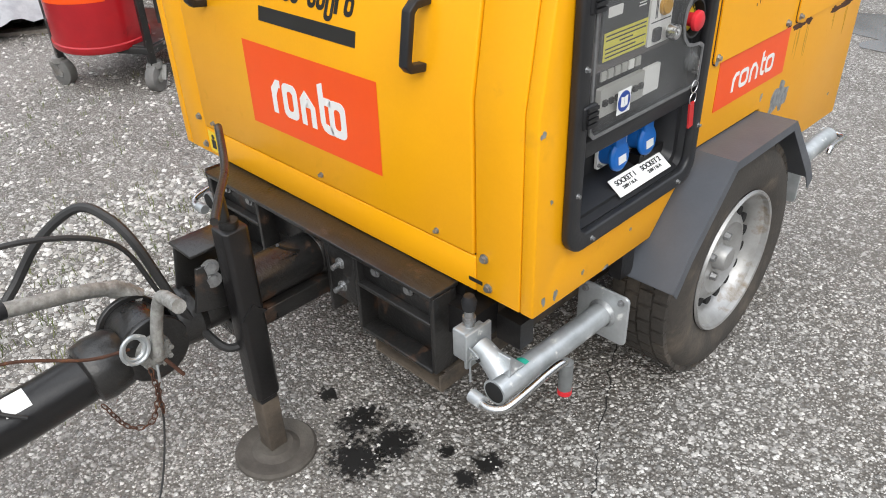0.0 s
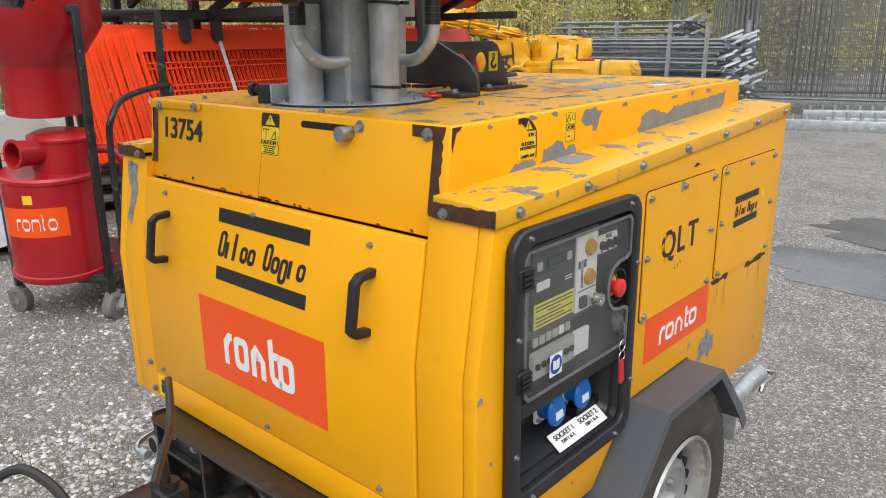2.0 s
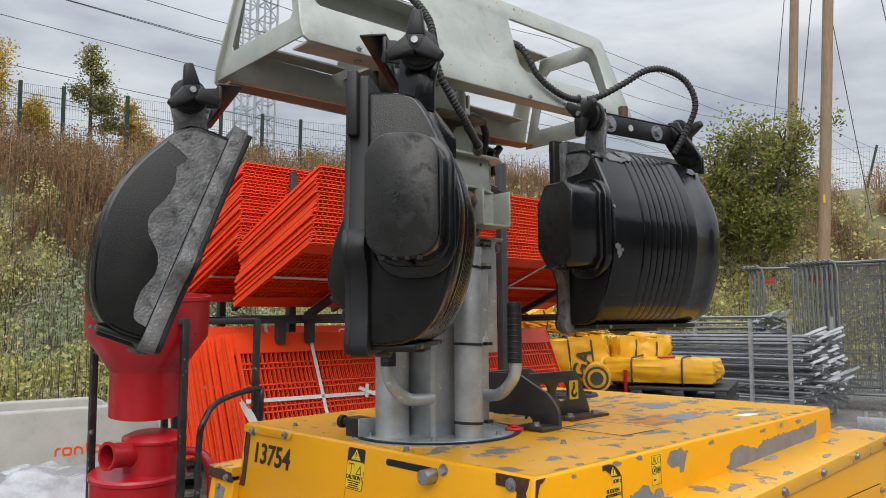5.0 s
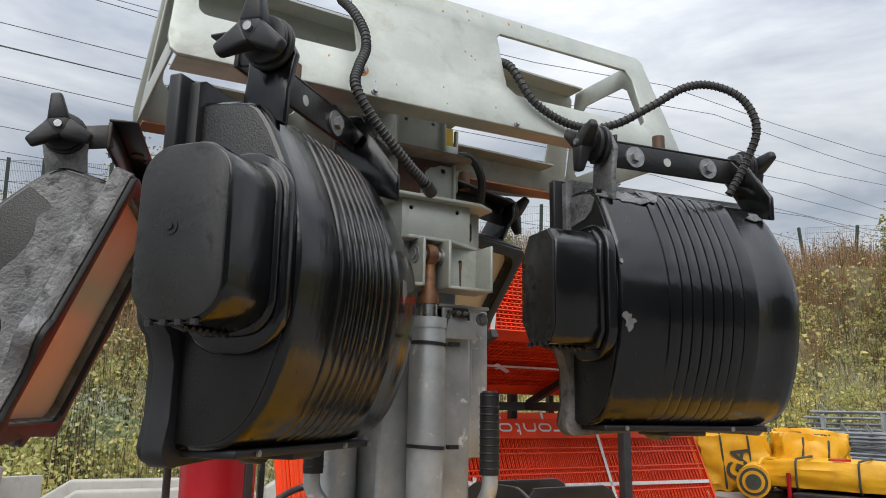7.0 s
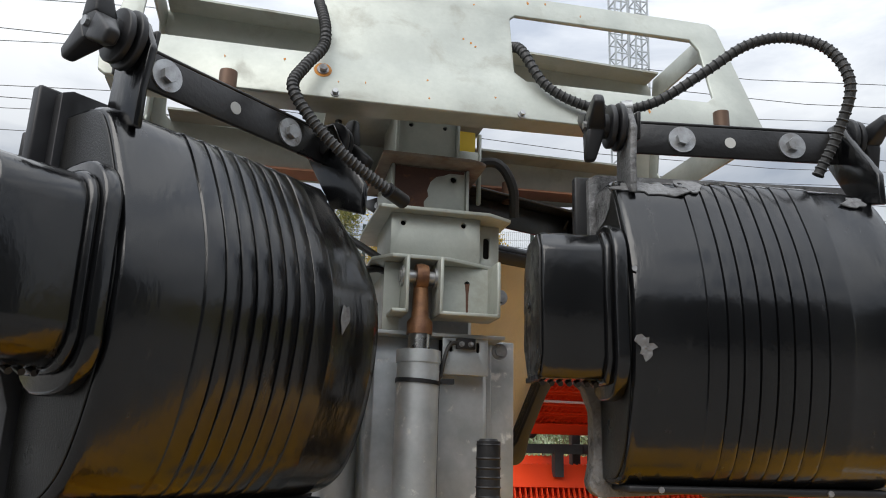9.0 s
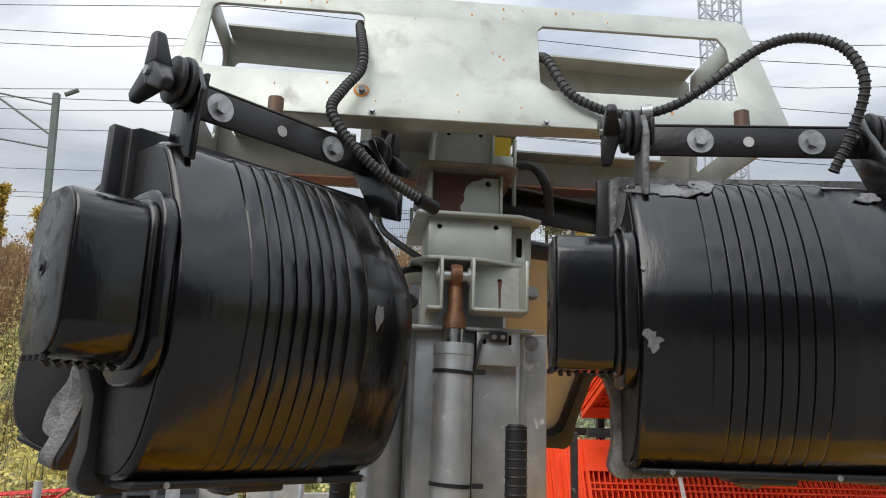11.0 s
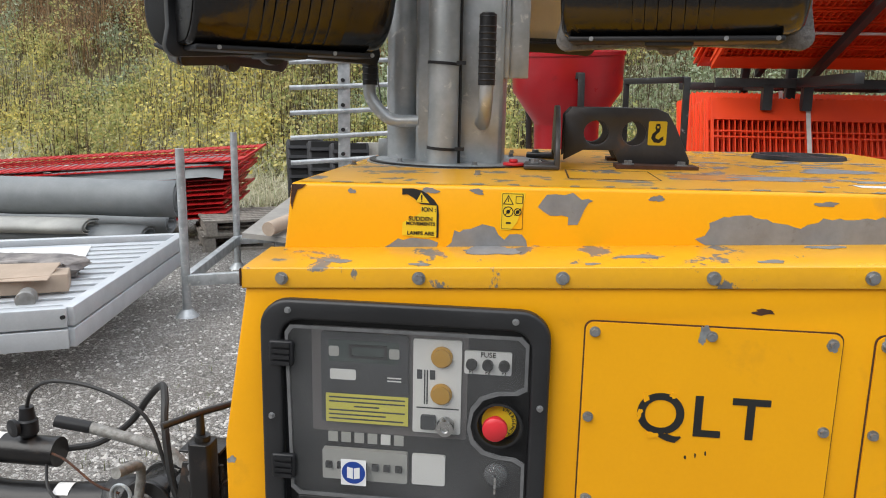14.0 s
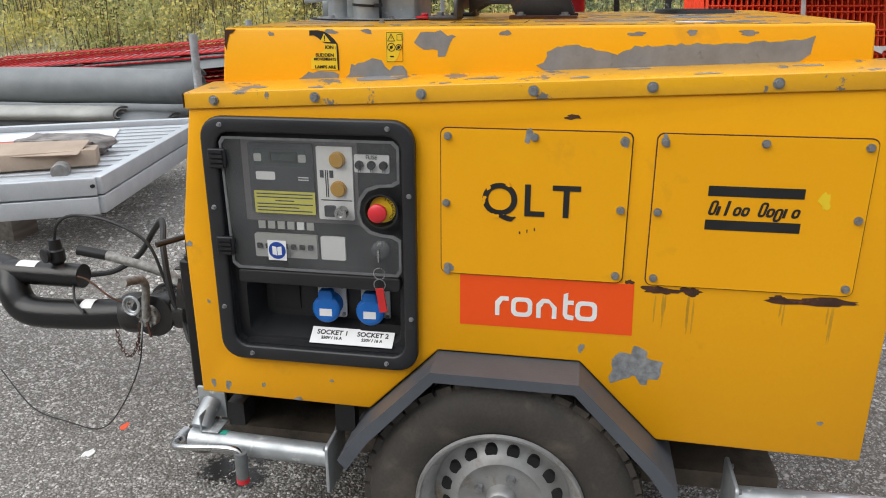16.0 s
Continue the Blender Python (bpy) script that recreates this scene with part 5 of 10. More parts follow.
part("type_label", tube_patch((XC - 0.05, -0.93, 0.455), (XC - 0.05, -1.0, 0.455), 0.0408, -40, 30), WHITE, up)
part("plug", G().lathe([(0.0, 0.085), (0.018, 0.083), (0.021, 0.05), (0.026, 0.045), (0.026, 0.01), (0.018, 0.0)], (XC - 0.05, -0.86, 0.495), (0, 0, 1), 18).lathe([(0.0, 0.012), (0.024, 0.01), (0.024, 0.0)], (XC - 0.022, -0.875, 0.53), (1, -0.4, 0), 16), BLACKPLASTIC, up, "black trailer plug parked on the tow bar")
JX, JY = -0.062, -0.295
jack = split("support_jack", G().prism([(JX - 0.028 + 0.008, JY - 0.028), (JX + 0.028 - 0.008, JY - 0.028), (JX + 0.028, JY - 0.020), (JX + 0.028, JY + 0.020), (JX + 0.020, JY + 0.028), (JX - 0.020, JY + 0.028), (JX - 0.028, JY + 0.020), (JX - 0.028, JY - 0.020)], lambda u, v, w: (u, v, w), 0.18, 0.598).box(JX - 0.021, JX + 0.021, JY - 0.021, JY + 0.021, 0.02, 0.18), BLACKSTEEL, tower, "black square jack leg with muddy round foot", "jack_piece", bevel=0.003)
part("lower_leg_mud", G().box(JX - 0.0216, JX + 0.0216, JY - 0.0216, JY + 0.0216, 0.022, 0.165), MUDSTEEL, jack, bevel=0.002)
part("jack_lug", G().prism([(JY - 0.03, 0.40), (JY + 0.03, 0.40), (JY + 0.012, 0.415), (JY, 0.43), (JY - 0.012, 0.415)], ON_SIDE(JX + 0.028), 0, 0.004), BLACKSTEEL, jack)
part("jack_foot", G().lathe([(0.0, 0.022), (0.04, 0.022), (0.055, 0.010), (0.088, 0.014), (0.094, 0.008), (0.094, 0.0), (0.0, 0.0)], (JX + 0.004, JY, 0.0), (0, 0, 1), 36), surface("muddy_foot", (0.095, 0.085, 0.072), (0.06, 0.052, 0.045), 0.85, big=20, fine=120, bump=0.3), jack)
part("jack_cap", G().tube([(JX, JY, 0.596), (JX, JY, 0.612)], 0.019, 16), RUSTYBLACK, jack)
crank = part("jack_crank", G().tube(smooth_path([(0.010, -0.356, 0.661), (-0.065, -0.300, 0.666), (-0.16, -0.230, 0.667), (-0.30, -0.155, 0.692)], 4), 0.0085, 10), RUSTYBLACK, jack)
part("crank_neck", G().tube([(JX - 0.003, JY - 0.005, 0.605), (-0.066, -0.300, 0.668)], [0.011, 0.009], 12), RUSTYBLACK, crank)
part("brake_lever", G().tube(smooth_path([(XC - 0.07, -0.44, 0.425), (XC - 0.075, -0.475, 0.462), (XC - 0.065, -0.53, 0.490), (XC - 0.055, -0.60, 0.512), (XC - 0.045, -0.68, 0.535)], 6), [0.022] * 4 + [0.019] * 4 + [0.015] * 17, 12), CASTZ, bar)
part("lever_grip", G().tube([(XC - 0.046, -0.675, 0.534), (XC - 0.032, -0.765, 0.552)], 0.0165, 12), BLACKPLASTIC, bar)
def cable(pts, r, mat=CABLE, parent=tower, name="cable", n=8):
    return part(name, G().tube(smooth_path(pts, 7), r, n), mat, parent)
cable([(XC - 0.05, -0.86, 0.575), (XC - 0.02, -0.815, 0.640), (XC + 0.01, -0.73, 0.682), (XC + 0.02, -0.60, 0.672), (XC + 0.025, -0.48, 0.610), (XC + 0.03, -0.43, 0.480), (XC + 0.03, -0.40, 0.42)], 0.005)
cable([(-0.26, -0.790, 0.440), (-0.30, -0.715, 0.446), (-0.322, -0.631, 0.502), (-0.307, -0.563, 0.587), (-0.255, -0.494, 0.649), (-0.204, -0.460, 0.634), (-0.157, -0.439, 0.582), (-0.122, -0.409, 0.452), (-0.110, -0.37, 0.36), (-0.085, -0.34, 0.315), (-0.075, -0.28, 0.315)], 0.0095)
cable([(XC - 0.03, -0.79, 0.462), (XC + 0.03, -0.70, 0.475), (XC + 0.07, -0.60, 0.440), (XC + 0.082, -0.53, 0.428)], 0.0032, RUST)
cable([(XC - 0.03, -0.80, 0.44), (XC + 0.03, -0.76, 0.40), (XC + 0.05, -0.72, 0.37)], 0.004)
cable([(XC + 0.02, -1.1, 0.12), (XC + 0.08, -0.95, 0.02), (XC + 0.12, -0.80, 0.008), (XC + 0.14, -0.66, 0.008), (XC + 0.13, -0.58, 0.09), (XC + 0.10, -0.52, 0.22), (XC + 0.085, -0.50, 0.33)], 0.0022)
def chain(pts, parent):
    """Oval links, each a part, turned by a quarter from one to the next."""
    way = smooth_path(pts, 6)
    run, nxt, side = 0.0, 0.0, 0
    for p, q in zip(way, way[1:]):
        seg = (q - p).length
        while nxt <= run + seg:
            c = p.lerp(q, (nxt - run) / max(seg, 1e-6))
            d = (q - p).normalized()
            e = d.orthogonal().normalized()
            if side % 2:
                e = d.cross(e)
            part("chain_link", G().tube([c + d * (0.0085 * math.cos(t)) + e * (0.0048 * math.sin(t)) for t in [2 * math.pi * k / 10 for k in range(11)]], 0.0014, 5, False), RUST, parent)
            nxt += 0.0125
            side += 1
        run += seg
chain([(XC + 0.07, -0.60, 0.325), (XC + 0.085, -0.575, 0.265), (XC + 0.10, -0.535, 0.262), (XC + 0.095, -0.50, 0.33)], bar)
chain([(XC + 0.085, -0.505, 0.36), (XC + 0.095, -0.508, 0.31), (XC + 0.10, -0.51, 0.27)], bar)
cable([(-0.14, -0.10, 0.42), (-0.10, -0.16, 0.47), (-0.08, -0.19, 0.50)], 0.004)

# ---- stabilisers ----
def stabiliser(sx, y0, y1, grip=True):
    x = 0.415 if sx > 0 else mirror_x(0.36)
    d = 1 if y1 > y0 else -1
    bx = lambda x0, x1, ya, yb, z0, z1: G().box(min(x + x0 * sx, x + x1 * sx), max(x + x0 * sx, x + x1 * sx), min(y0 + ya * d, y0 + yb * d), max(y0 + ya * d, y0 + yb * d), z0, z1)
    st = part("stabiliser", G().tube([(x, y0, 0.322), (x, y1, 0.312)], 0.0265, 24), GALV, tower, "galvanised swing-out stabiliser tube")
    part("tube_bore", G().tube([(x, y0 - 0.001 * d, 0.322), (x, y0 + 0.01 * d, 0.322)], 0.022, 20), DARKHOLE, st)
    part("mounting_plate", G().prism(rrect(x - 0.065, x + 0.062, 0.250, 0.375, 0.012), ON_FRONT(y1), -0.004, 0.004), GALV, st, bevel=0.002)
    part("weld_ring", G().lathe([(0.026, 0.0), (0.034, 0.0), (0.028, 0.010)], (x, y1 - 0.004 * d, 0.312), (0, -d, 0), 20), BARE, st)
    for u in (-0.045, 0.045):
        bolt((x + u, y1 - 0.004 * d, 0.36), (0, -d, 0), st, 0.008)
    part("release_rod", G().tube(smooth_path([(x - 0.012 * sx, y0 - 0.030 * d, 0.318), (x + 0.016 * sx, y0 - 0.036 * d, 0.318), (x + 0.042 * sx, y0 - 0.020 * d, 0.322), (x + 0.050 * sx, y0 + 0.02 * d, 0.330), (x + 0.052 * sx, y0 + 0.09 * d, 0.338), (x + 0.055 * sx, y0 + 0.135 * d, 0.340), (x + 0.056 * sx, y0 + 0.150 * d, 0.328)], 6), 0.0085, 10), CHROME, st)
    part("rod_end", G().tube([(x - 0.030 * sx, y0 - 0.030 * d, 0.318), (x + 0.0 * sx, y0 - 0.032 * d, 0.318)], 0.0135, 14), GALV, st)
    if not grip:
        return
    hd = part("crank_grip", G().tube([(x + 0.056 * sx, y0 + 0.150 * d, 0.335), (x + 0.056 * sx, y0 + 0.150 * d, 0.262)], 0.0145, 16), surface("grey_grip", (0.16, 0.17, 0.17), (0.12, 0.125, 0.125), 0.5, big=30), st)
    part("grip_band", G().tube([(x + 0.056 * sx, y0 + 0.150 * d, 0.268), (x + 0.056 * sx, y0 + 0.150 * d, 0.256)], 0.0150, 16), REDBUTTON, hd)
    part("angle_bracket", bx(-0.045, 0.012, 0.030, 0.034, 0.345, 0.392), GALV, st, bevel=0.002)
    part("angle_bracket", bx(-0.045, 0.012, 0.034, 0.075, 0.348, 0.352), GALV, st, bevel=0.001)
    # square sleeve on the beam, with a round collar and a spring pin
    part("slide_block", bx(-0.108, -0.066, 0.0, 0.055, 0.352, 0.420), GALV, st, bevel=0.004)
    part("slide_flange", bx(-0.070, -0.062, -0.008, 0.063, 0.346, 0.426), GALV, st, bevel=0.002)
    part("slide_collar", G().tube([(x - 0.062 * sx, y0 + 0.027 * d, 0.385), (x - 0.030 * sx, y0 + 0.026 * d, 0.372), (x - 0.004 * sx, y0 + 0.024 * d, 0.350)], 0.024, 18), GALV, st)
    part("collar_hole", G().tube([(x - 0.042 * sx, y0 + 0.002 * d, 0.378), (x - 0.042 * sx, y0 - 0.0005 * d, 0.378)], 0.006, 12), DARKHOLE, st)
    part("wire_clip", G().tube(smooth_path([(x - 0.058 * sx, y0 - 0.004 * d, 0.40), (x - 0.03 * sx, y0 - 0.012 * d, 0.398), (x - 0.05 * sx, y0 - 0.010 * d, 0.375), (x - 0.055 * sx, y0 - 0.006 * d, 0.32)], 5), 0.0022, 6), GALV, st)
    part("lock_pin", G().lathe([(0.0, 0.036), (0.010, 0.036), (0.010, 0.022), (0.013, 0.022), (0.013, 0.012), (0.009, 0.012), (0.009, 0.0)], (x - 0.088 * sx, y0 + 0.028 * d, 0.420), (0, 0, 1), 14), BOLT, st)
    part("lock_knob", G().lathe([(0.0, 0.036), (0.010, 0.035), (0.0155, 0.022), (0.013, 0.004), (0.0, 0.0)], (x - 0.088 * sx, y0 + 0.028 * d, 0.455), (0, 0, 1), 16), BLACKPLASTIC, st)
    part("teal_mark", tube_patch((x, y0 + 0.075 * d, 0.3205), (x, y0 + 0.092 * d, 0.3200), 0.0268, -70, 20), surface("teal_paint", (0.02, 0.35, 0.25), (0.02, 0.3, 0.22), 0.5, bump=0.02), st)
for sx in (1, -1):
    stabiliser(sx, -0.073 if sx > 0 else -0.03, 0.286, sx > 0)
    stabiliser(sx, 1.52, 1.16, False)
part("side_beam", G().bar((0.33, 0.0, 0.40), (mirror_x(0.33), 0.0, 0.40), 0.07, 0.07).box(0.34, 0.40, 0.02, 0.06, 0.36, 0.42), BLACKSTEEL, tower)

# ---- mast and lifting bracket on the roof ----
RZ = roof(0.3)
base = part("mast_ring", G().lathe([(0.0, 0.004), (0.185, 0.004), (0.188, 0.0), (0.205, 0.0), (0.205, -0.004)], (-0.165, 0.292, RZ + 0.001), (0, 0, 1), 48), GALV, tower, "round galvanised slewing plate")
part("ring_seal", G().lathe([(0.188, 0.0), (0.188, 0.0035), (0.200, 0.0035), (0.200, 0.0)], (-0.165, 0.292, RZ + 0.001), (0, 0, 1), 48), BLACKPLASTIC, base)
for k in range(6):
    a = math.pi * k / 3 + 0.3
    bolt((-0.165 + 0.165 * math.cos(a), 0.292 + 0.165 * math.sin(a), RZ + 0.004), (0, 0, 1), base, 0.007)
octo = lambda cx, cy, rx, ry, c: [(cx - rx + c, cy - ry), (cx + rx - c, cy - ry), (cx + rx, cy - ry + c), (cx + rx, cy + ry - c), (cx + rx - c, cy + ry), (cx - rx + c, cy + ry), (cx - rx, cy + ry - c), (cx - rx, cy - ry + c)]
mast = part("mast", G().prism(octo(-0.168, 0.298, 0.092, 0.092, 0.007), lambda u, v, w: (u, v, w), RZ, 1.715), GALV, tower, "galvanised telescopic mast section", bevel=0.002)
part("mast_head_plate", G().box(-0.272, -0.046, 0.186, 0.408, 1.715, 1.721), GALV, mast, bevel=0.001)
part("side_tube", G().tube([(-0.168, 0.167, RZ), (-0.168, 0.167, 1.712)], 0.038, 28), GALV, mast)
part("far_tube", G().tube([(-0.299, 0.30, RZ), (-0.299, 0.30, 1.70)], 0.038, 28), GALV, mast)
cylr = part("lift_cylinder", G().tube([(-0.030, 0.271, RZ), (-0.030, 0.271, 1.690)], 0.031, 28).tube([(-0.030, 0.271, 1.672), (-0.030, 0.271, 1.690)], 0.0325, 28), GALV, mast, "hydraulic lift cylinder with cable ties")
part("piston_rod", G().tube([(-0.030, 0.271, 1.69), (-0.030, 0.271, 1.715)], 0.0165, 20), CHROME, cylr)
part("rod_eye", G().lathe([(0.0, 0.0), (0.019, 0.0), (0.019, 0.018), (0.013, 0.026), (0.011, 0.07), (0.0, 0.072)], (-0.030, 0.271, 1.714), (0, 0, 1), 20).lathe([(0.0075, -0.009), (0.019, -0.009), (0.021, 0.0), (0.019, 0.009), (0.0075, 0.009)], (-0.030, 0.271, 1.80), (0, 1, 0), 20), surface("rusty_brass", (0.24, 0.12, 0.055), (0.10, 0.045, 0.025), 0.5, metal=0.5, big=40, fine=200, bump=0.2), cylr)
part("eye_pin", G().tube([(-0.030, 0.238, 1.80), (-0.030, 0.304, 1.80)], 0.0095, 14).tube([(-0.030, 0.240, 1.80), (-0.030, 0.248, 1.80)], 0.016, 16).tube([(-0.030, 0.290, 1.80), (-0.030, 0.300, 1.80)], 0.015, 16), BOLT, cylr)
for z in (1.645, 1.475, 1.305):
    part("cable_tie", G().lathe([(0.0318, -0.003), (0.0328, -0.003), (0.0328, 0.003), (0.0318, 0.003)], (-0.030, 0.271, z), (0, 0.06, 1), 28, True).box(-0.012, 0.0, 0.300, 0.318, z - 0.003, z + 0.004), BLACKPLASTIC, cylr)
cable([(-0.045, 0.304, RZ + 0.005), (-0.045, 0.304, 1.45), (-0.045, 0.304, 1.63), (-0.040, 0.308, 1.66), (-0.040, 0.318, 1.70), (-0.042, 0.336, 1.708)], 0.003, parent=mast)
clipb = part("rope_anchor", G().plate([(0.311, 1.660), (0.382, 1.660), (0.382, 1.715), (0.311, 1.715)], [rrect(0.3215, 0.3265, 1.694, 1.710, 0.0024), rrect(0.3635, 0.3685, 1.694, 1.710, 0.0024)], ON_SIDE(-0.054), 0, 0.005).box(-0.076, -0.054, 0.312, 0.381, 1.661, 1.665), GALV, mast, bevel=0.001)
# near-black sheet gives the anchor's slots their shaded depth
part("slot_back", G().box(-0.0745, -0.0725, 0.311, 0.382, 1.667, 1.714), DARKHOLE, clipb)
part("anchor_clip", G().box(-0.049, -0.040, 0.331, 0.360, 1.698, 1.714), BLACKPLASTIC, clipb, bevel=0.001)
for u in (0.338, 0.352):
    bolt((-0.040, u, 1.705), (1, 0, 0), clipb, 0.004)
# folded brackets of the mast head
def slab(plan, z0, z1):
    return G().prism(plan, lambda u, v, w: (u, v, w), z0, z1)
head = part("mast_head", slab([(-0.26, 0.200), (-0.20, 0.197), (-0.055, 0.198), (-0.020, 0.225), (-0.020, 0.312), (-0.058, 0.390), (-0.26, 0.392)], 1.826, 1.832), ZINC, tower, "folded zinc-plated mast head brackets", bevel=0.001)
part("bracket_plate", slab([(-0.27, 0.200), (-0.20, 0.197), (-0.034, 0.203), (-0.030, 0.207), (-0.030, 0.378), (-0.036, 0.388), (-0.054, 0.419), (-0.27, 0.419)], 1.905, 1.911), ZINC, head, bevel=0.001)
part("clevis_box", G().plate([(0.225, 1.832), (0.367, 1.832), (0.367, 1.905), (0.225, 1.905)], [circle(0.244, 1.889, 0.0042, 14), circle(0.340, 1.8925, 0.0042, 14)], ON_SIDE(-0.056), 0, 0.006).box(-0.20, -0.056, 0.225, 0.231, 1.832, 1.905).box(-0.20, -0.056, 0.361, 0.367, 1.832, 1.905), ZINC, head, bevel=0.001)
# dark sheet behind the clevis holes, painting the shade within
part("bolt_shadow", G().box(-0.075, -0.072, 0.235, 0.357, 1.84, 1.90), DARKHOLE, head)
part("slotted_plate", G().plate([(0.369, 1.832), (0.408, 1.832), (0.408, 1.905), (0.369, 1.905)], [rrect(0.382, 0.392, 1.850, 1.885, 0.004)], ON_SIDE(-0.088), 0, 0.005), ZINC, head, bevel=0.001)
# shade behind the long slot, put in as a dark sheet
part("slot_back", G().box(-0.104, -0.102, 0.369, 0.408, 1.834, 1.903), DARKHOLE, head)
# two bent channels that hold the pin of the cylinder's eye
def channel(pts, th):
    """A bent strip: its section in y and z, drawn from the back to the free end."""
    out = []
    for (a, b), (c, d), k in zip(pts, pts[1:], range(len(pts))):
        out.append(G().box(-0.060, 0.0, min(a, c) - th / 2, max(a, c) + th / 2, min(b, d) - th / 2, max(b, d) + th / 2))
    return out
for pts in ([(0.2455, 1.823), (0.2455, 1.7435), (0.2265, 1.7435)], [(0.2965, 1.823), (0.2965, 1.7435), (0.3835, 1.7435), (0.3835, 1.823)]):
    for strip in channel(pts, 0.0052):
        part("channel_side", strip, ZINC, head, bevel=0.001)
part("channel_back", G().plate([(0.300, 1.747), (0.381, 1.747), (0.381, 1.825), (0.300, 1.825)], [circle(0.3475, 1.800, 0.0042, 12)], ON_SIDE(-0.056), 0, 0.005), ZINC, head)
part("channel_back", G().box(-0.056, -0.051, 0.218, 0.243, 1.722, 1.825), ZINC, head)
# dark sheet for the shade seen through the channel's hole
part("hole_back", G().box(-0.0655, -0.0635, 0.335, 0.360, 1.79, 1.81), DARKHOLE, head)
part("rust_run", G().prism([(0.344, 1.7995), (0.3515, 1.7995), (0.350, 1.785), (0.3495, 1.755), (0.3465, 1.750), (0.3455, 1.785)], ON_SIDE(-0.051), 0.0002, 0.0006), RUSTRUN, head, "brown rust run under the hole")
part("inner_mast", G().prism(octo(-0.168, 0.298, 0.075, 0.070, 0.006), lambda u, v, w: (u, v, w), 1.715, 1.826), GALV, head)
bolt((-0.066, 0.405, 1.785), (1, 0, 0), head, 0.012)
bolt((-0.066, 0.405, 1.70), (1, 0, 0), head, 0.012)
part("mast_side_strip", G().box(-0.11, -0.10, 0.39, 0.44, 1.45, 1.72).box(-0.2, -0.09, 0.383, 0.40, 1.45, 1.72), GALV, head, bevel=0.002)
# neck between the brackets and the lamp frame
neck = part("mast_neck", G().plate([(0.233, 1.911), (0.352, 1.911), (0.352, 1.999), (0.233, 1.999)], [circle(0.332, 1.983, 0.0052, 14)], ON_SIDE(-0.098), 0, 0.006).box(-0.25, -0.098, 0.240, 0.246, 1.911, 1.999).box(-0.25, -0.098, 0.339, 0.345, 1.911, 1.999), ZINC, tower, bevel=0.001)
part("neck_side", G().box(-0.25, -0.086, 0.2275, 0.2325, 1.911, 1.999), ZINC, neck, bevel=0.001)
part("neck_side", G().box(-0.25, -0.086, 0.3525, 0.3575, 1.911, 1.999), ZINC, neck, bevel=0.001)
# neck hole darkened by a sheet in place of inner shade
part("hole_back", G().box(-0.116, -0.114, 0.315, 0.336, 1.97, 1.998), DARKHOLE, neck)
part("rusted_plate", slab([(-0.27, 0.209), (-0.052, 0.207), (-0.050, 0.209), (-0.050, 0.352), (-0.058, 0.372), (-0.066, 0.380), (-0.27, 0.384)], 2.000, 2.006), surface("rust_on_zinc", (0.10, 0.045, 0.022), (0.30, 0.27, 0.22), 0.7, big=9, fine=120, bump=0.3), neck, "zinc plate half covered in rust", bevel=0.001)
part("upper_neck", G().plate([(0.240, 2.006), (0.339, 2.006), (0.339, 2.12), (0.240, 2.12)], [circle(0.261, 2.0825, 0.004, 12), circle(0.320, 2.0825, 0.004, 12)], ON_SIDE(-0.120), 0, 0.006), ZINC, neck)
for y in (0.2345, 0.3395):
    part("neck_side", G().box(-0.25, -0.104, y, y + 0.005, 2.006, 2.12), ZINC, neck, bevel=0.001)
# one dark sheet shades both holes of the upper neck
part("hole_back", G().box(-0.138, -0.136, 0.25, 0.33, 2.07, 2.095), DARKHOLE, neck)
part("rust_stain", G().prism([(0.234, 1.912), (0.234, 1.998), (0.351, 1.998), (0.349, 1.993), (0.325, 1.993), (0.315, 1.988), (0.303, 1.985), (0.293, 1.975), (0.288, 1.960), (0.290, 1.950), (0.283, 1.940), (0.283, 1.934), (0.287, 1.925), (0.287, 1.914), (0.280, 1.912), (0.274, 1.915), (0.262, 1.918), (0.258, 1.912)], ON_SIDE(-0.092), 0.0002, 0.0007), RUSTRUN, neck, "dark brown rust over half of the neck")
part("yellow_tag", G().prism(rrect(0.347, 0.381, 2.055, 2.093, 0.003), ON_SIDE(-0.140), -0.004, 0), SIGNYELLOW, neck, "small worn yellow tag")
part("tag_clamp", G().box(-0.16, -0.128, 0.347, 0.384, 2.006, 2.052).box(-0.146, -0.136, 0.385, 0.392, 1.96, 2.09), ZINC, neck, bevel=0.002)
# bent grab handles
for gx, gy in ((0.026, 0.362), (-0.102, 0.103)):
    to = (-0.08, 0.345) if gx > 0 else (-0.086, 0.215)
    dx, dy = to[0] - gx, to[1] - gy
    h = part("grab_handle", G().tube(smooth_path([(gx, gy, 1.46), (gx, gy, 1.41), (gx + 0.02 * dx / 0.09, gy + 0.02 * dy / 0.09, 1.375), (gx + 0.5 * dx, gy + 0.5 * dy, 1.358), (to[0], to[1], 1.358)], 6), 0.0135, 14), GALV, mast)
    part("rubber_grip", G().tube([(gx, gy, 1.432), (gx, gy, 1.565)], 0.0165, 16).tube([(gx, gy, 1.560), (gx, gy, 1.568)], [0.0175, 0.012], 16), BLACKPLASTIC, h)
    for k in range(9):
        part("grip_rib", G().lathe([(0.0165, -0.0018), (0.0178, 0.0), (0.0165, 0.0018)], (gx, gy, 1.442 + 0.0125 * k), (0, 0, 1), 16), BLACKPLASTIC, h)
valve = part("valve_block", G().box(-0.266, -0.217, 0.108, 0.148, RZ, RZ + 0.043), BLACKPLASTIC, tower, "black valve on the roof", bevel=0.003)
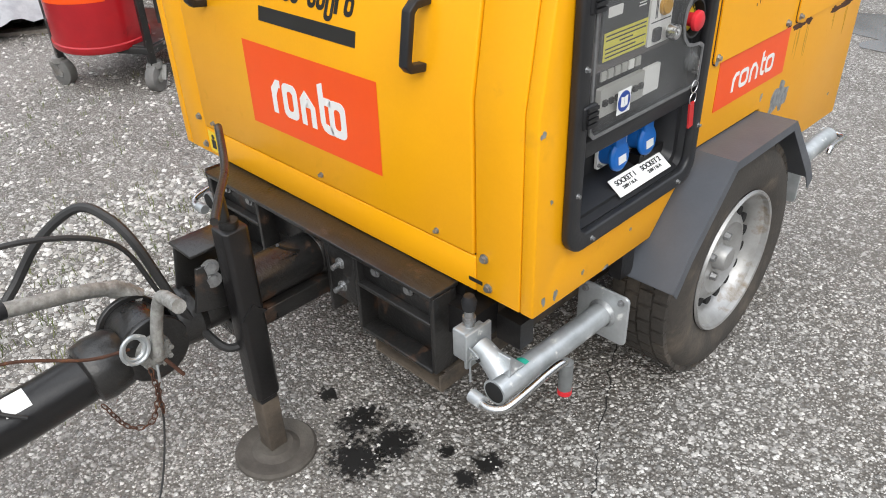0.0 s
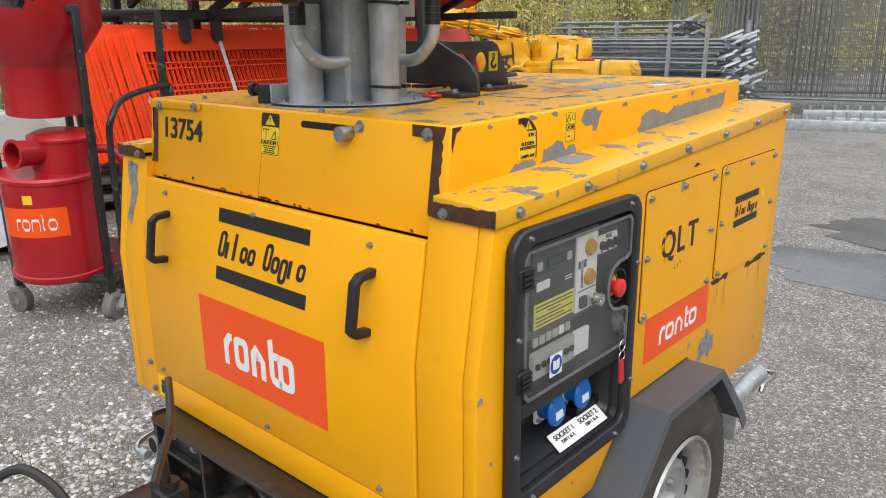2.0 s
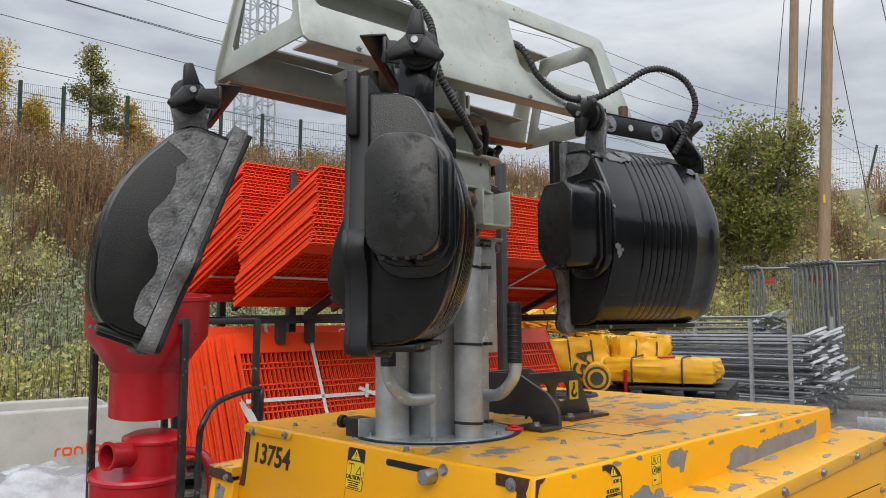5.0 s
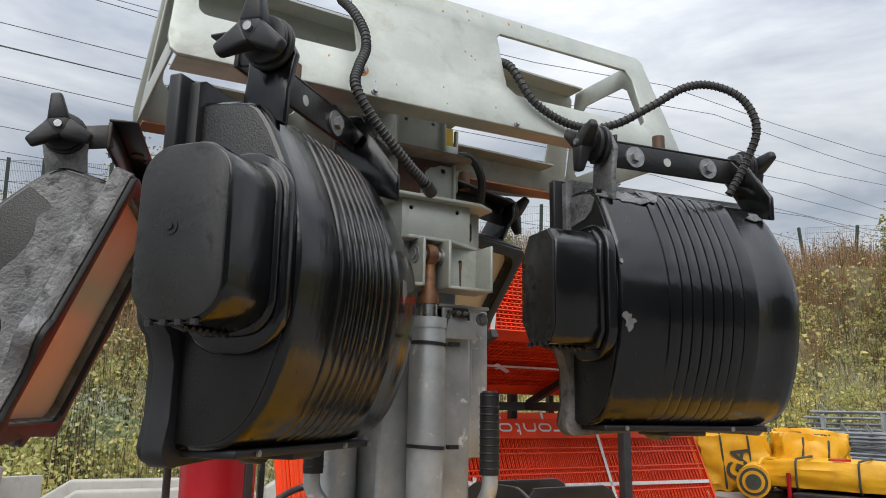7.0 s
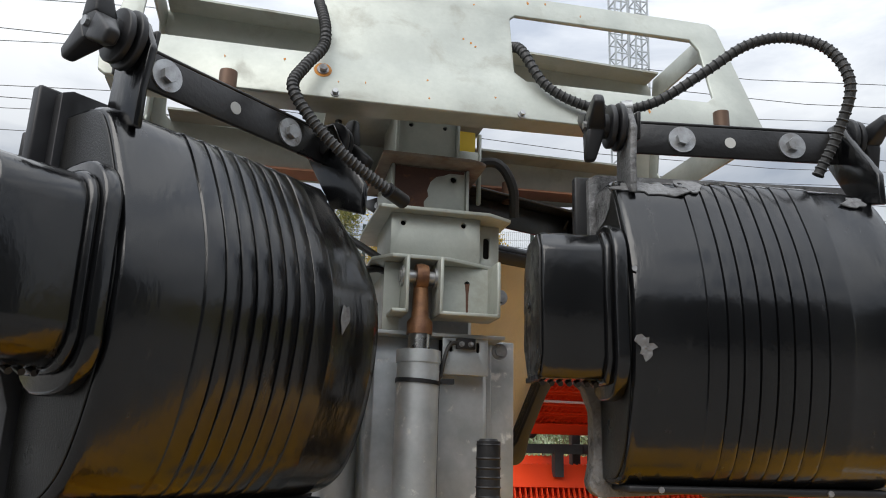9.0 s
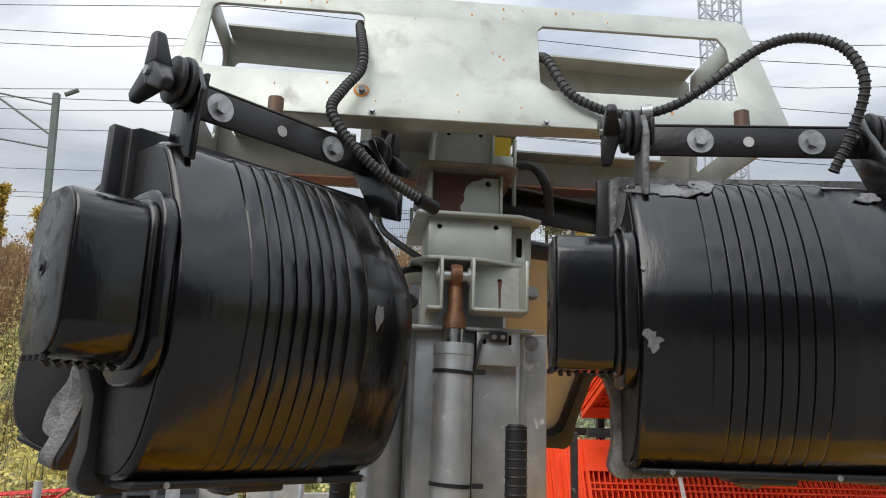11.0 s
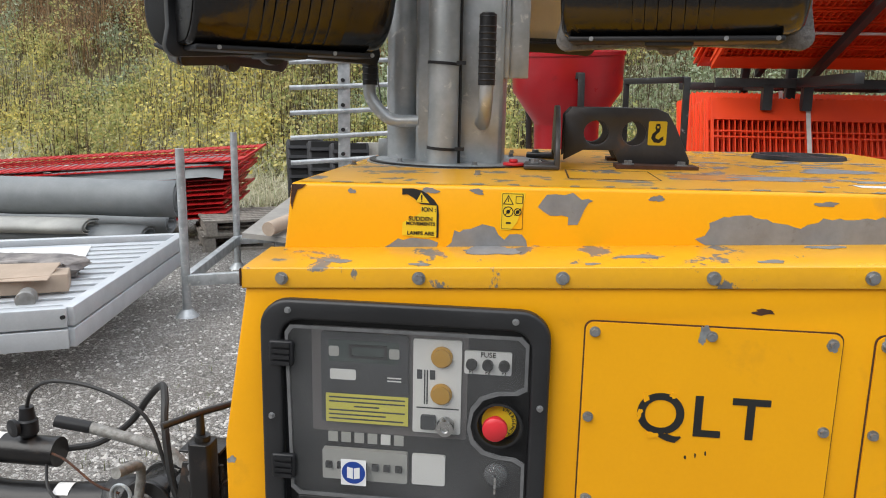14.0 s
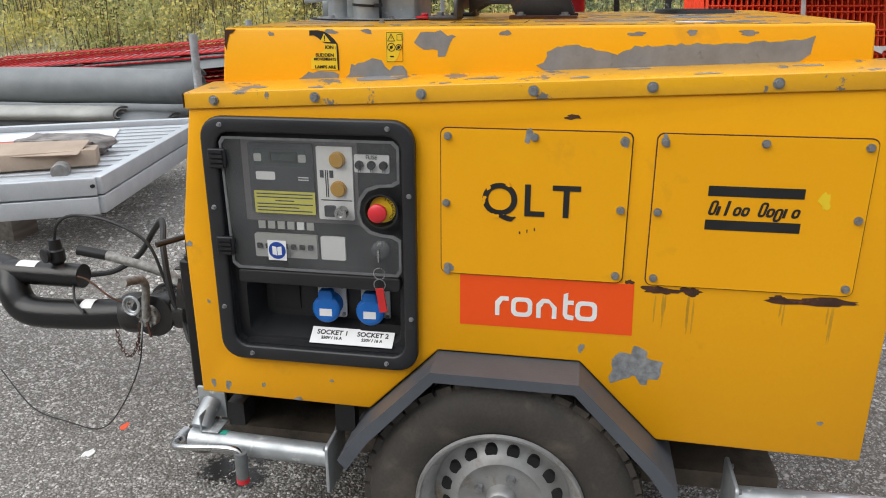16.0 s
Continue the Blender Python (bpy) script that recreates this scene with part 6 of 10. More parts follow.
part("valve_knob", G().lathe([(0.0, 0.0), (0.009, 0.0), (0.009, 0.016), (0.0145, 0.018), (0.0150, 0.028), (0.012, 0.031), (0.0, 0.031)], (-0.266, 0.122, RZ + 0.030), (-1, -0.25, 0), 18), BLACKPLASTIC, valve)
part("valve_bracket", G().box(-0.207, -0.202, 0.100, 0.150, RZ, RZ + 0.044).box(-0.202, -0.165, 0.145, 0.150, RZ, RZ + 0.042).box(-0.215, -0.165, 0.095, 0.150, RZ, RZ + 0.004), GALV, valve, bevel=0.001)
# lifting bracket: two plates with holes joined at the front
LB = surface("oily_steel_bracket", (0.055, 0.053, 0.055), (0.085, 0.08, 0.078), 0.42, metal=0.55, big=8, fine=110, bump=0.1, dirt=(0.16, 0.075, 0.03), dirt_at=(0.6, 0.78), dirt_scale=14)
zb = roof(0.6)
prof = [(0.52, zb + 0.012), (0.52, zb + 0.105), (0.535, zb + 0.122), (0.705, zb + 0.122), (0.728, zb + 0.112), (0.745, zb + 0.085), (0.776, zb + 0.018), (0.776, zb + 0.008), (0.635, zb + 0.008), (0.622, zb + 0.034), (0.56, zb + 0.034)]
brk = None
for x in (-0.085, -0.235):
    pl = G().plate(prof, [circle(0.585, zb + 0.070, 0.025), circle(0.662, zb + 0.070, 0.025)], ON_SIDE(x), -0.004, 0.004)
    if brk is None:
        brk = part("lifting_bracket", pl, LB, tower, "dark steel lifting bracket with two round holes", bevel=0.0015)
    else:
        part("bracket_plate", pl, LB, brk, bevel=0.0015)
    s = 1 if x > -0.16 else -1
    part("bracket_foot", G().box(x - 0.01, x + 0.06 * s, 0.625, 0.785, zb, zb + 0.009), RUST, brk)
    part("front_foot", G().box(x + (0.040 if s > 0 else -0.123), x + (0.123 if s > 0 else -0.040), 0.440, 0.510, zb, zb + 0.010), LB, brk, bevel=0.003)
    for p in ((x + 0.035 * s, 0.65, zb + 0.009), (x + 0.035 * s, 0.755, zb + 0.009), (x + 0.085 * s, 0.462, zb + 0.010)):
        bolt(p, (0, 0, 1), brk, 0.012)
half = [(-0.098, 0.124), (-0.083, 0.120), (-0.044, 0.101), (-0.001, 0.082), (0.018, 0.066), (0.030, 0.052), (0.036, 0.038), (0.038, 0.002), (-0.045, 0.002), (-0.047, 0.016), (-0.056, 0.023)]
part("front_plate", G().prism([(x, zb + h) for x, h in half] + [(-0.32 - x, zb + h) for x, h in half[::-1]], lambda u, v, w: (u, w, v), 0.500, 0.510), LB, brk, "solid curved front plate", bevel=0.002)
hs = part("hook_sticker", G().prism(rrect(0.690, 0.727, zb + 0.047, zb + 0.096, 0.003), ON_SIDE(-0.081), 0, 0.0007), SIGNYELLOW, brk, "yellow sticker with a lifting hook")
part("hook_sign", G().plate([(0.7125, zb + 0.091), (0.7055, zb + 0.091), (0.7035, zb + 0.083), (0.7055, zb + 0.077), (0.6985, zb + 0.070), (0.6965, zb + 0.062), (0.7025, zb + 0.053), (0.7135, zb + 0.052), (0.7215, zb + 0.059), (0.7205, zb + 0.066), (0.7155, zb + 0.063), (0.7115, zb + 0.059), (0.7045, zb + 0.062), (0.7055, zb + 0.068), (0.7125, zb + 0.075), (0.7145, zb + 0.083)], [circle(0.7090, zb + 0.084, 0.0025, 10)], ON_SIDE(-0.0803), 0, 0.0005), BLACKINK, hs)
part("red_tag", G().prism(circle(-0.03, 0.418, 0.022, 14), lambda u, v, w: (u, v, w), RZ + 0.005, RZ + 0.011).prism(circle(-0.03, 0.418, 0.009, 12), lambda u, v, w: (u, v, w), RZ + 0.011, RZ + 0.018), REDBUTTON, tower, bevel=0.002)
part("round_cover", G().lathe([(0.0, 0.004), (0.03, 0.004), (0.032, 0.007), (0.04, 0.007), (0.042, 0.003), (0.085, 0.003), (0.088, 0.009), (0.103, 0.009), (0.108, 0.0)], (-0.42, 1.10, roof(1.1) + 0.001), (0, 0, 1), 40), BLACKPLASTIC, tower, "round black filler cover")
part("roof_hatch_edge", G().plate(rrect(0.02, 0.20, 0.52, 0.68, 0.004), [rrect(0.023, 0.197, 0.523, 0.677, 0.003)], ON_TOP(roof(0.6)), 0.001, 0.0016), RUST, tower)
for u, v in ((0.16, 0.36), (-0.02, 0.085), (-0.5, 0.12), (-0.45, 0.4)):
    bolt((u, v, roof(v) + 0.001), (0, 0, 1), tower, 0.007)

# ---- lamp frame on the mast ----
# two sheet plates that lean towards each other, closed at the ends by plates with a window
MIDX = -0.14
def FRONTP(u, v, w):
    return (0.032 + 0.024 * u - 0.322 * (v - 2.07) + w, u, v + 0.32 * w)
def BACKP(u, v, w):
    x, y, z = FRONTP(u, v, w)
    return (2 * MIDX - x, y, z)
outer = [(-0.200, 2.040), (-0.190, 2.032), (0.60, 2.038), (0.800, 2.056), (0.818, 2.074), (0.792, 2.292), (0.780, 2.304), (-0.165, 2.304), (-0.178, 2.292), (-0.203, 2.062)]
holes = [rrect(-0.160, 0.098, 2.116, 2.256, 0.014, 4), [(0.416, 2.112), (0.728, 2.116), (0.742, 2.128), (0.744, 2.236), (0.732, 2.258), (0.412, 2.256), (0.402, 2.246), (0.398, 2.128)]]
lframe = part("lamp_frame", G().plate(outer, holes, FRONTP, -0.003, 0.003), ZINC, tower, "pale zinc-plated sheet steel lamp frame", bevel=0.0015)
part("frame_plate", G().plate(outer, holes, BACKP, -0.003, 0.003), ZINC, lframe, bevel=0.0015)
# brown-red colour, used on the rear bottom flange only
BROWNRED = surface("primer_underside", (0.30, 0.13, 0.07), (0.24, 0.11, 0.06), 0.7, big=12, bump=0.1)
def flange(put, v, u0, u1, drop):
    """A strip folded inwards along the edge of a plate."""
    p, q = Vector(put(u0, v, -0.003)), Vector(put(u1, v + drop, -0.003))
    d = Vector((0.052 if put is BACKP else -0.052, 0, 0))
    vs = [p, q, q + d, p + d]
    return G().add(vs + [x + Z * 0.004 for x in vs], [(0, 1, 2, 3), (7, 6, 5, 4), (0, 4, 5, 1), (1, 5, 6, 2), (2, 6, 7, 3), (3, 7, 4, 0)])
Z = Vector((0, 0, 1))
for put in (FRONTP, BACKP):
    part("frame_flange", flange(put, 2.031, -0.19, 0.80, 0.022), ZINC if put is FRONTP else BROWNRED, lframe)
    part("frame_flange", flange(put, 2.299, -0.165, 0.78, 0.0), ZINC, lframe)
    for (u0, u1, v) in ((-0.15, 0.09, 2.1145), (0.41, 0.735, 2.111)):
        part("frame_flange", flange(put, v, u0, u1, 0.003), ZINC, lframe)
part("cross_tray", G().box(-0.30, -0.126, 0.12, 0.40, 2.112, 2.118), ZINC, lframe)
for y, dy in ((-0.192, 0.022), (0.806, -0.020)):
    END = lambda u, v, w: (u, y + dy * (v - 2.05) / 0.25 + w, v)
    xf = lambda v: 0.032 - 0.322 * (v - 2.07) - 0.004
    poly = [(2 * MIDX - xf(2.045), 2.045), (xf(2.045), 2.045), (xf(2.30), 2.30), (2 * MIDX - xf(2.30), 2.30)]
    win = [(2 * MIDX - xf(2.095) + 0.045, 2.095), (xf(2.095) - 0.045, 2.095), (xf(2.105) - 0.035, 2.107), (xf(2.245) - 0.035, 2.245), (xf(2.255) - 0.047, 2.257), (2 * MIDX - xf(2.255) + 0.047, 2.257), (2 * MIDX - xf(2.245) + 0.035, 2.245), (2 * MIDX - xf(2.105) + 0.035, 2.107)]
    part("frame_end", G().plate(poly, [win], END, -0.002, 0.002), ZINC, lframe, bevel=0.001)
bolt(FRONTP(0.101, 2.084, 0.003), (1, 0, 0.3), lframe, 0.0085)
part("rust_halo", G().prism(circle(0.101, 2.084, 0.013, 18), FRONTP, 0.0032, 0.0036), RUNRUST, lframe)
for u in (-0.08, 0.12, 0.40, 0.69):
    bolt(FRONTP(u, 2.042, 0.003), (1, 0, 0.3), lframe, 0.006)
for u in (-0.06, 0.70):
    bolt(FRONTP(u, 2.040, -0.03), (0, 0, 1), lframe, 0.008)
rnd = random.Random(77)
for k in range(26):
    u, v = rnd.uniform(-0.15, 0.78), rnd.choice((rnd.uniform(2.05, 2.105), rnd.uniform(2.262, 2.298)))
    if 0.12 < rnd.uniform(0, 1) < 0.5:
        u, v = rnd.uniform(0.11, 0.39), rnd.uniform(2.05, 2.29)
    q = rnd.uniform(0.0015, 0.0035)
    chip(FRONTP, u, v, q, q * rnd.uniform(1, 2.5), 800 + k, lframe, RUNRUST, "rust_speck", n=8, lift=0.0036)

# ---- floodlights ----
PROF = [(0.0, -0.004), (0.042, -0.004), (0.072, 0.004), (0.100, 0.028), (0.121, 0.068), (0.138, 0.122), (0.148, 0.185), (0.147, 0.238), (0.133, 0.295), (0.110, 0.348), (0.090, 0.384), (0.071, 0.402), (0.035, 0.408), (0.0, 0.410)]
def floodlight(origin, along, tilt, box_front, scuff, seed, label, glass_in=1, L=0.385, shoulder=0.07, square=False):
    """A folded lamp: flat glass, curved ribbed shell, ballast box on one end, hung from a bar with two knobs."""
    a = Vector((along[0], along[1], 0)).normalized()
    n = Vector((a.y, -a.x, 0)) * glass_in
    z = Vector((0, 0, 1))
    rot = Matrix.Rotation(radians(tilt), 3, a)
    o = Vector(origin)
    def put(u, w, h):
        return tuple(o + a * u + rot @ (n * w + z * h))
    sh = smooth_path([(p, q, 0) for p, q in PROF], 5)
    prof = [(p.x, p.y) for p in sh]
    m = len(prof)
    rnd = random.Random(seed)
    # rings along the shell: a smooth band, a stack of raised ribs with narrow grooves, a rounded far end
    rings = [(0.0, 0.955, 0), (0.003, 0.985, 0), (0.010, 1.0, 0), (0.088, 1.0, 0)]
    ribs = [0.092, 0.117, 0.137, 0.158, 0.180, 0.201, 0.222, 0.246]
    for k, c in enumerate(ribs):
        e = ribs[k + 1] if k + 1 < len(ribs) else 0.281
        hgt = 0.020 + 0.008 * math.sin(math.pi * k / 7)
        rings += [(c, 1.0, 1), (c + 0.0012, 1.0 + hgt * 0.85, 1), (c + 0.004, 1.0 + hgt, 1), (e - 0.005, 1.0 + hgt * 0.75, 1), (e - 0.0012, 1.0 + hgt * 0.6, 1)]
    rings += [(0.283, 1.0, 0), (L - 0.055, 0.99, 0), (L - 0.025, 0.965, 0), (L - 0.010, 0.93, 0), (L - 0.002, 0.87, 0), (L, 0.80, 0)]
    def ring(u, f, rib):
        out = []
        for p, q in prof:
            g_ = f
            if rib:
                # the ribs end in rounded lobes near the top and run out towards the bottom
                t = min(1.0, max(0.0, (q - 0.02) / 0.10)) * min(1.0, max(0.0, (p - 0.02) / 0.05))
                g_ = 1.0 + (f - 1.0) * (0.35 + 0.65 * t)
            back = shoulder * max(0.0, (q - 0.25) / 0.16) ** 1.6 * max(0.0, (u - 0.26) / (L - 0.26))
            out.append(put(u - back, p * g_, 0.20 + (q - 0.20) * (1 + (g_ - 1) * 0.55)))
        return out
    g = G()
    for u, f, rib in rings:
        g.v += ring(u, f, rib)
    for i in range(len(rings) - 1):
        for k in range(m - 1):
            g.f.append((i * m + k, i * m + k + 1, (i + 1) * m + k + 1, (i + 1) * m + k))
    g.f.append(tuple(range(m)))
    g.f.append(tuple((len(rings) - 1) * m + k for k in range(m - 1, -1, -1)))
    lamp = part("floodlight", g, LAMPBLACK, tower, label, bevel=0.0)
    ENDF = lambda u, v, w: put(-w, u, v)
    part("end_plate", G().prism([(p * 0.94, 0.20 + (q - 0.20) * 0.965) for p, q in prof], ENDF, 0.0002, 0.0022), LAMPGRAIN, lamp, "grained black end plate", bevel=0.0008)
    # flange round the glass with scalloped ears
    F = lambda u, v, w: put(u, w, v)
    arc = lambda c, r, a0, a1, k=6: [(c[0] + r * math.cos(radians(a0 + (a1 - a0) * i / k)), c[1] + r * math.sin(radians(a0 + (a1 - a0) * i / k))) for i in range(k + 1)]
    rim = arc((0.0, -0.002), 0.021, 180, 290) + [(0.12, -0.015)] + arc((0.18, -0.004), 0.026, 200, 340, 8) + [(0.25, -0.014)] + arc((L + 0.004, 0.0), 0.021, 250, 370) + [(L + 0.015, 0.05), (L + 0.015, 0.15)] + arc((L + 0.006, 0.20), 0.026, -60, 60, 7) + [(L + 0.015, 0.26), (L + 0.015, 0.425), (L, 0.436), (0.0, 0.436), (-0.012, 0.430), (-0.012, 0.34)] + arc((-0.008, 0.15), 0.034, 120, 240, 8) + [(-0.014, 0.09), (-0.014, 0.03)]
    part("lamp_rim", G().plate(rim, [rrect(0.014, L - 0.014, 0.014, 0.410, 0.03)], F, -0.026, 0.002), SCUFF if seed in (2, 3) else BLACKPLASTIC, lamp, "scuffed cast rim" if seed in (2, 3) else "", bevel=0.003)
    part("rim_flange", G().plate([(u * 0.985 + 0.003, v * 0.985 + 0.003) for u, v in rim], [rrect(0.014, L - 0.014, 0.014, 0.410, 0.03)], F, -0.036, -0.026), BLACKPLASTIC, lamp, bevel=0.002)
    gl = part("lamp_glass", G().add([F(u, v, -0.020) for u, v in rrect(0.010, L - 0.010, 0.01, 0.414, 0.03)], [tuple(range(24))]), LAMPGLASS, lamp)
    gl.visible_shadow = False
    part("reflector", G().plate(rrect(0.014, L - 0.014, 0.014, 0.410, 0.03), [], F, -0.009, -0.006), CREAM, lamp)
    part("bottom_lug", G().add([put(u, w, h) for h in (-0.020, -0.002) for w in (-0.02, 0.07) for u in (0.14, 0.22)], [(0, 2, 3, 1), (4, 5, 7, 6), (0, 1, 5, 4), (2, 6, 7, 3), (0, 4, 6, 2), (1, 3, 7, 5)]), BLACKPLASTIC, lamp, bevel=0.004)
    part("bottom_seam", G().add([put(u, w, h) for h in (-0.012, -0.002) for w in (-0.02, 0.075) for u in (0.01, L - 0.03)], [(0, 2, 3, 1), (4, 5, 7, 6), (0, 1, 5, 4), (2, 6, 7, 3), (0, 4, 6, 2), (1, 3, 7, 5)]), BLACKPLASTIC, lamp, bevel=0.003)
    for u in (0.05, 0.27, 0.35):
        part("rim_screw", G().tube([put(u, 0.077, -0.007), put(u, 0.080, -0.007)], 0.004, 8), BOLT, lamp)
    if box_front:
        # upright shield at the back of the end plate
        part("end_shield", G().add([put(u, w, h) for h in (0.33, 0.437) for w in (-0.03, -0.012) for u in (-0.030, 0.015)], [(0, 2, 3, 1), (4, 5, 7, 6), (0, 1, 5, 4), (2, 6, 7, 3), (0, 4, 6, 2), (1, 3, 7, 5)]), BLACKPLASTIC, lamp, bevel=0.003)
        # ballast box with its stepped collar
        cut = 0.030 if square else 0.042
        def octa(u0, u1, v0, v1, c, r):
            if not square:
                return rrect(u0, u1, v0, v1, c, 7)
            return [(u0 + c, v0), (u1 - 0.6 * c, v0), (u1, v0 + 0.9 * c), (u1, v1 - 0.8 * c), (u1 - 0.7 * c, v1), (u0 + c, v1), (u0, v1 - 1.5 * c), (u0, v0 + 1.5 * c)]
        part("ballast_collar", G().prism(rrect(0.010, 0.142, 0.100, 0.330, 0.055, 7), ENDF, 0.002, 0.020), LAMPBLACK, lamp, bevel=0.004)
        bx = part("ballast_box", G().prism(octa(0.014, 0.134, 0.118, 0.316, cut, 7), ENDF, 0.019, 0.030).prism(octa(0.017, 0.130, 0.124, 0.312, cut, 7), ENDF, 0.028, 0.110), LAMPBLACK, lamp, "black ballast box with rounded corners", bevel=0.005)
        part("box_end", G().prism(octa(0.020, 0.127, 0.127, 0.309, cut - 0.003, 7), ENDF, 0.1095, 0.1125), BOXEND, bx, "dull worn end of the box", bevel=0.001)
        part("box_screw", G().tube([put(-0.1125, 0.062, 0.222), put(-0.1155, 0.062, 0.222)], 0.004, 12).tube([put(-0.1125, 0.062, 0.222), put(-0.1135, 0.062, 0.222)], 0.009, 16), BLACKPLASTIC, bx)
        for k in range(7):
            part("box_drain", G().tube([put(-0.030 - 0.0115 * k, 0.060, 0.127), put(-0.030 - 0.0115 * k, 0.080, 0.1195)], 0.0035, 8), BLACKPLASTIC, bx)
        for k in range(4):
            part("box_drain", G().tube([put(-0.1105, 0.045 + 0.018 * k, 0.128), put(-0.1105, 0.045 + 0.018 * k, 0.122)], 0.0045, 8), BLACKPLASTIC, bx)
    # hanging bar, knobs and ears
    zt = 0.490
    hang = lambda u, w, h: tuple(o + a * u + rot @ (n * 0.02 + z * 0.42) + n * w + z * (h - 0.42))
    barh = part("hanging_bar", G().bar(hang(0.03, 0.0, zt), hang(0.375, 0.0, zt), 0.007, 0.048).bar(hang(0.03, -0.02, zt + 0.0265), hang(0.375, -0.02, zt + 0.0265), 0.046, 0.005), BLACKSTEEL, lamp, bevel=0.002)
    for u in (0.095 if seed == 1 else 0.125, 0.295):
        part("bar_washer", G().tube([hang(u, 0.0036, zt), hang(u, 0.007, zt)], 0.0205, 22), BOLT, barh)
        part("bar_bolt", G().tube([hang(u, 0.007, zt), hang(u, 0.015, zt)], 0.0105, 6), BOLT, barh)
    part("bar_hole", G().tube([hang(0.2, 0.002, zt), hang(0.2, 0.0042, zt)], 0.0085, 16), PANELLIGHT, barh)
    for u in (0.022, 0.372):
        s = -1 if u < 0.2 else 1
        kc = (0.062, 0.478) if s < 0 else (0.0, 0.505)
        dw, dh = kc[0] - 0.022, kc[1] - 0.494
        ear = [(0.085, 0.375), (0.022, 0.395), (-0.012 + dw, 0.47 + dh), (-0.014 + dw, 0.502 + dh), (0.006 + dw, 0.522 + dh), (0.036 + dw, 0.518 + dh), (0.056 + dw, 0.482 + dh), (0.086, 0.42)]
        part("ear", G().prism(ear, lambda p, q, w: hang(u + w, p, q), -0.005, 0.005), SCUFF if seed in (2, 3) and s < 0 else LAMPBLACK, lamp, bevel=0.003)
        part("bar_link", G().bar(hang(u + 0.014 * -s, -0.004, zt), hang(u + 0.014 * -s, kc[0] + 0.012, kc[1]), 0.006, 0.040), BLACKSTEEL, barh, bevel=0.002)
        kn = part("star_knob", G().tube([hang(u + 0.005 * s, *kc), hang(u + 0.058 * s, *kc)], 0.017, 14).tube([hang(u + 0.008 * s, *kc), hang(u + 0.016 * s, *kc)], 0.034, 22).tube([hang(u + 0.020 * s, *kc), hang(u + 0.028 * s, *kc)], 0.031, 22), BLACKPLASTIC, lamp, bevel=0.002)
        part("knob_nut", G().tube([hang(u + 0.058 * s, *kc), hang(u + 0.062 * s, *kc)], 0.006, 8), BOLT, kn)
        for k in range(3):
            b = 2 * math.pi * k / 3 + 0.5 + seed
            c = Vector(hang(u + 0.046 * s, *kc))
            d = n * math.cos(b) + z * math.sin(b)
            e = a.cross(d)
            tip, foot = c + d * 0.052 + a * 0.006 * s, c + d * 0.008
            vs = [p + e * we * i + a * (wa * j) for p, we, wa in ((foot, 0.016, 0.013), (tip, 0.008, 0.007)) for i, j in ((-1, -1), (1, -1), (1, 1), (-1, 1))]
            part("knob_wing", G().add(vs, [(3, 2, 1, 0), (4, 5, 6, 7), (0, 1, 5, 4), (1, 2, 6, 5), (2, 3, 7, 6), (3, 0, 4, 7)]), BLACKPLASTIC, kn, bevel=0.004)
    part("hanger_post", G().tube([hang(0.2, -0.02, zt + 0.02), hang(0.2, -0.02, zt + 0.06)], 0.012, 14), surface("copper_pin", (0.16, 0.09, 0.06), (0.12, 0.075, 0.05), 0.5, metal=0.4, bump=0.05), barh)
    # scraped patches
    def S(u, v, w):
        side = sorted((q, p) for p, q in prof if p > 0.06 or q > 0.2)
        f = 1.0 if u < 0.09 or u > 0.283 else 1.028
        wv = float(np.interp(v, [q for q, p in side], [p for q, p in side]))
        return put(u, wv * f + w, 0.20 + (v - 0.20) * (1 + (f - 1) * 0.55) + (w if v > 0.36 else 0))
    def T(u, v, w):
        f = 1.0 if u < 0.09 or u > 0.283 else 1.028
        hv = float(np.interp(v, [p for p, q in prof if q > 0.25][::-1], [q for p, q in prof if q > 0.25][::-1]))
        return put(u, v * f, 0.20 + (hv - 0.20) * (1 + (f - 1) * 0.55) + w)
    for kind, poly, lift in scuff:
        on = {"cap": ENDF, "shell": S, "top": T}[kind]
        lo = 0.0024 if kind == "cap" else 0.0004
        part("scrape", G().prism(poly, on, lo, lo + lift), SCUFF, lamp, "scraped grey metal where the paint is gone")
    return lamp
floodlight((0.205, -0.178, 1.492), (-0.652, 0.756), 0, True, [("shell", blob(0.300, 0.215, 0.014, 0.034, 91, 16), 0.0012)], 1, "black floodlight with ribbed shell and ballast box", 1)
floodlight((0.068, 0.512, 1.518), (0.153, 0.988), 0, True, [("cap", [(0.004, 0.345), (0.05, 0.350), (0.072, 0.362), (0.082, 0.38), (0.066, 0.392), (0.03, 0.399), (0.004, 0.40)], 0.001), ("shell", blob(0.048, 0.385, 0.085, 0.022, 92, 26, 0.5), 0.0012), ("top", blob(0.05, 0.060, 0.085, 0.035, 95, 26, 0.5), 0.0012), ("shell", blob(0.105, 0.392, 0.03, 0.030, 96, 16), 0.0012), ("shell", blob(0.335, 0.378, 0.035, 0.016, 93, 16), 0.0012), ("shell", blob(0.014, 0.162, 0.022, 0.026, 94, 16, 0.7), 0.0012), ("shell", blob(0.005, 0.26, 0.006, 0.01, 97, 10, 0.4), 0.0012)], 2, "black floodlight with flaked paint on top", 1, 0.392, 0.015, True)
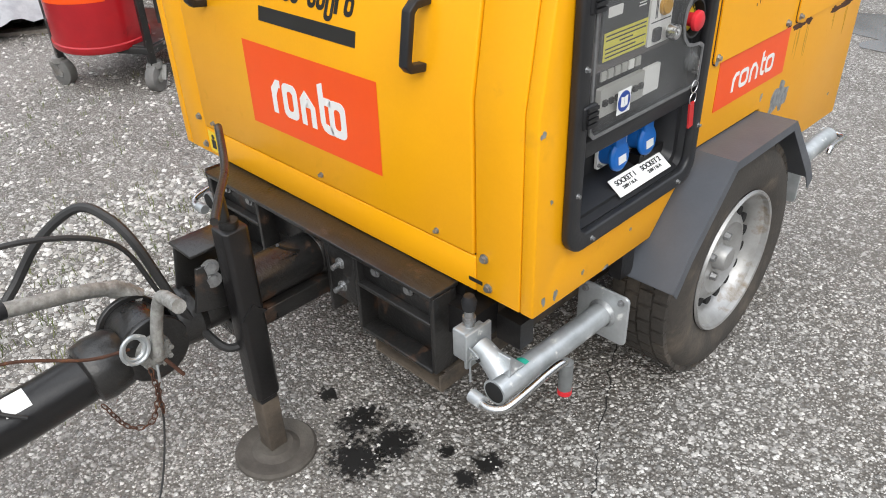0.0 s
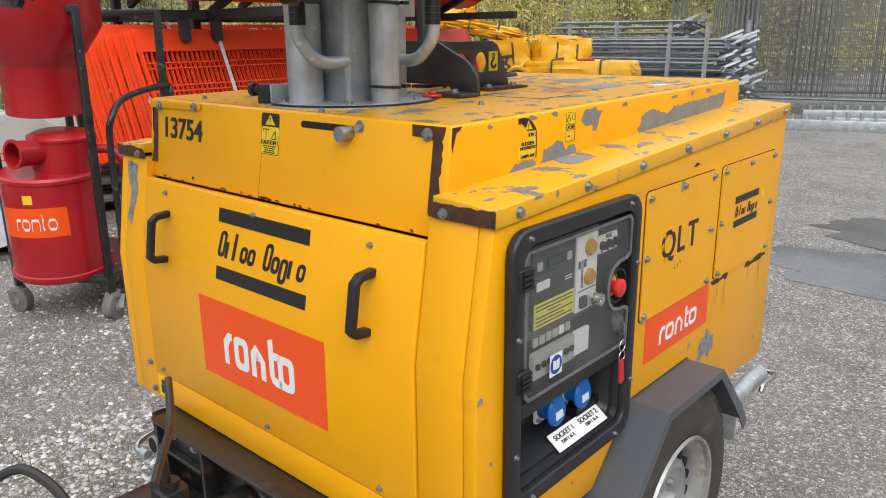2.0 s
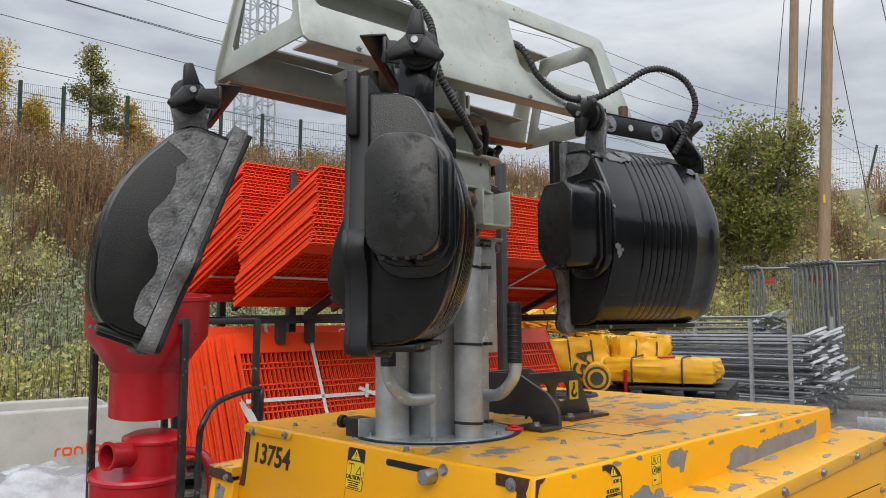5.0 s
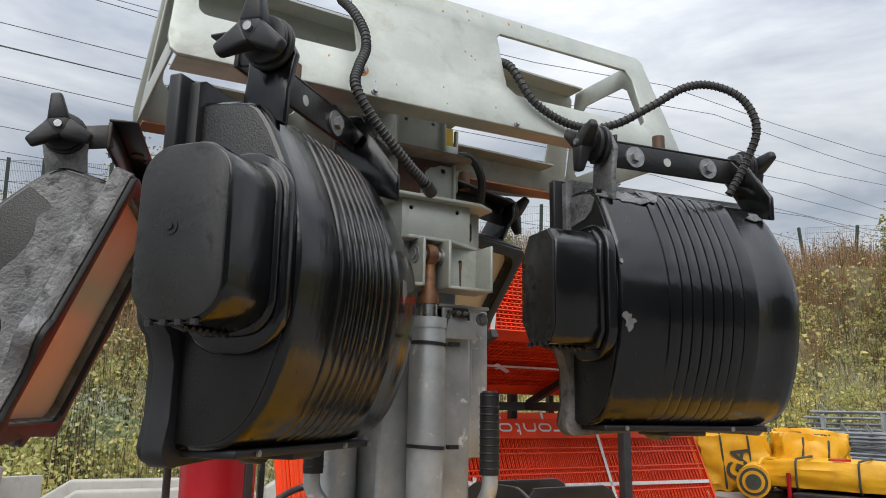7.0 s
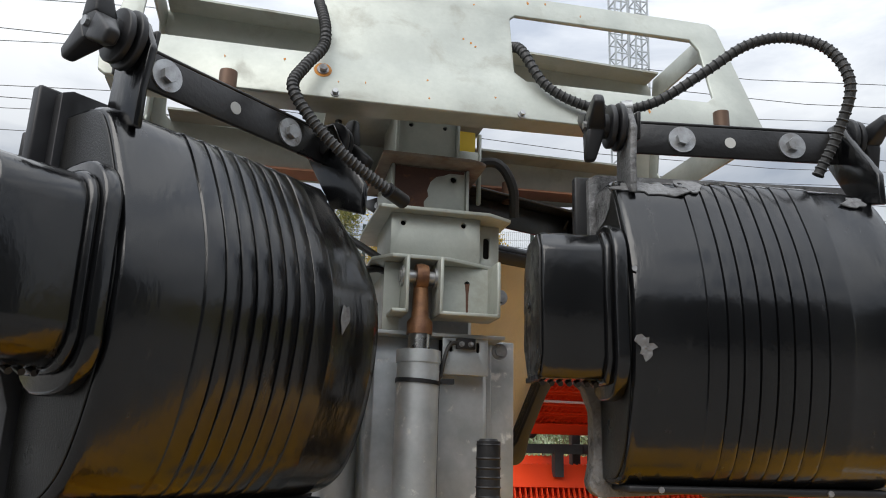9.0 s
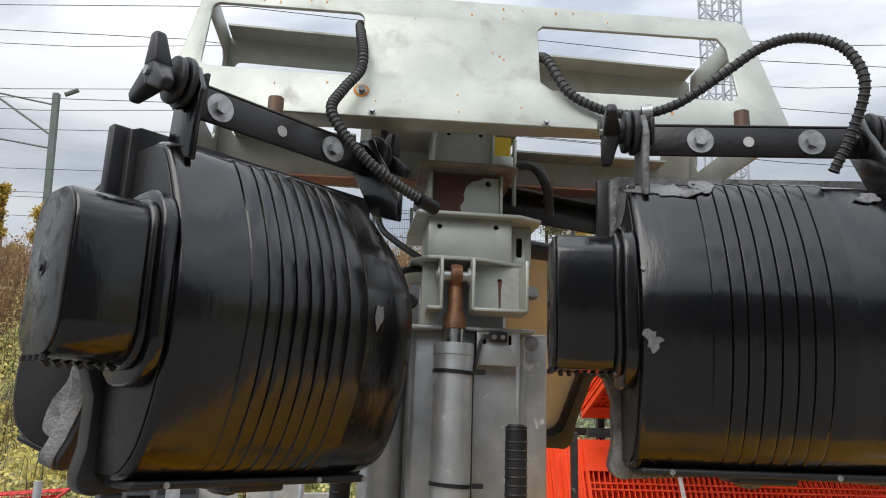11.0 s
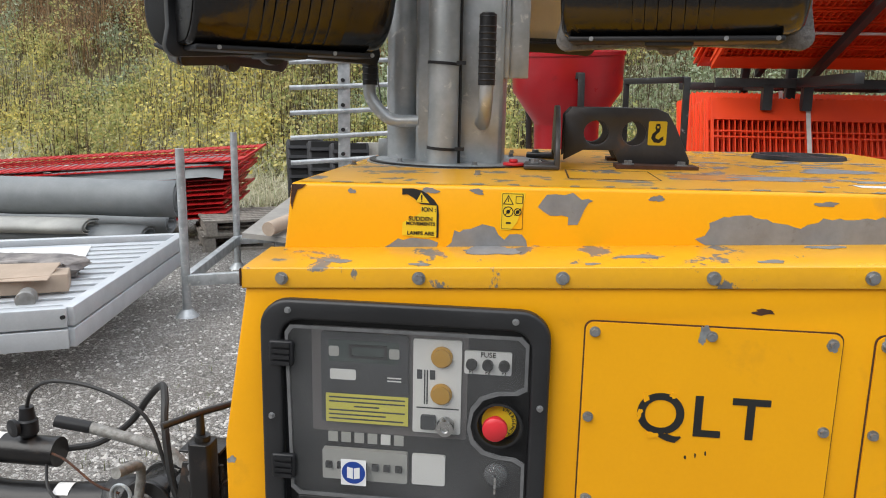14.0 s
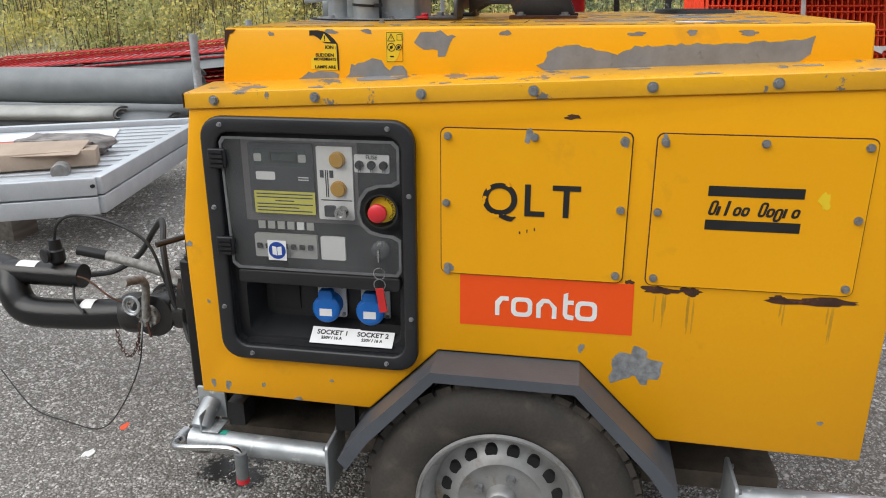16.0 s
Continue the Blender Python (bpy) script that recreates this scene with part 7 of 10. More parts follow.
rag = [(p.x, p.y) for p in smooth_path([(0.004, 0.02, 0), (0.03, 0.03, 0), (0.036, 0.075, 0), (0.026, 0.115, 0), (0.036, 0.15, 0), (0.064, 0.178, 0), (0.075, 0.21, 0), (0.062, 0.25, 0), (0.058, 0.285, 0), (0.066, 0.312, 0), (0.056, 0.335, 0), (0.078, 0.345, 0), (0.102, 0.352, 0)], 4)] + [(0.094, 0.364), (0.080, 0.382), (0.062, 0.394), (0.004, 0.400)]
floodlight((-0.195, -0.382, 1.500), (-0.965, 0.262), 21, False, [("cap", rag, 0.0012), ("shell", [(0.012, 0.20), (0.022, 0.20), (0.026, 0.26), (0.022, 0.32), (0.012, 0.33), (0.008, 0.27)], 0.0014)], 3, "black floodlight with badly scraped end", -1)
floodlight((-0.40, 0.21, 1.555), (-0.35, 0.937), 33, False, [], 4, "black floodlight with cream reflector facing the mast", -1)

# ribbed lamp cables
def corrugated(pts, r, parent):
    path = smooth_path(pts, 14)
    ob = part("corrugated_hose", G().tube(path, r * 0.86, 10), CABLE, parent)
    g = G()
    acc = 0.0
    for i in range(1, len(path)):
        acc += (path[i] - path[i - 1]).length
        if acc > 0.0062:
            acc = 0.0
            d = (path[i] - path[i - 1]).normalized()
            g.tube([path[i] - d * 0.002, path[i], path[i] + d * 0.002], [r * 0.86, r * 1.06, r * 0.86], 10, False)
    part("hose_ribs", g, CABLE, ob, kind="stuff")
corrugated([(-0.02, 0.405, 2.20), (0.022, 0.412, 2.17), (0.046, 0.44, 2.105), (0.060, 0.49, 2.072), (0.072, 0.545, 2.062), (0.098, 0.60, 2.072), (0.135, 0.66, 2.110), (0.165, 0.715, 2.148), (0.190, 0.765, 2.155), (0.222, 0.808, 2.125), (0.235, 0.826, 2.065), (0.210, 0.818, 2.0), (0.185, 0.800, 1.945)], 0.0085, lframe)
part("hose_clip", G().lathe([(0.0088, -0.008), (0.013, -0.008), (0.013, 0.008), (0.0088, 0.008)], (0.080, 0.560, 2.063), (0.3, 0.9, 0.1), 14), BOLT, lframe)
corrugated([(-0.05, 0.090, 2.25), (0.005, 0.094, 2.20), (0.040, 0.100, 2.15), (0.055, 0.098, 2.11), (0.085, 0.074, 2.06), (0.111, 0.060, 2.015), (0.118, 0.085, 1.97), (0.116, 0.12, 1.935), (0.100, 0.16, 1.91), (0.082, 0.198, 1.893)], 0.0085, lframe)
part("hose_end", G().tube([(0.082, 0.198, 1.893), (0.055, 0.225, 1.888)], 0.011, 12), BLACKPLASTIC, lframe)
cable([(-0.20, 0.143, 2.16), (-0.20, 0.146, 2.08), (-0.20, 0.149, 2.03), (-0.20, 0.142, 1.95), (-0.19, 0.150, 1.915), (-0.16, 0.175, 1.885), (-0.12, 0.205, 1.855), (-0.11, 0.225, 1.84)], 0.006, parent=tower)
cable([(-0.10, 0.150, 1.800), (-0.08, 0.178, 1.812), (-0.09, 0.210, 1.822), (-0.12, 0.230, 1.826)], 0.006, parent=tower)
cable([(-0.10, 0.150, 1.790), (-0.08, 0.178, 1.779), (-0.08, 0.203, 1.769), (-0.08, 0.208, 1.761), (-0.08, 0.194, 1.751), (-0.10, 0.155, 1.735)], 0.006, parent=tower)
cable([(-0.15, 0.36, 2.03), (-0.14, 0.42, 2.04), (-0.14, 0.45, 2.0), (-0.16, 0.46, 1.95)], 0.009, parent=tower)

# ---- ground ----
def rise(x, y):
    """Height of the yard over the trailer's ground plane."""
    return 0.022 * max(0.0, y - 2.5)


def ground_material():
    m, n, l, b = material("damp_gravelly_asphalt")
    tc = n.new("ShaderNodeTexCoord")
    v = tc.outputs["Object"]
    vo = n.new("ShaderNodeTexVoronoi")
    vo.inputs["Scale"].default_value = 112
    l.new(v, vo.inputs["Vector"])
    vo2 = n.new("ShaderNodeTexVoronoi")
    vo2.inputs["Scale"].default_value = 215
    l.new(v, vo2.inputs["Vector"])
    sep = n.new("ShaderNodeSeparateColor")
    l.new(vo.outputs["Color"], sep.inputs["Color"])
    sep2 = n.new("ShaderNodeSeparateColor")
    l.new(vo2.outputs["Color"], sep2.inputs["Color"])
    stones = mixc(n, l, ramp(n, l, sep.outputs["Red"], 0.25, 0.95), (0.15, 0.140, 0.128), (0.62, 0.60, 0.565))
    fine = mixc(n, l, ramp(n, l, sep2.outputs["Green"], 0.45, 0.98), (0.14, 0.131, 0.119), (0.62, 0.60, 0.565))
    # stones sit in a dark binder that shows between them
    joint = ramp(n, l, vo.outputs["Distance"], 0.36, 0.60)
    stones = mixc(n, l, joint, stones, (0.088, 0.079, 0.068))
    joint2 = ramp(n, l, vo2.outputs["Distance"], 0.38, 0.62)
    fine = mixc(n, l, joint2, fine, (0.090, 0.081, 0.070))
    col = mixc(n, l, ramp(n, l, sep2.outputs["Blue"], 0.44, 0.56), stones, fine)
    # larger pieces of gravel, some pale and some dark
    vo3 = n.new("ShaderNodeTexVoronoi")
    vo3.inputs["Scale"].default_value = 46
    l.new(v, vo3.inputs["Vector"])
    sep3 = n.new("ShaderNodeSeparateColor")
    l.new(vo3.outputs["Color"], sep3.inputs["Color"])
    keep = n.new("ShaderNodeMath")
    keep.operation = "MULTIPLY"
    l.new(ramp(n, l, sep3.outputs["Green"], 0.48, 0.56), keep.inputs[0])
    l.new(ramp(n, l, vo3.outputs["Distance"], 0.30, 0.46, (0.75, 0.75, 0.75, 1), (0, 0, 0, 1)), keep.inputs[1])
    col = mixc(n, l, keep.outputs[0], col, mixc(n, l, sep3.outputs["Red"], (0.05, 0.046, 0.04), (0.62, 0.60, 0.57)))
    big = noise_node(n, l, v, 0.7, 6, 0.6)
    col = mixc(n, l, ramp(n, l, big, 0.42, 0.62, (0, 0, 0, 1), (0.22, 0.22, 0.22, 1)), col, (0.30, 0.282, 0.26))
    mid = noise_node(n, l, v, 2.2, 9, 0.68)
    col = mixc(n, l, ramp(n, l, mid, 0.5, 0.72, (0, 0, 0, 1), (0.5, 0.5, 0.5, 1)), col, (0.085, 0.073, 0.06))
    l.new(col, b.inputs["Base Color"])
    rg = n.new("ShaderNodeMapRange")
    rg.inputs["To Min"].default_value, rg.inputs["To Max"].default_value = 0.5, 0.9
    l.new(mid, rg.inputs["Value"])
    l.new(rg.outputs["Result"], b.inputs["Roughness"])
    bp = n.new("ShaderNodeBump")
    bp.inputs["Strength"].default_value, bp.inputs["Distance"].default_value = 0.9, 0.007
    inv = n.new("ShaderNodeMath")
    inv.operation = "SUBTRACT"
    inv.inputs[0].default_value = 1.0
    l.new(vo.outputs["Distance"], inv.inputs[1])
    l.new(inv.outputs[0], bp.inputs["Height"])
    l.new(bp.outputs["Normal"], b.inputs["Normal"])
    return m


GROUND = ground_material()
xs = [-400, -60, -20, -12, -8, -6, -4, -2, 0, 2, 4, 8, 14, 30, 400]
ys = [-400, -60, -20, -10, -6, -3, -1, 1, 2.5, 4, 6, 8, 11, 14, 18, 24, 60, 400]
g = G()
g.add([(x, y, rise(x, min(y, 30))) for y in ys for x in xs], [(j * len(xs) + i, j * len(xs) + i + 1, (j + 1) * len(xs) + i + 1, (j + 1) * len(xs) + i) for j in range(len(ys) - 1) for i in range(len(xs) - 1)])
solo("ground", g, GROUND, "grey damp gravelly asphalt yard", "ground", "structure")
TAR = surface("tar_crack", (0.015, 0.015, 0.014), (0.03, 0.028, 0.026), 0.8, big=20, bump=0.4)
WATER = surface("puddle_water", (0.10, 0.098, 0.095), (0.14, 0.137, 0.13), 0.06, big=4, fine=30, bump=0.03, dist=0.001, spec=1.0)
def stain_material():
    """Wet oil that thins out raggedly towards its edge."""
    m, n, l, b = material("wet_oil_stain")
    b.inputs["Base Color"].default_value = (0.016, 0.0155, 0.015, 1)
    b.inputs["Roughness"].default_value = 0.32
    tc = n.new("ShaderNodeTexCoord")
    far = n.new("ShaderNodeVectorMath")
    far.operation = "DISTANCE"
    l.new(tc.outputs["Generated"], far.inputs[0])
    far.inputs[1].default_value = (0.5, 0.5, 0.5)
    ns = noise_node(n, l, tc.outputs["Object"], 70, 6, 0.7)
    sm = n.new("ShaderNodeMath")
    sm.operation = "MULTIPLY_ADD"
    l.new(far.outputs["Value"], sm.inputs[0])
    sm.inputs[1].default_value = -0.75
    l.new(ns, sm.inputs[2])
    tr = n.new("ShaderNodeBsdfTransparent")
    mx = n.new("ShaderNodeMixShader")
    l.new(ramp(n, l, sm.outputs[0], 0.20, 0.33, (0, 0, 0, 1), (0.93, 0.93, 0.93, 1)), mx.inputs["Fac"])
    l.new(tr.outputs[0], mx.inputs[1])
    l.new(b.outputs[0], mx.inputs[2])
    l.new(mx.outputs[0], n["Material Output"].inputs["Surface"])
    return m
WETDARK = stain_material()
for k, (x, y, w, h) in enumerate(((0.011, -0.098, 0.13, 0.16), (0.126, -0.096, 0.15, 0.17), (0.10, -0.19, 0.18, 0.16), (0.331, 0.006, 0.10, 0.09), (-0.115, -0.101, 0.08, 0.07), (0.324, -0.061, 0.09, 0.07), (0.235, -0.03, 0.06, 0.05))):
    g = G().add([(x + 0.5 * w * math.cos(2 * math.pi * q / 28), y + 0.5 * h * math.sin(2 * math.pi * q / 28), 0.0012 + 0.0003 * k) for q in range(28)], [tuple(range(28))])
    solo("oil_stain", g, WETDARK, "dark wet oil stain on the asphalt", "stain", group="stains under the trailer")
g = G()
rnd = random.Random(2)
way = smooth_path([(0.24, 0.70, 0), (0.307, 0.555, 0), (0.382, 0.411, 0), (0.472, 0.234, 0), (0.551, 0.098, 0), (0.66, -0.10, 0), (0.80, -0.32, 0)], 9)
pts = [(p.x + rnd.gauss(0, 0.004), p.y + rnd.gauss(0, 0.003)) for p in way]
wid = [rnd.uniform(0.0004, 0.0032) for _ in pts]
for i in range(len(pts) - 1):
    g.prism([(pts[i][0] - wid[i], pts[i][1]), (pts[i][0] + wid[i], pts[i][1]), (pts[i + 1][0] + wid[i + 1], pts[i + 1][1]), (pts[i + 1][0] - wid[i + 1], pts[i + 1][1])], ON_TOP(0.0), 0.0002, 0.0008)
solo("asphalt_crack", g, TAR, "dark crack running across the asphalt", "crack")
for k, (x, y, w, h) in enumerate(((0.6, 3.9, 1.7, 1.1), (1.4, 4.7, 1.8, 1.2), (0.3, 4.9, 1.3, 0.8), (2.2, 5.4, 2.0, 1.0), (1.5, 3.6, 1.2, 0.5))):
    g = G().prism(blob(x, y, w * 1.1, h * 0.8, 400 + k, 60, 0.32), lambda u, v, w_: (u, v, rise(u, v) + w_), 0.002 + 0.0005 * k, 0.003 + 0.0005 * k)
    solo("puddle", g, WATER, "shallow puddle reflecting the grey sky", "puddle", group="puddles on the yard")
GRASS = surface("short_grass", (0.07, 0.10, 0.02), (0.16, 0.17, 0.05), 0.8, big=5, bump=0.1, vary=0.3)
rnd = random.Random(17)
def blades(g, x, y, z, n, h, spread, wid=0.006):
    for _ in range(n):
        a, r = rnd.uniform(0, 6.28), spread * math.sqrt(rnd.random())
        px, py = x + r * math.cos(a), y + r * math.sin(a)
        b = rnd.uniform(0, 6.28)
        hh, lean = h * rnd.uniform(0.5, 1.1), rnd.uniform(0.1, 0.8) * h
        dx, dy = math.cos(b), math.sin(b)
        sx, sy = -dy * wid / 2, dx * wid / 2
        g.add([(px - sx, py - sy, z), (px + sx, py + sy, z), (px + sx * 0.8 + dx * lean * 0.4, py + sy * 0.8 + dy * lean * 0.4, z + hh * 0.7), (px - sx * 0.8 + dx * lean * 0.4, py - sy * 0.8 + dy * lean * 0.4, z + hh * 0.7), (px + dx * lean, py + dy * lean, z + hh)], [(0, 1, 2, 3), (3, 2, 4)])
g = G()
for _ in range(420):
    cx, cy, s = rnd.choice(((-1.05, -0.35, 0.20), (-1.35, 0.0, 0.15), (-2.0, 0.6, 0.5), (-1.7, -0.5, 0.4), (-3.4, -0.4, 0.5), (-0.95, -0.75, 0.2), (-2.6, 0.1, 0.4)))
    blades(g, rnd.gauss(cx, s), rnd.gauss(cy, s), 0, 3, 0.03, 0.02, 0.003)
solo("yard_grass", g, GRASS, "sparse short grass growing through the gravel", "grass", "stuff", flat=True)
g = G()
for _ in range(36000):
    x, y = rnd.uniform(-4.6, 2.4), rnd.uniform(-2.6, 3.0)
    if rnd.random() < 0.5:
        x, y = rnd.uniform(-1.6, 1.6), rnd.uniform(-1.2, 1.4)
    s = rnd.uniform(0.0025, 0.0065) if x > -0.7 else rnd.uniform(0.004, 0.014)
    q = [(x + s * math.cos(a + rnd.uniform(-0.3, 0.3)) * rnd.uniform(0.7, 1.2), y + s * math.sin(a) * rnd.uniform(0.7, 1.2), 0.0) for a in (0, 1.26, 2.5, 3.77, 5.03)]
    g.add(q + [(x + rnd.uniform(-0.3, 0.3) * s, y + rnd.uniform(-0.3, 0.3) * s, s * rnd.uniform(0.5, 0.9))], [(0, 1, 5), (1, 2, 5), (2, 3, 5), (3, 4, 5), (4, 0, 5)])
def island(name, cols, rough=0.8):
    """A colour for each loose piece of one mesh."""
    m, n, l, b = material(name)
    ge = n.new("ShaderNodeNewGeometry")
    r = n.new("ShaderNodeValToRGB")
    r.color_ramp.interpolation = "LINEAR"
    el = r.color_ramp.elements
    el[0].color, el[1].color = (*cols[0], 1), (*cols[-1], 1)
    for i, c in enumerate(cols[1:-1]):
        e = el.new((i + 1) / (len(cols) - 1))
        e.color = (*c, 1)
    l.new(ge.outputs["Random Per Island"], r.inputs["Fac"])
    l.new(r.outputs["Color"], b.inputs["Base Color"])
    b.inputs["Roughness"].default_value = rough
    return m
solo("loose_gravel", g, island("loose_gravel", [(0.09, 0.085, 0.08), (0.2, 0.195, 0.185), (0.40, 0.39, 0.37), (0.28, 0.265, 0.24), (0.62, 0.605, 0.58), (0.50, 0.48, 0.45)]), "loose grey gravel scattered on the yard", "gravel", "stuff", flat=True)
solo("paper_scrap", G().prism(blob(0.10, -0.62, 0.045, 0.03, 5, 14), ON_TOP(0.0), 0.001, 0.004), WHITE, "small white scrap lying on the asphalt", "litter")
solo("paint_mark", G().prism(blob(-0.06, -0.60, 0.05, 0.02, 6, 14), ON_TOP(0.0), 0.0004, 0.0012), ORANGE, "small orange paint mark on the asphalt", "paint mark")

# ---- red dust collector on a black trolley ----
REDPAINT = surface("red_paint", (0.42, 0.008, 0.014), (0.33, 0.006, 0.012), 0.32, big=5, fine=120, bump=0.04, dirt=(0.10, 0.012, 0.012), dirt_at=(0.62, 0.8), dirt_scale=8, coat=0.15)
TROLLEY = surface("scuffed_black_tube", (0.012, 0.012, 0.012), (0.025, 0.024, 0.023), 0.4, big=10, fine=120, bump=0.1, dirt=(0.22, 0.21, 0.20), dirt_at=(0.6, 0.68), dirt_scale=22)
CASTOR = surface("castor_steel", (0.35, 0.35, 0.34), (0.24, 0.235, 0.22), 0.45, metal=0.5, big=20, dirt=(0.2, 0.14, 0.09))
CGREY = surface("grey_castor_rubber", (0.12, 0.12, 0.115), (0.17, 0.165, 0.16), 0.7, big=20)
WOOD = surface("weathered_timber", (0.30, 0.22, 0.14), (0.20, 0.14, 0.09), 0.75, big=5, fine=60, bump=0.25, stretch=(1, 8, 8), vary=0.35)
OLDWOOD = surface("grey_timber", (0.33, 0.30, 0.26), (0.21, 0.19, 0.165), 0.8, big=5, fine=60, bump=0.25, stretch=(1, 8, 8), vary=0.35)
A, B, C = Vector((-2.58, 0.72, 0)), Vector((-3.07, 0.45, 0)), Vector((-2.94, 1.31, 0))
D = B + C - A
cart = in_yard(thing("trolley", tuple((A + D) / 2), "black scuffed tube trolley on castors", "trolley"))
Z = Vector((0.0818, -0.0288, 0.9962))
part("platform", G().add([tuple(p + Z * h) for h in (0.20, 0.235) for p in (A, B, D, C)], [(3, 2, 1, 0), (4, 5, 6, 7), (0, 1, 5, 4), (1, 2, 6, 5), (2, 3, 7, 6), (3, 0, 4, 7)]), TROLLEY, cart, bevel=0.004)
part("timber", G().add([tuple(p + Z * h) for h in (0.155, 0.198) for p in (A.lerp(D, 0.2), B.lerp(C, 0.2), B.lerp(C, 0.3), A.lerp(D, 0.32))], [(3, 2, 1, 0), (4, 5, 6, 7), (0, 1, 5, 4), (1, 2, 6, 5), (2, 3, 7, 6), (3, 0, 4, 7)]), WOOD, cart)
for p in (A, B, C, D):
    part("post", G().bar(p + Z * 0.14, p + Z * 1.56, 0.034, 0.034), TROLLEY, cart, bevel=0.003)
for p, q, z in ((A, B, 1.545), (A, C, 0.21), (B, D, 0.21), (C, D, 1.545), (A, B, 0.21), (C, D, 0.21)):
    part("rail", G().bar(p + Z * z, q + Z * z, 0.034, 0.034), TROLLEY, cart, bevel=0.003)
for k, p in enumerate((A, B, C, D)):
    ax = Vector((math.cos(k * 1.3 + 0.6), math.sin(k * 1.3 + 0.6), 0))
    cs = part("castor", G().tube([p + Z * 0.068 - ax * 0.024, p + Z * 0.068 + ax * 0.024], 0.068, 24), CGREY, cart, bevel=0.004)
    sd = Vector((-ax.y, ax.x, 0)) * 0.03
    part("fork", G().bar(p + sd + Z * 0.13 - ax * 0.03, p - sd * 0 + Z * 0.06 - ax * 0.03, 0.05, 0.006, sd).bar(p + sd + Z * 0.13 + ax * 0.03, p + Z * 0.06 + ax * 0.03, 0.05, 0.006, sd).tube([p + sd * 0.5 + Z * 0.12, p + sd * 0.5 + Z * 0.15], 0.035, 16), CASTOR, cs)
    part("hub", G().tube([p + Z * 0.065 - ax * 0.03, p + Z * 0.065 + ax * 0.03], 0.02, 14), CASTOR, cs)
O = Vector((-2.90, 0.63, 0))
col = in_yard(thing("dust_collector", tuple(O + Z * 0.236), "red steel drum dust collector with funnel standing on a trolley", "dust collector"))
part("drum", G().lathe([(0.0, 0.236), (0.232, 0.236), (0.239, 0.245), (0.239, 0.27), (0.232, 0.275), (0.232, 0.745), (0.239, 0.752), (0.239, 0.768), (0.228, 0.780), (0.12, 0.795), (0.0, 0.80)], O, Z, 56), REDPAINT, col, bevel=0.0)
TO = O + Z * 0.0 + Vector((0.05, 0.06, 0))
part("turret", G().lathe([(0.15, 0.775), (0.15, 0.935), (0.157, 0.94), (0.157, 0.952), (0.12, 0.97), (0.0, 0.975)], TO, Z, 36), REDPAINT, col)
sd = Vector((0.25, -0.97, 0.06)).normalized()
PO = TO + Z * 0.872
sp = part("inlet_pipe", G().lathe([(0.062, 0.08), (0.062, 0.25), (0.070, 0.255), (0.070, 0.268), (0.055, 0.268), (0.055, 0.12)], PO, sd, 28), REDPAINT, col)
part("pipe_bore", G().tube([PO + sd * 0.13, PO + sd * 0.2], 0.0555, 24), DARKHOLE, sp)
part("funnel", G().lathe([(0.165, 1.06), (0.18, 1.065), (0.18, 1.29), (0.185, 1.305), (0.30, 1.475), (0.305, 1.66), (0.313, 1.668), (0.313, 1.685), (0.298, 1.685), (0.293, 1.49), (0.165, 1.31)], O + Vector((0.0, 0.03, 0)), Z, 52), REDPAINT, col)
part("stand_post", G().bar(O + Z * 0.75 + Vector((-0.12, 0.18, 0)), O + Z * 1.3 + Vector((-0.12, 0.18, 0)), 0.03, 0.03), TROLLEY, col)
part("suction_pipe", G().tube(smooth_path([TO + Z * 0.88 + Vector((0.12, 0.08, 0)), TO + Z * 0.88 + Vector((0.22, 0.14, 0)), TO + Z * 0.80 + Vector((0.28, 0.18, 0)), TO + Z * 0.6 + Vector((0.29, 0.19, 0))], 5), 0.025, 12), REDPAINT, col)
out = (Vector((1.16, -0.89, 0)) - O).normalized()
sid = Vector((-out.y, out.x, 0))
def drum_band(z0, z1, a0, a1, r, n=14):
    g = G()
    vs = []
    for k in range(n + 1):
        a = a0 + (a1 - a0) * k / n
        d = out * math.cos(a) + sid * math.sin(a)
        vs += [tuple(O + d * r + Z * z0), tuple(O + d * r + Z * z1)]
    return g.add(vs, [(2 * i, 2 * i + 2, 2 * i + 3, 2 * i + 1) for i in range(n)])
dec = part("orange_decal", drum_band(0.47, 0.62, -1.25, 0.22, 0.2338), ORANGE, col)
def ON_DRUM(u, v, w):
    d = out * math.cos(u) + sid * math.sin(u)
    return tuple(O + d * (0.2336 + w) + Z * v)
wordmark(ON_DRUM, -0.85, 0.0, 0.505, 0.59, WHITE, dec)
part("yellow_plate", drum_band(0.64, 0.685, -0.62, -0.42, 0.2338, 6), SIGNYELLOW, col)
handle = part("push_handle", G().tube(smooth_path([A + Z * 0.35 + sid * 0.08 + out * 0.02, A + Z * 0.9 + sid * 0.08 + out * 0.02, A + Z * 1.05 + sid * 0.10 + out * 0.04, A.lerp(C, 0.45) + Z * 1.13 + out * 0.10, C + Z * 1.16 + out * 0.1, C + Z * 1.10 + out * 0.1 + sid * 0.02, C + Z * 0.8 + out * 0.08 + sid * 0.02], 6), 0.016, 12), TROLLEY, cart)
part("paper_tag", G().prism(blob(0, 0, 0.05, 0.16, 9, 16, 0.3), lambda u, v, w: tuple(C + Z * (1.02 + v) + sid * (u - 0.05 - 0.5 * v) + out * (0.14 + w)), 0, 0.002), WHITE, cart)

Z = Vector((0, 0, 1))

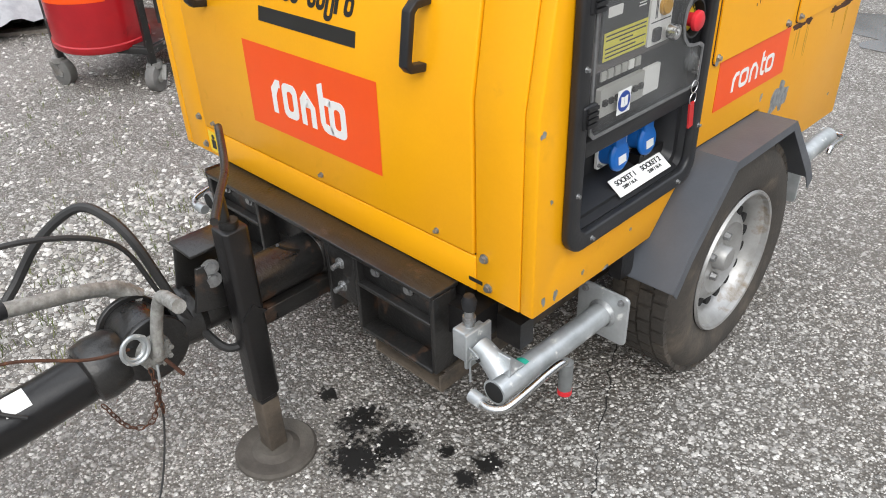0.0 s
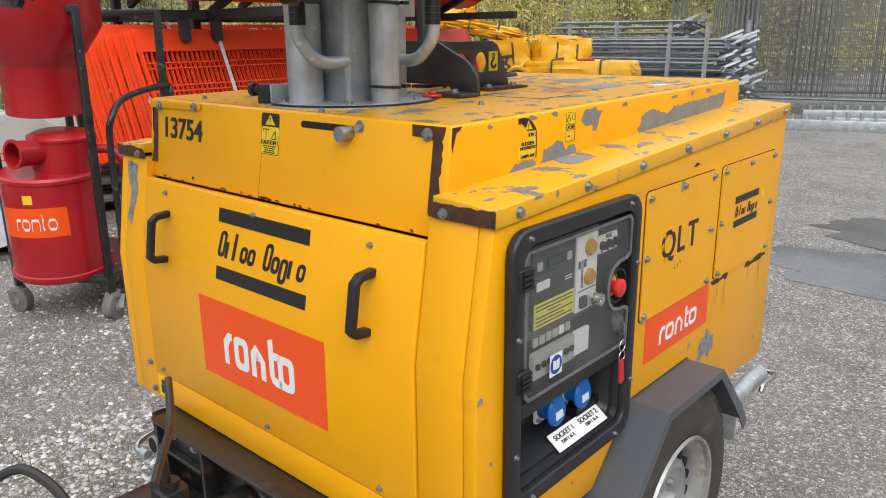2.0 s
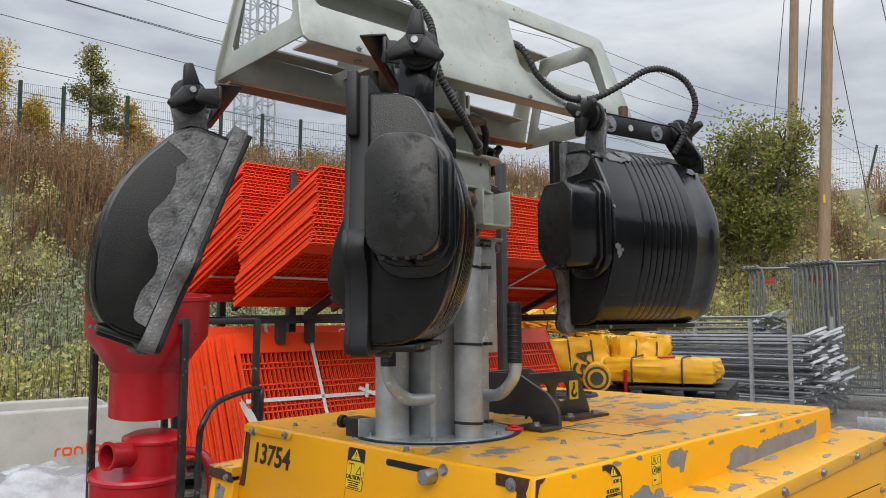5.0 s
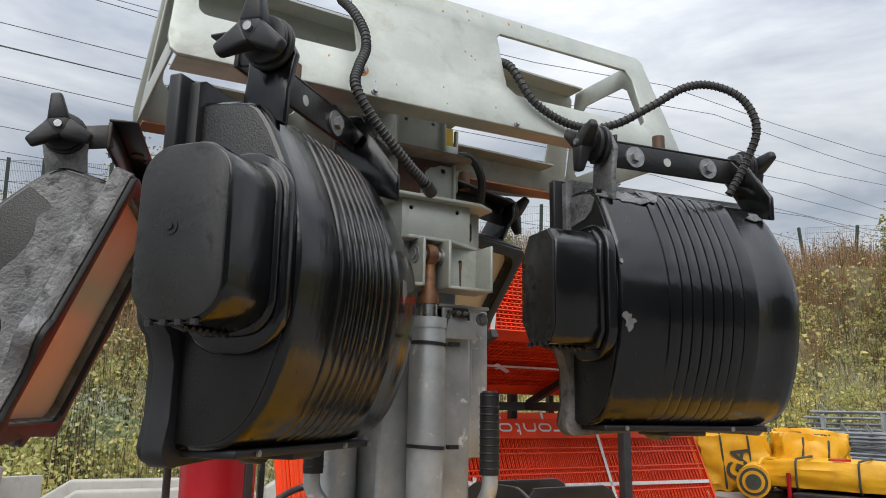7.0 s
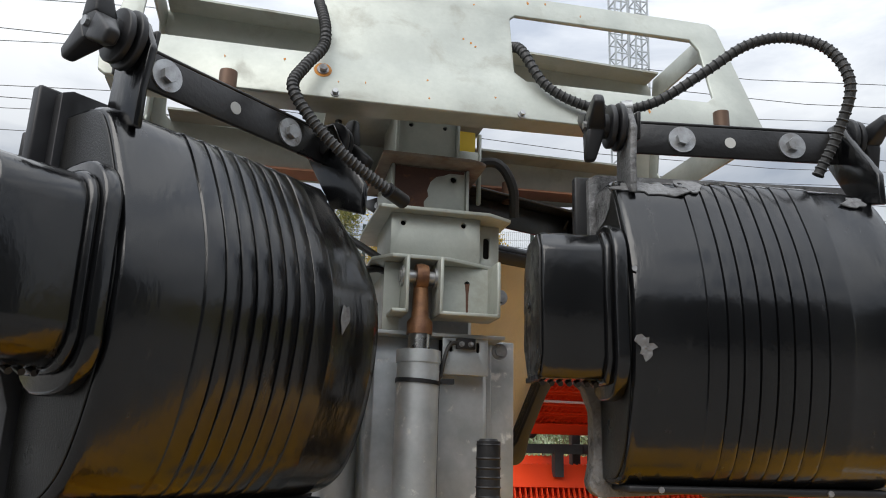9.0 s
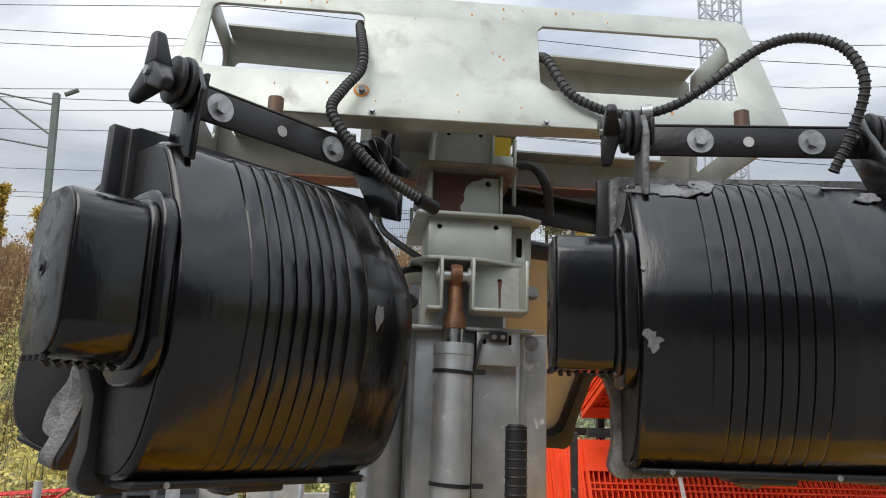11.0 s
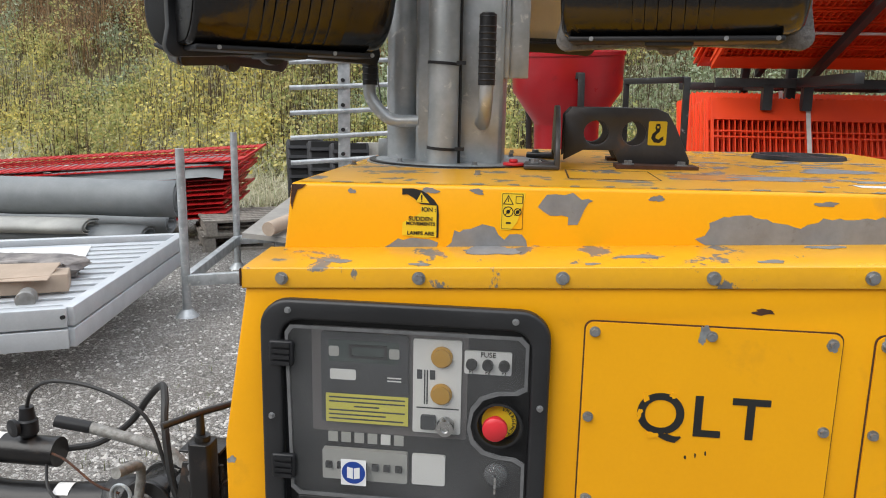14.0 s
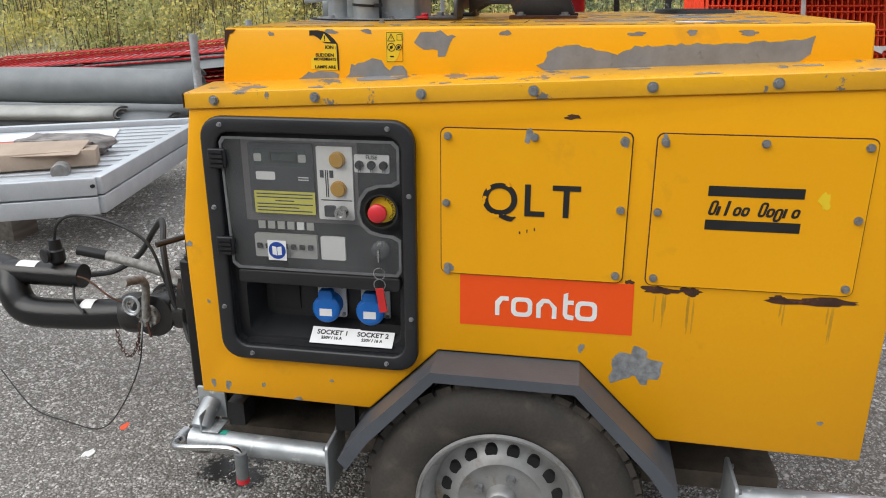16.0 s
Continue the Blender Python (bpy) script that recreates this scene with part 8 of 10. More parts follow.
# ---- orange barrier panels on a two-tier black rack ----
ORANGEMESH = surface("orange_coated_mesh", (0.90, 0.066, 0.007), (0.85, 0.056, 0.006), 0.42, big=4, fine=100, bump=0.04, spread=0.08, vary=0.12)
STRAP = surface("white_strap", (0.72, 0.70, 0.68), (0.6, 0.58, 0.56), 0.6, big=20, bump=0.1)
RACKSTEEL = surface("black_rack_steel", (0.02, 0.021, 0.022), (0.035, 0.035, 0.036), 0.5, big=8, fine=100, bump=0.08)
PL, PW = 3.4, 1.05
def panel_mesh():
    g = G()
    g.box(0.0, 0.17, 0, PL, -0.004, 0.004).box(PW - 0.15, PW, 0, PL, -0.004, 0.004)
    n = 92
    for k in range(n + 1):
        y = PL * k / n
        g.bar((0.0, y, 0.006), (PW + 0.012, y, 0.006), 0.007, 0.007)
    for w in (0.30, 0.34, 0.46, 0.50, 0.62, 0.66, 0.78, 0.82):
        g.bar((w, 0, 0), (w, PL, 0), 0.007, 0.007)
    for y in (0.0, PL):
        g.bar((0, y, 0), (PW, y, 0), 0.016, 0.018)
    return mesh_of("barrier_panel", g, ORANGEMESH, flat=True)
PANELMESH = panel_mesh()
rack = in_yard(thing("steel_rack", (-3.9, 3.2, 0), "black two-tier steel storage rack", "rack"))
for y in (2.15, 3.2, 4.5):
    for x in (-3.92, -2.66 if 3 < y < 4 else -5.1):
        part("post", G().bar((x, y, 0), (x, y, 2.72), 0.06, 0.06), RACKSTEEL, rack, bevel=0.003)
    part("beam", G().bar((-2.70, y, 0.12), (-5.1, y, 0.12), 0.05, 0.07), RACKSTEEL, rack, bevel=0.003)
    part("beam", G().bar((-2.8, y, 1.56), (-5.1, y, 1.56), 0.05, 0.06), RACKSTEEL, rack, bevel=0.003)
    part("arm", G().bar((-3.80, y + 0.07, 1.58), (-2.72, y + 0.07, 1.99), 0.045, 0.05), RACKSTEEL, rack)
    part("arm", G().bar((-5.0, y + 0.07, 1.66), (-3.92, y + 0.07, 2.07), 0.045, 0.05), RACKSTEEL, rack)
for x, z in ((-3.74, 1.555), (-2.78, 0.15), (-5.05, 1.56), (-5.0, 0.15), (-3.92, 0.15)):
    part("long_beam", G().bar((x, 1.62, z), (x, 4.8, z), 0.05, 0.06), RACKSTEEL, rack, bevel=0.003)
for y in (1.95, 2.2):
    part("hook_lug", G().box(-3.76, -3.70, y - 0.03, y + 0.03, 1.38, 1.54), RACKSTEEL, rack)
def barrier_stack(low, y, wide, step, n, label, top_face):
    """A bundle of panels: low corner (x, z), direction of the panels' width, shift from one to the next."""
    st = thing("barrier_panel_stack", (low[0], y, low[1]), label, "barrier panels", "stacks of orange barriers")
    rnd = random.Random(int(low[0] * 100 + low[1] * 10))
    w = Vector((wide[0], 0, wide[1])).normalized()
    t = w.cross(Vector((0, 1, 0)))
    m = Matrix((w, (0, 1, 0), t)).transposed().to_4x4()
    s = m.inverted() @ Vector((step[0], 0, step[1]))
    for k in range(n):
        ob = new("barrier_panel", PANELMESH)
        ob.parent = st
        ob.matrix_basis = m @ Matrix.Translation(s * k + Vector((rnd.uniform(-0.006, 0.006), rnd.uniform(-0.02, 0.02), 0)))
    f = s * (n - 1) if top_face else s * 0
    d = 0.014 if f.z >= 0 and top_face else -0.014
    for yy in (0.62, 2.3):
        g = G().box(f.x - 0.012, f.x + PW + 0.02, yy - 0.014, yy + 0.014, f.z + d - 0.002, f.z + d + 0.002, m)
        g.bar(m @ Vector((PW + 0.018, yy, -0.012)), m @ (s * n + Vector((PW + 0.018, yy, 0.012))), 0.03, 0.004, tuple(w))
        part("strap", g, STRAP, st)
    part("strap", G().bar(m @ Vector((f.x + PW * 0.52, 0.0, f.z + d)), m @ Vector((f.x + PW * 0.48, PL, f.z + d)), 0.028, 0.004, tuple(t)), STRAP, st)
    part("strap_end", G().bar(m @ Vector((f.x + 0.58, 0.95, f.z + d * 1.5)), m @ Vector((f.x + 0.50, 1.1, f.z + d * 3)), 0.03, 0.003, tuple(t)).bar(m @ Vector((f.x + 0.60, 1.02, f.z + d * 3)), m @ Vector((f.x + 0.5, 1.0, f.z + d * 1.5)), 0.03, 0.003, tuple(t)), STRAP, st)
    if top_face:
        wordmark(lambda u, v, w_: tuple(m @ Vector((f.x + 2 * PW - 0.155 - v, 3.1 - u, f.z + (0.006 + w_ * 2) * (1 if d > 0 else -1)))), 1.15, 1.75, PW - 0.125, PW - 0.03, WHITE, st)
    return st
barrier_stack((-3.745, 1.65), 1.6, (1.02, 0.385), (0.004, 0.0245), 20, "bundle of orange mesh barrier panels strapped on the upper rack", False)
barrier_stack((-4.95, 1.72), 1.72, (1.02, 0.385), (0.003, 0.0245), 27, "bundle of orange mesh barrier panels on the upper rack", False)
barrier_stack((-3.95, 0.42), 1.6, (-0.40, 0.93), (0.0255, 0.003), 24, "bundle of orange mesh barrier panels strapped on the lower rack", True)
barrier_stack((-4.78, 0.46), 1.66, (-0.40, 0.93), (0.0255, 0.003), 26, "bundle of orange mesh barrier panels on the lower rack", True)

# ---- concrete barriers, pallets and sacks beyond the trolley ----
CONCRETE = surface("pale_concrete", (0.42, 0.41, 0.37), (0.33, 0.32, 0.29), 0.8, big=3, fine=70, bump=0.25, dirt=(0.22, 0.21, 0.17), dirt_at=(0.55, 0.8), dirt_scale=4)
def concrete_barrier(x, y, turn, mark):
    cb = thing("road_barrier", (x, y, 0), "pale concrete road barrier with sloping ends", "barrier", "road barriers", turn=turn)
    prof = [(-0.28, 0), (0.28, 0), (0.26, 0.12), (0.12, 0.35), (0.09, 0.78), (-0.09, 0.78), (-0.12, 0.35), (-0.26, 0.12)]
    ends = [(-1.0, 0.55), (-0.86, 0.78), (0.86, 0.78), (1.0, 0.55)]
    g = G()
    n = len(prof)
    for yv, top in ((-1.0, 0.60), (-0.72, 0.78), (0.72, 0.78), (1.0, 0.60)):
        g.v += [(u, yv, min(v, top)) for u, v in prof]
    for i in range(3):
        g.f += [(i * n + k, i * n + (k + 1) % n, (i + 1) * n + (k + 1) % n, (i + 1) * n + k) for k in range(n)]
    g.f += [tuple(range(n - 1, -1, -1)), tuple(range(3 * n, 4 * n))]
    part("barrier_body", g, CONCRETE, cb, bevel=0.02)
    part("lifting_slot", G().box(-0.3, 0.3, -0.5, -0.3, 0.0, 0.09).box(-0.3, 0.3, 0.3, 0.5, 0.0, 0.09), DARKHOLE, cb)
    if mark:
        wordmark(lambda u, v, w: (0.1115 + (0.5 - v) * 0.07 + w, u, v), 0.10, 0.48, 0.375, 0.475, ORANGE, cb)
concrete_barrier(-6.25, 1.02, -6, True)
concrete_barrier(-7.25, 1.05, -8, False)
concrete_barrier(-7.6, 3.4, -8, False)
concrete_barrier(-6.9, -1.15, -14, False)
def pallet(x, y, z, turn, label="weathered wooden pallet", group="wooden pallets", L=1.2, W=0.8):
    p = thing("pallet", (x, y, z), label, "pallet", group, turn=turn)
    for k in range(7):
        u = -W / 2 + 0.05 + k * (W - 0.1) / 6
        part("deck_board", G().box(u - 0.045, u + 0.045, -L / 2, L / 2, 0.122, 0.144), OLDWOOD, p)
    for yy in (-L / 2 + 0.07, 0, L / 2 - 0.07):
        part("stringer", G().box(-W / 2, W / 2, yy - 0.05, yy + 0.05, 0.022, 0.122), OLDWOOD, p)
    for u in (-W / 2 + 0.05, 0, W / 2 - 0.05):
        part("skid", G().box(u - 0.05, u + 0.05, -L / 2, L / 2, 0, 0.022), OLDWOOD, p)
    return p
for k in range(3):
    pallet(-5.2, 2.05, 0.145 * k, -20 + 3 * k, "stacked grey wooden pallet behind the trolley")
pallet(-4.75, 0.62, 0, -30, "wooden pallet under wrapped sacks")
FILM = surface("white_plastic_film", (0.46, 0.47, 0.49), (0.30, 0.31, 0.33), 0.28, big=12, fine=40, bump=0.3)
SACK = surface("grey_sack", (0.20, 0.205, 0.21), (0.28, 0.285, 0.29), 0.6, big=7, fine=60, bump=0.3)
def lump(g, c, s, seed, n=18, m=12, amp=0.12, freq=2.5, flat=0.5):
    """A soft, creased pillow shape."""
    for i in range(m + 1):
        ph = -math.pi / 2 + math.pi * i / m
        for k in range(n):
            th = 2 * math.pi * k / n
            d = Vector((math.cos(ph) * math.cos(th), math.cos(ph) * math.sin(th), math.sin(ph)))
            d = Vector([math.copysign(abs(q) ** flat, q) for q in d])
            r = 1 + amp * noise.noise(d * freq + Vector((seed * 3.1, 0, 0))) + 0.4 * amp * noise.noise(d * freq * 3 + Vector((seed, 5, 0))) + 0.35 * amp * (0.4 - abs(noise.noise(d * freq * 2.2 + Vector((seed, 9, 4)))) * 2)
            g.v.append((c[0] + d.x * s[0] * r, c[1] + d.y * s[1] * r, c[2] + d.z * s[2] * r))
    o = len(g.v) - (m + 1) * n
    for i in range(m):
        g.f += [(o + i * n + k, o + i * n + (k + 1) % n, o + (i + 1) * n + (k + 1) % n, o + (i + 1) * n + k) for k in range(n)]
    return g
def cloth(g, x0, x1, y0, y1, zf, n=22, m=22):
    o = len(g.v)
    g.v += [(x0 + (x1 - x0) * i / n, y0 + (y1 - y0) * j / m, zf(i / n, j / m)) for j in range(m + 1) for i in range(n + 1)]
    g.f += [(o + j * (n + 1) + i, o + j * (n + 1) + i + 1, o + (j + 1) * (n + 1) + i + 1, o + (j + 1) * (n + 1) + i) for j in range(m) for i in range(n)]
    return g
for k, (dx, dy, dz) in enumerate(((-0.2, -0.3, 0.0), (0.2, -0.25, 0.0), (-0.15, 0.3, 0.0), (0.22, 0.3, 0.0), (0.0, -0.3, 0.17), (0.05, 0.28, 0.17))):
    solo("sack", lump(G(), (-4.75 + dx, 0.62 + dy, 0.235 + dz), (0.2, 0.29, 0.1), k), SACK, "grey filled sack lying on a pallet", "sack", group="sacks on the pallet")
solo("plastic_sheet", cloth(G(), -5.35, -4.15, -0.1, 1.25, lambda u, v: 0.535 - 0.9 * max(abs(u - 0.5), abs(v - 0.5)) ** 2 * (1.9 if v < 0.25 or u > 0.75 else 1.6) + 0.05 * noise.noise(Vector((u * 9, v * 7, 1))) + 0.035 * noise.noise(Vector((u * 22, v * 19, 3)))), FILM, "crumpled white plastic sheet over the sacks", "plastic sheet")

# ---- yellow bags and mats ----
YBAG = surface("yellow_tarpaulin", (0.74, 0.40, 0.012), (0.64, 0.32, 0.01), 0.42, big=6, fine=40, bump=0.25, dirt=(0.35, 0.22, 0.03), dirt_at=(0.62, 0.8), dirt_scale=6)
YDARK = surface("dark_bag_lining", (0.03, 0.035, 0.03), (0.05, 0.06, 0.045), 0.6, big=10, bump=0.1)
rnd = random.Random(31)
def soft_box(s, seed, sag=0.10, amp=1.0):
    """A stuffed tarpaulin block: rounded, sagging and creased."""
    bm = bmesh.new()
    bmesh.ops.create_cube(bm, size=2.0)
    bmesh.ops.subdivide_edges(bm, edges=bm.edges[:], cuts=11, use_grid_fill=True)
    g = G()
    for v in bm.verts:
        d = v.co.copy()
        r = max(abs(d.x), abs(d.y), abs(d.z))
        q = d.lerp(d.normalized() * 1.15, 0.25)
        o = Vector((seed * 1.7, seed * 0.9, 0))
        crease = 0.26 * (0.3 - abs(noise.noise(q * 1.9 + o))) + 0.13 * (0.3 - abs(noise.noise(q * 4.3 + o))) + 0.06 * noise.noise(q * 0.9 + o)
        q = q * (1 + crease * amp) + Vector((0, 0, -sag * (1 - q.x * q.x) * (1 if q.z > 0 else 0)))
        g.v.append((q.x * s[0], q.y * s[1], (q.z + 1) * s[2]))
    bm.verts.index_update()
    g.f = [tuple(v.index for v in f.verts) for f in bm.faces]
    bm.free()
    return g
def yellow_bag(x, y, z, s, seed, label, turn=0.0, words="", tilt=0.0):
    b = thing("yellow_bag", (x, y, z), label, "bag", "yellow bags", turn=turn)
    m = pose(0, 0, 0, tilt, tilt * 0.4, 0)
    g = soft_box(s, seed)
    g.v = [tuple(m @ Vector(p)) for p in g.v]
    part("bag", g, YBAG, b)
    for yy in (-0.42, 0.38):
        loop = rrect(-s[0] * 1.04, s[0] * 1.04, -0.01, s[2] * 2.02, min(s[0], s[2]) * 0.5, 6)
        part("strap", G().tube([m @ Vector((u, yy * s[1] + 0.02 * math.sin(5 * u), v)) for u, v in loop + loop[:1]], 0.011, 6, False), YDARK, b)
    g = G()
    for k in range(3):
        g.box(s[0] * 1.03, s[0] * 1.045, -0.3 * s[1] + 0.05 * k, -0.27 * s[1] + 0.05 * k, s[2] * 0.5, s[2] * 1.0, m)
    part("print_bar", g, YDARK, b)
    if words:
        lettering("bag_words", words, 0.24, m @ Matrix.Translation((s[0] * 1.12, 0.02, s[2] * 0.95)) @ pose(0, 0, 0, 90, 0, 90) @ Matrix.Rotation(radians(70), 4, "Z"), YDARK, b, weight=0.006)
for (x, y, z, s, lab, t, w, ti) in (
    (-4.42, 6.45, 0.75, (0.22, 0.33, 0.30), "upright yellow tarpaulin bag tied with black straps", -48, "GA", 5),
    (-3.92, 6.85, 0.75, (0.24, 0.30, 0.29), "yellow tarpaulin bag tied with black straps", -40, "", -6),
    (-4.95, 6.12, 0.75, (0.26, 0.30, 0.33), "bulging yellow tarpaulin bag in a pile", -58, "A", 7),
    (-4.72, 6.52, 1.37, (0.30, 0.44, 0.075), "yellow tarpaulin folded over the pile", -62, "", -10),
    (-5.12, 6.42, 1.40, (0.18, 0.26, 0.15), "yellow tarpaulin bag on top of the pile", -20, "", 22),
    (-4.2, 7.3, 0.75, (0.24, 0.36, 0.31), "yellow tarpaulin bag in the pile", -44, "", -4)):
    yellow_bag(x, y, z, s, int(x * 10) + int(z * 10), lab, t, w, ti)
YLINE = surface("green_tarp_lining", (0.05, 0.075, 0.05), (0.09, 0.11, 0.07), 0.6, big=10, bump=0.15)
def folded_tarp(at, turn, s, label):
    """A tarpaulin folded flat over a pile, its dark lining showing between the folds at one end."""
    b = thing("folded_tarpaulin", at, label, "tarpaulin", "yellow bags", turn=turn)
    part("outer_fold", soft_box(s, 5, 0.25, 0.3), YBAG, b)
    for k in range(4):
        z = s[2] * (0.35 + 0.42 * k)
        part("lining_fold", G().tube(smooth_path([(-s[0] * 0.9, -s[1] * 1.02, z), (-s[0] * 0.3, -s[1] * 1.10 - 0.02 * (k % 2), z + 0.02), (s[0] * 0.4, -s[1] * 1.08, z - 0.01), (s[0] * 0.95, -s[1] * 1.0, z - 0.03)], 5), 0.022, 8), YLINE if k % 2 == 0 else YBAG, b)
    for yy in (-0.45, 0.42):
        loop = rrect(-s[0] * 1.1, s[0] * 1.1, -0.01, s[2] * 2.05, s[2] * 0.5, 5)
        part("strap", G().tube([(u, yy * s[1] + 0.05 * u, v) for u, v in loop + loop[:1]], 0.011, 6, False), YDARK, b)
    part("red_print", G().prism(blob(0.05, 0.05, 0.2, 0.2, 3, 20, 0.3), lambda p, q, w: (p, q, s[2] * 1.93 + w), 0, 0.02), REDPAINT, b)
folded_tarp((-3.35, 6.5, 0.86), -70, (0.36, 0.60, 0.13), "folded yellow tarpaulin with green lining and black straps")
roll = thing("rolled_tarpaulin", (-3.9, 6.05, 0.76), "rolled yellow tarpaulin with dark lining", "tarpaulin", "yellow bags", turn=35)
for k, (r, mt) in enumerate(((0.15, YBAG), (0.125, YDARK), (0.10, YBAG), (0.07, YDARK))):
    part("turn_of_roll", G().tube([(0, -0.3 - 0.012 * k, 0.15), (0, 0.3, 0.15)], r, 24), mt, roll)
part("red_stick", G().tube([(0.3, -0.25, 0.0), (0.3, -0.25, 0.24)], 0.02, 8), REDPAINT, roll)
BLACKPALLET = surface("black_plastic_pallet", (0.015, 0.015, 0.016), (0.03, 0.03, 0.03), 0.5, big=8, bump=0.1)
for k in range(5):
    p = thing("plastic_pallet", (-3.2, 6.7, 0.09 + 0.15 * k), "black plastic pallet in a stack", "pallet", "black pallets", turn=22)
    part("deck", G().box(-0.5, 0.5, -0.6, 0.6, 0.11, 0.14), BLACKPALLET, p, bevel=0.005)
    for u in (-0.42, 0, 0.42):
        part("runner", G().box(u - 0.06, u + 0.06, -0.6, 0.6, 0.0, 0.11), BLACKPALLET, p, bevel=0.004)
solo("timber_crate", G().box(-6.1, -3.7, 5.8, 7.1, 0.07, 0.74), OLDWOOD, "low grey timber crate under the bags", "crate", bevel=0.01)

# ---- stack of steel crowd barriers, mesh fence panels and base rails ----
def crowd_barrier_mesh():
    g = G()
    L, H, r = 2.2, 1.05, 0.022
    g.tube(smooth_path([(0, 0, 0), (0, 0, H - 0.1), (0, 0.1, H), (0, L - 0.1, H), (0, L, H - 0.1), (0, L, 0)], 4), r, 6)
    g.tube([(0, 0, 0.18), (0, L, 0.18)], r, 6)
    for k in range(1, 14):
        g.tube([(0, L * k / 14, 0.18), (0, L * k / 14, H)], 0.010, 5)
    for y, d in ((0.10, -1), (L - 0.10, 1)):
        for k in (-1, 1):
            g.bar((0.0, y, 0.30), (0.13 * k, y + 0.24 * d, 0.05), 0.035, 0.012)
            g.bar((0.0, y, H - 0.2), (0.13 * k, y + 0.24 * d, H - 0.42), 0.035, 0.012)
    return mesh_of("crowd_barrier", g, surface("dull_galvanised_tube", (0.30, 0.315, 0.33), (0.21, 0.22, 0.23), 0.45, metal=0.6, big=6, fine=90, bump=0.05, vary=0.4))
CB = crowd_barrier_mesh()
rnd = random.Random(12)
for k in range(16):
    ob = tagged(new("crowd_barrier", CB), "galvanised steel crowd barrier lying in a stack", "barrier", "stack of crowd barriers")
    ob.matrix_world = YARD @ pose(-5.15 + rnd.uniform(-0.10, 0.10), 10.35 + rnd.uniform(-0.10, 0.10), 0.44 + 0.056 * k, rnd.uniform(-1, 1), 90 + rnd.uniform(-1.5, 1.5), -88 + rnd.uniform(-5, 5))
for k in range(12):
    ob = tagged(new("crowd_barrier", CB), "galvanised steel crowd barrier lying in a stack", "barrier", "stack of crowd barriers")
    ob.matrix_world = YARD @ pose(-6.7 + rnd.uniform(-0.1, 0.1), 12.0 + rnd.uniform(-0.06, 0.06), 0.62 + 0.085 * k, 0, 90 + rnd.uniform(-1, 1), -86 + rnd.uniform(-4, 4))
stil = in_yard(thing("stacking_frame", (-4.0, 9.8, rise(0, 9.8)), "galvanised stacking frame with corner posts", "frame"))
SP = ((-3.62, 9.15), (-3.05, 9.05), (-5.25, 9.2), (-3.05, 10.5), (-5.25, 10.6))
for x, y in SP:
    part("corner_post", G().bar((x, y, rise(x, y)), (x + 0.02, y, rise(x, y) + 1.38), 0.045, 0.045), GALV, stil)
for (x0, y0), (x1, y1) in ((SP[2], SP[1]), (SP[1], SP[3]), (SP[2], SP[4]), (SP[4], SP[3])):
    part("base_rail", G().bar((x0, y0, 0.36), (x1, y1, 0.36), 0.06, 0.09), GALV, stil)
def fence_panel_mesh():
    g = G()
    L, H, r = 3.4, 2.05, 0.021
    g.tube(smooth_path([(0, 0, 0), (0, 0, H - 0.14), (0, 0.14, H), (0, L - 0.14, H), (0, L, H - 0.14), (0, L, 0)], 5), r, 8)
    g.tube([(0, 0, 0.12), (0, L, 0.12)], r, 8)
    for k in range(1, 34):
        g.tube([(0, L * k / 34, 0.12), (0, L * k / 34, H)], 0.0036, 4)
    for k in range(1, 10):
        g.tube([(0, 0, 0.12 + (H - 0.12) * k / 10), (0, L, 0.12 + (H - 0.12) * k / 10)], 0.003, 4)
    for y in (1.13, 2.27):
        g.tube([(0, y, 0.12), (0, y, H)], 0.012, 6)
    return mesh_of("fence_panel", g, surface("dull_fence_zinc", (0.24, 0.25, 0.255), (0.17, 0.18, 0.185), 0.5, metal=0.5, big=6, bump=0.05))
FPM = fence_panel_mesh()
REDTAG = surface("red_plate", (0.60, 0.03, 0.02), (0.5, 0.03, 0.02), 0.4, bump=0.02)
for k in range(14):
    x = -4.72 + 0.085 * k if k < 4 else -3.82 + 0.08 * (k - 4)
    y = 11.6 - 0.02 * k if k < 4 else 11.25 - 0.02 * k
    st = thing("mesh_fence_section", (x, y, rise(x, y) + 0.12), "upright galvanised mesh fence panel", "fence panel", "standing fence panels", turn=(-66 if k < 4 else -78) + (k * 7 % 5) * 0.6)
    ob = new("mesh_frame", FPM)
    ob.parent = st
    if k in (1, 5, 8):
        part("red_plate", G().box(0.02, 0.03, 0.14, 0.32, 1.80, 1.89), REDTAG, st)
for k, (x, y) in enumerate(((-2.4, 9.4), (-1.7, 9.9), (-2.2, 10.6), (-0.8, 10.4))):
    rl = thing("base_rail", (x, y, rise(x, y)), "galvanised steel rail with a row of pins on the ground", "rail", "base rails", turn=-72 + 5 * k)
    part("channel", G().box(-0.05, 0.05, 0, 2.0, 0.0, 0.14), GALV, rl, bevel=0.004)
    for j in range(12):
        part("pin", G().tube([(0, 0.1 + 0.16 * j, 0.14), (0, 0.1 + 0.16 * j, 0.21)], 0.02, 8), GALV, rl)

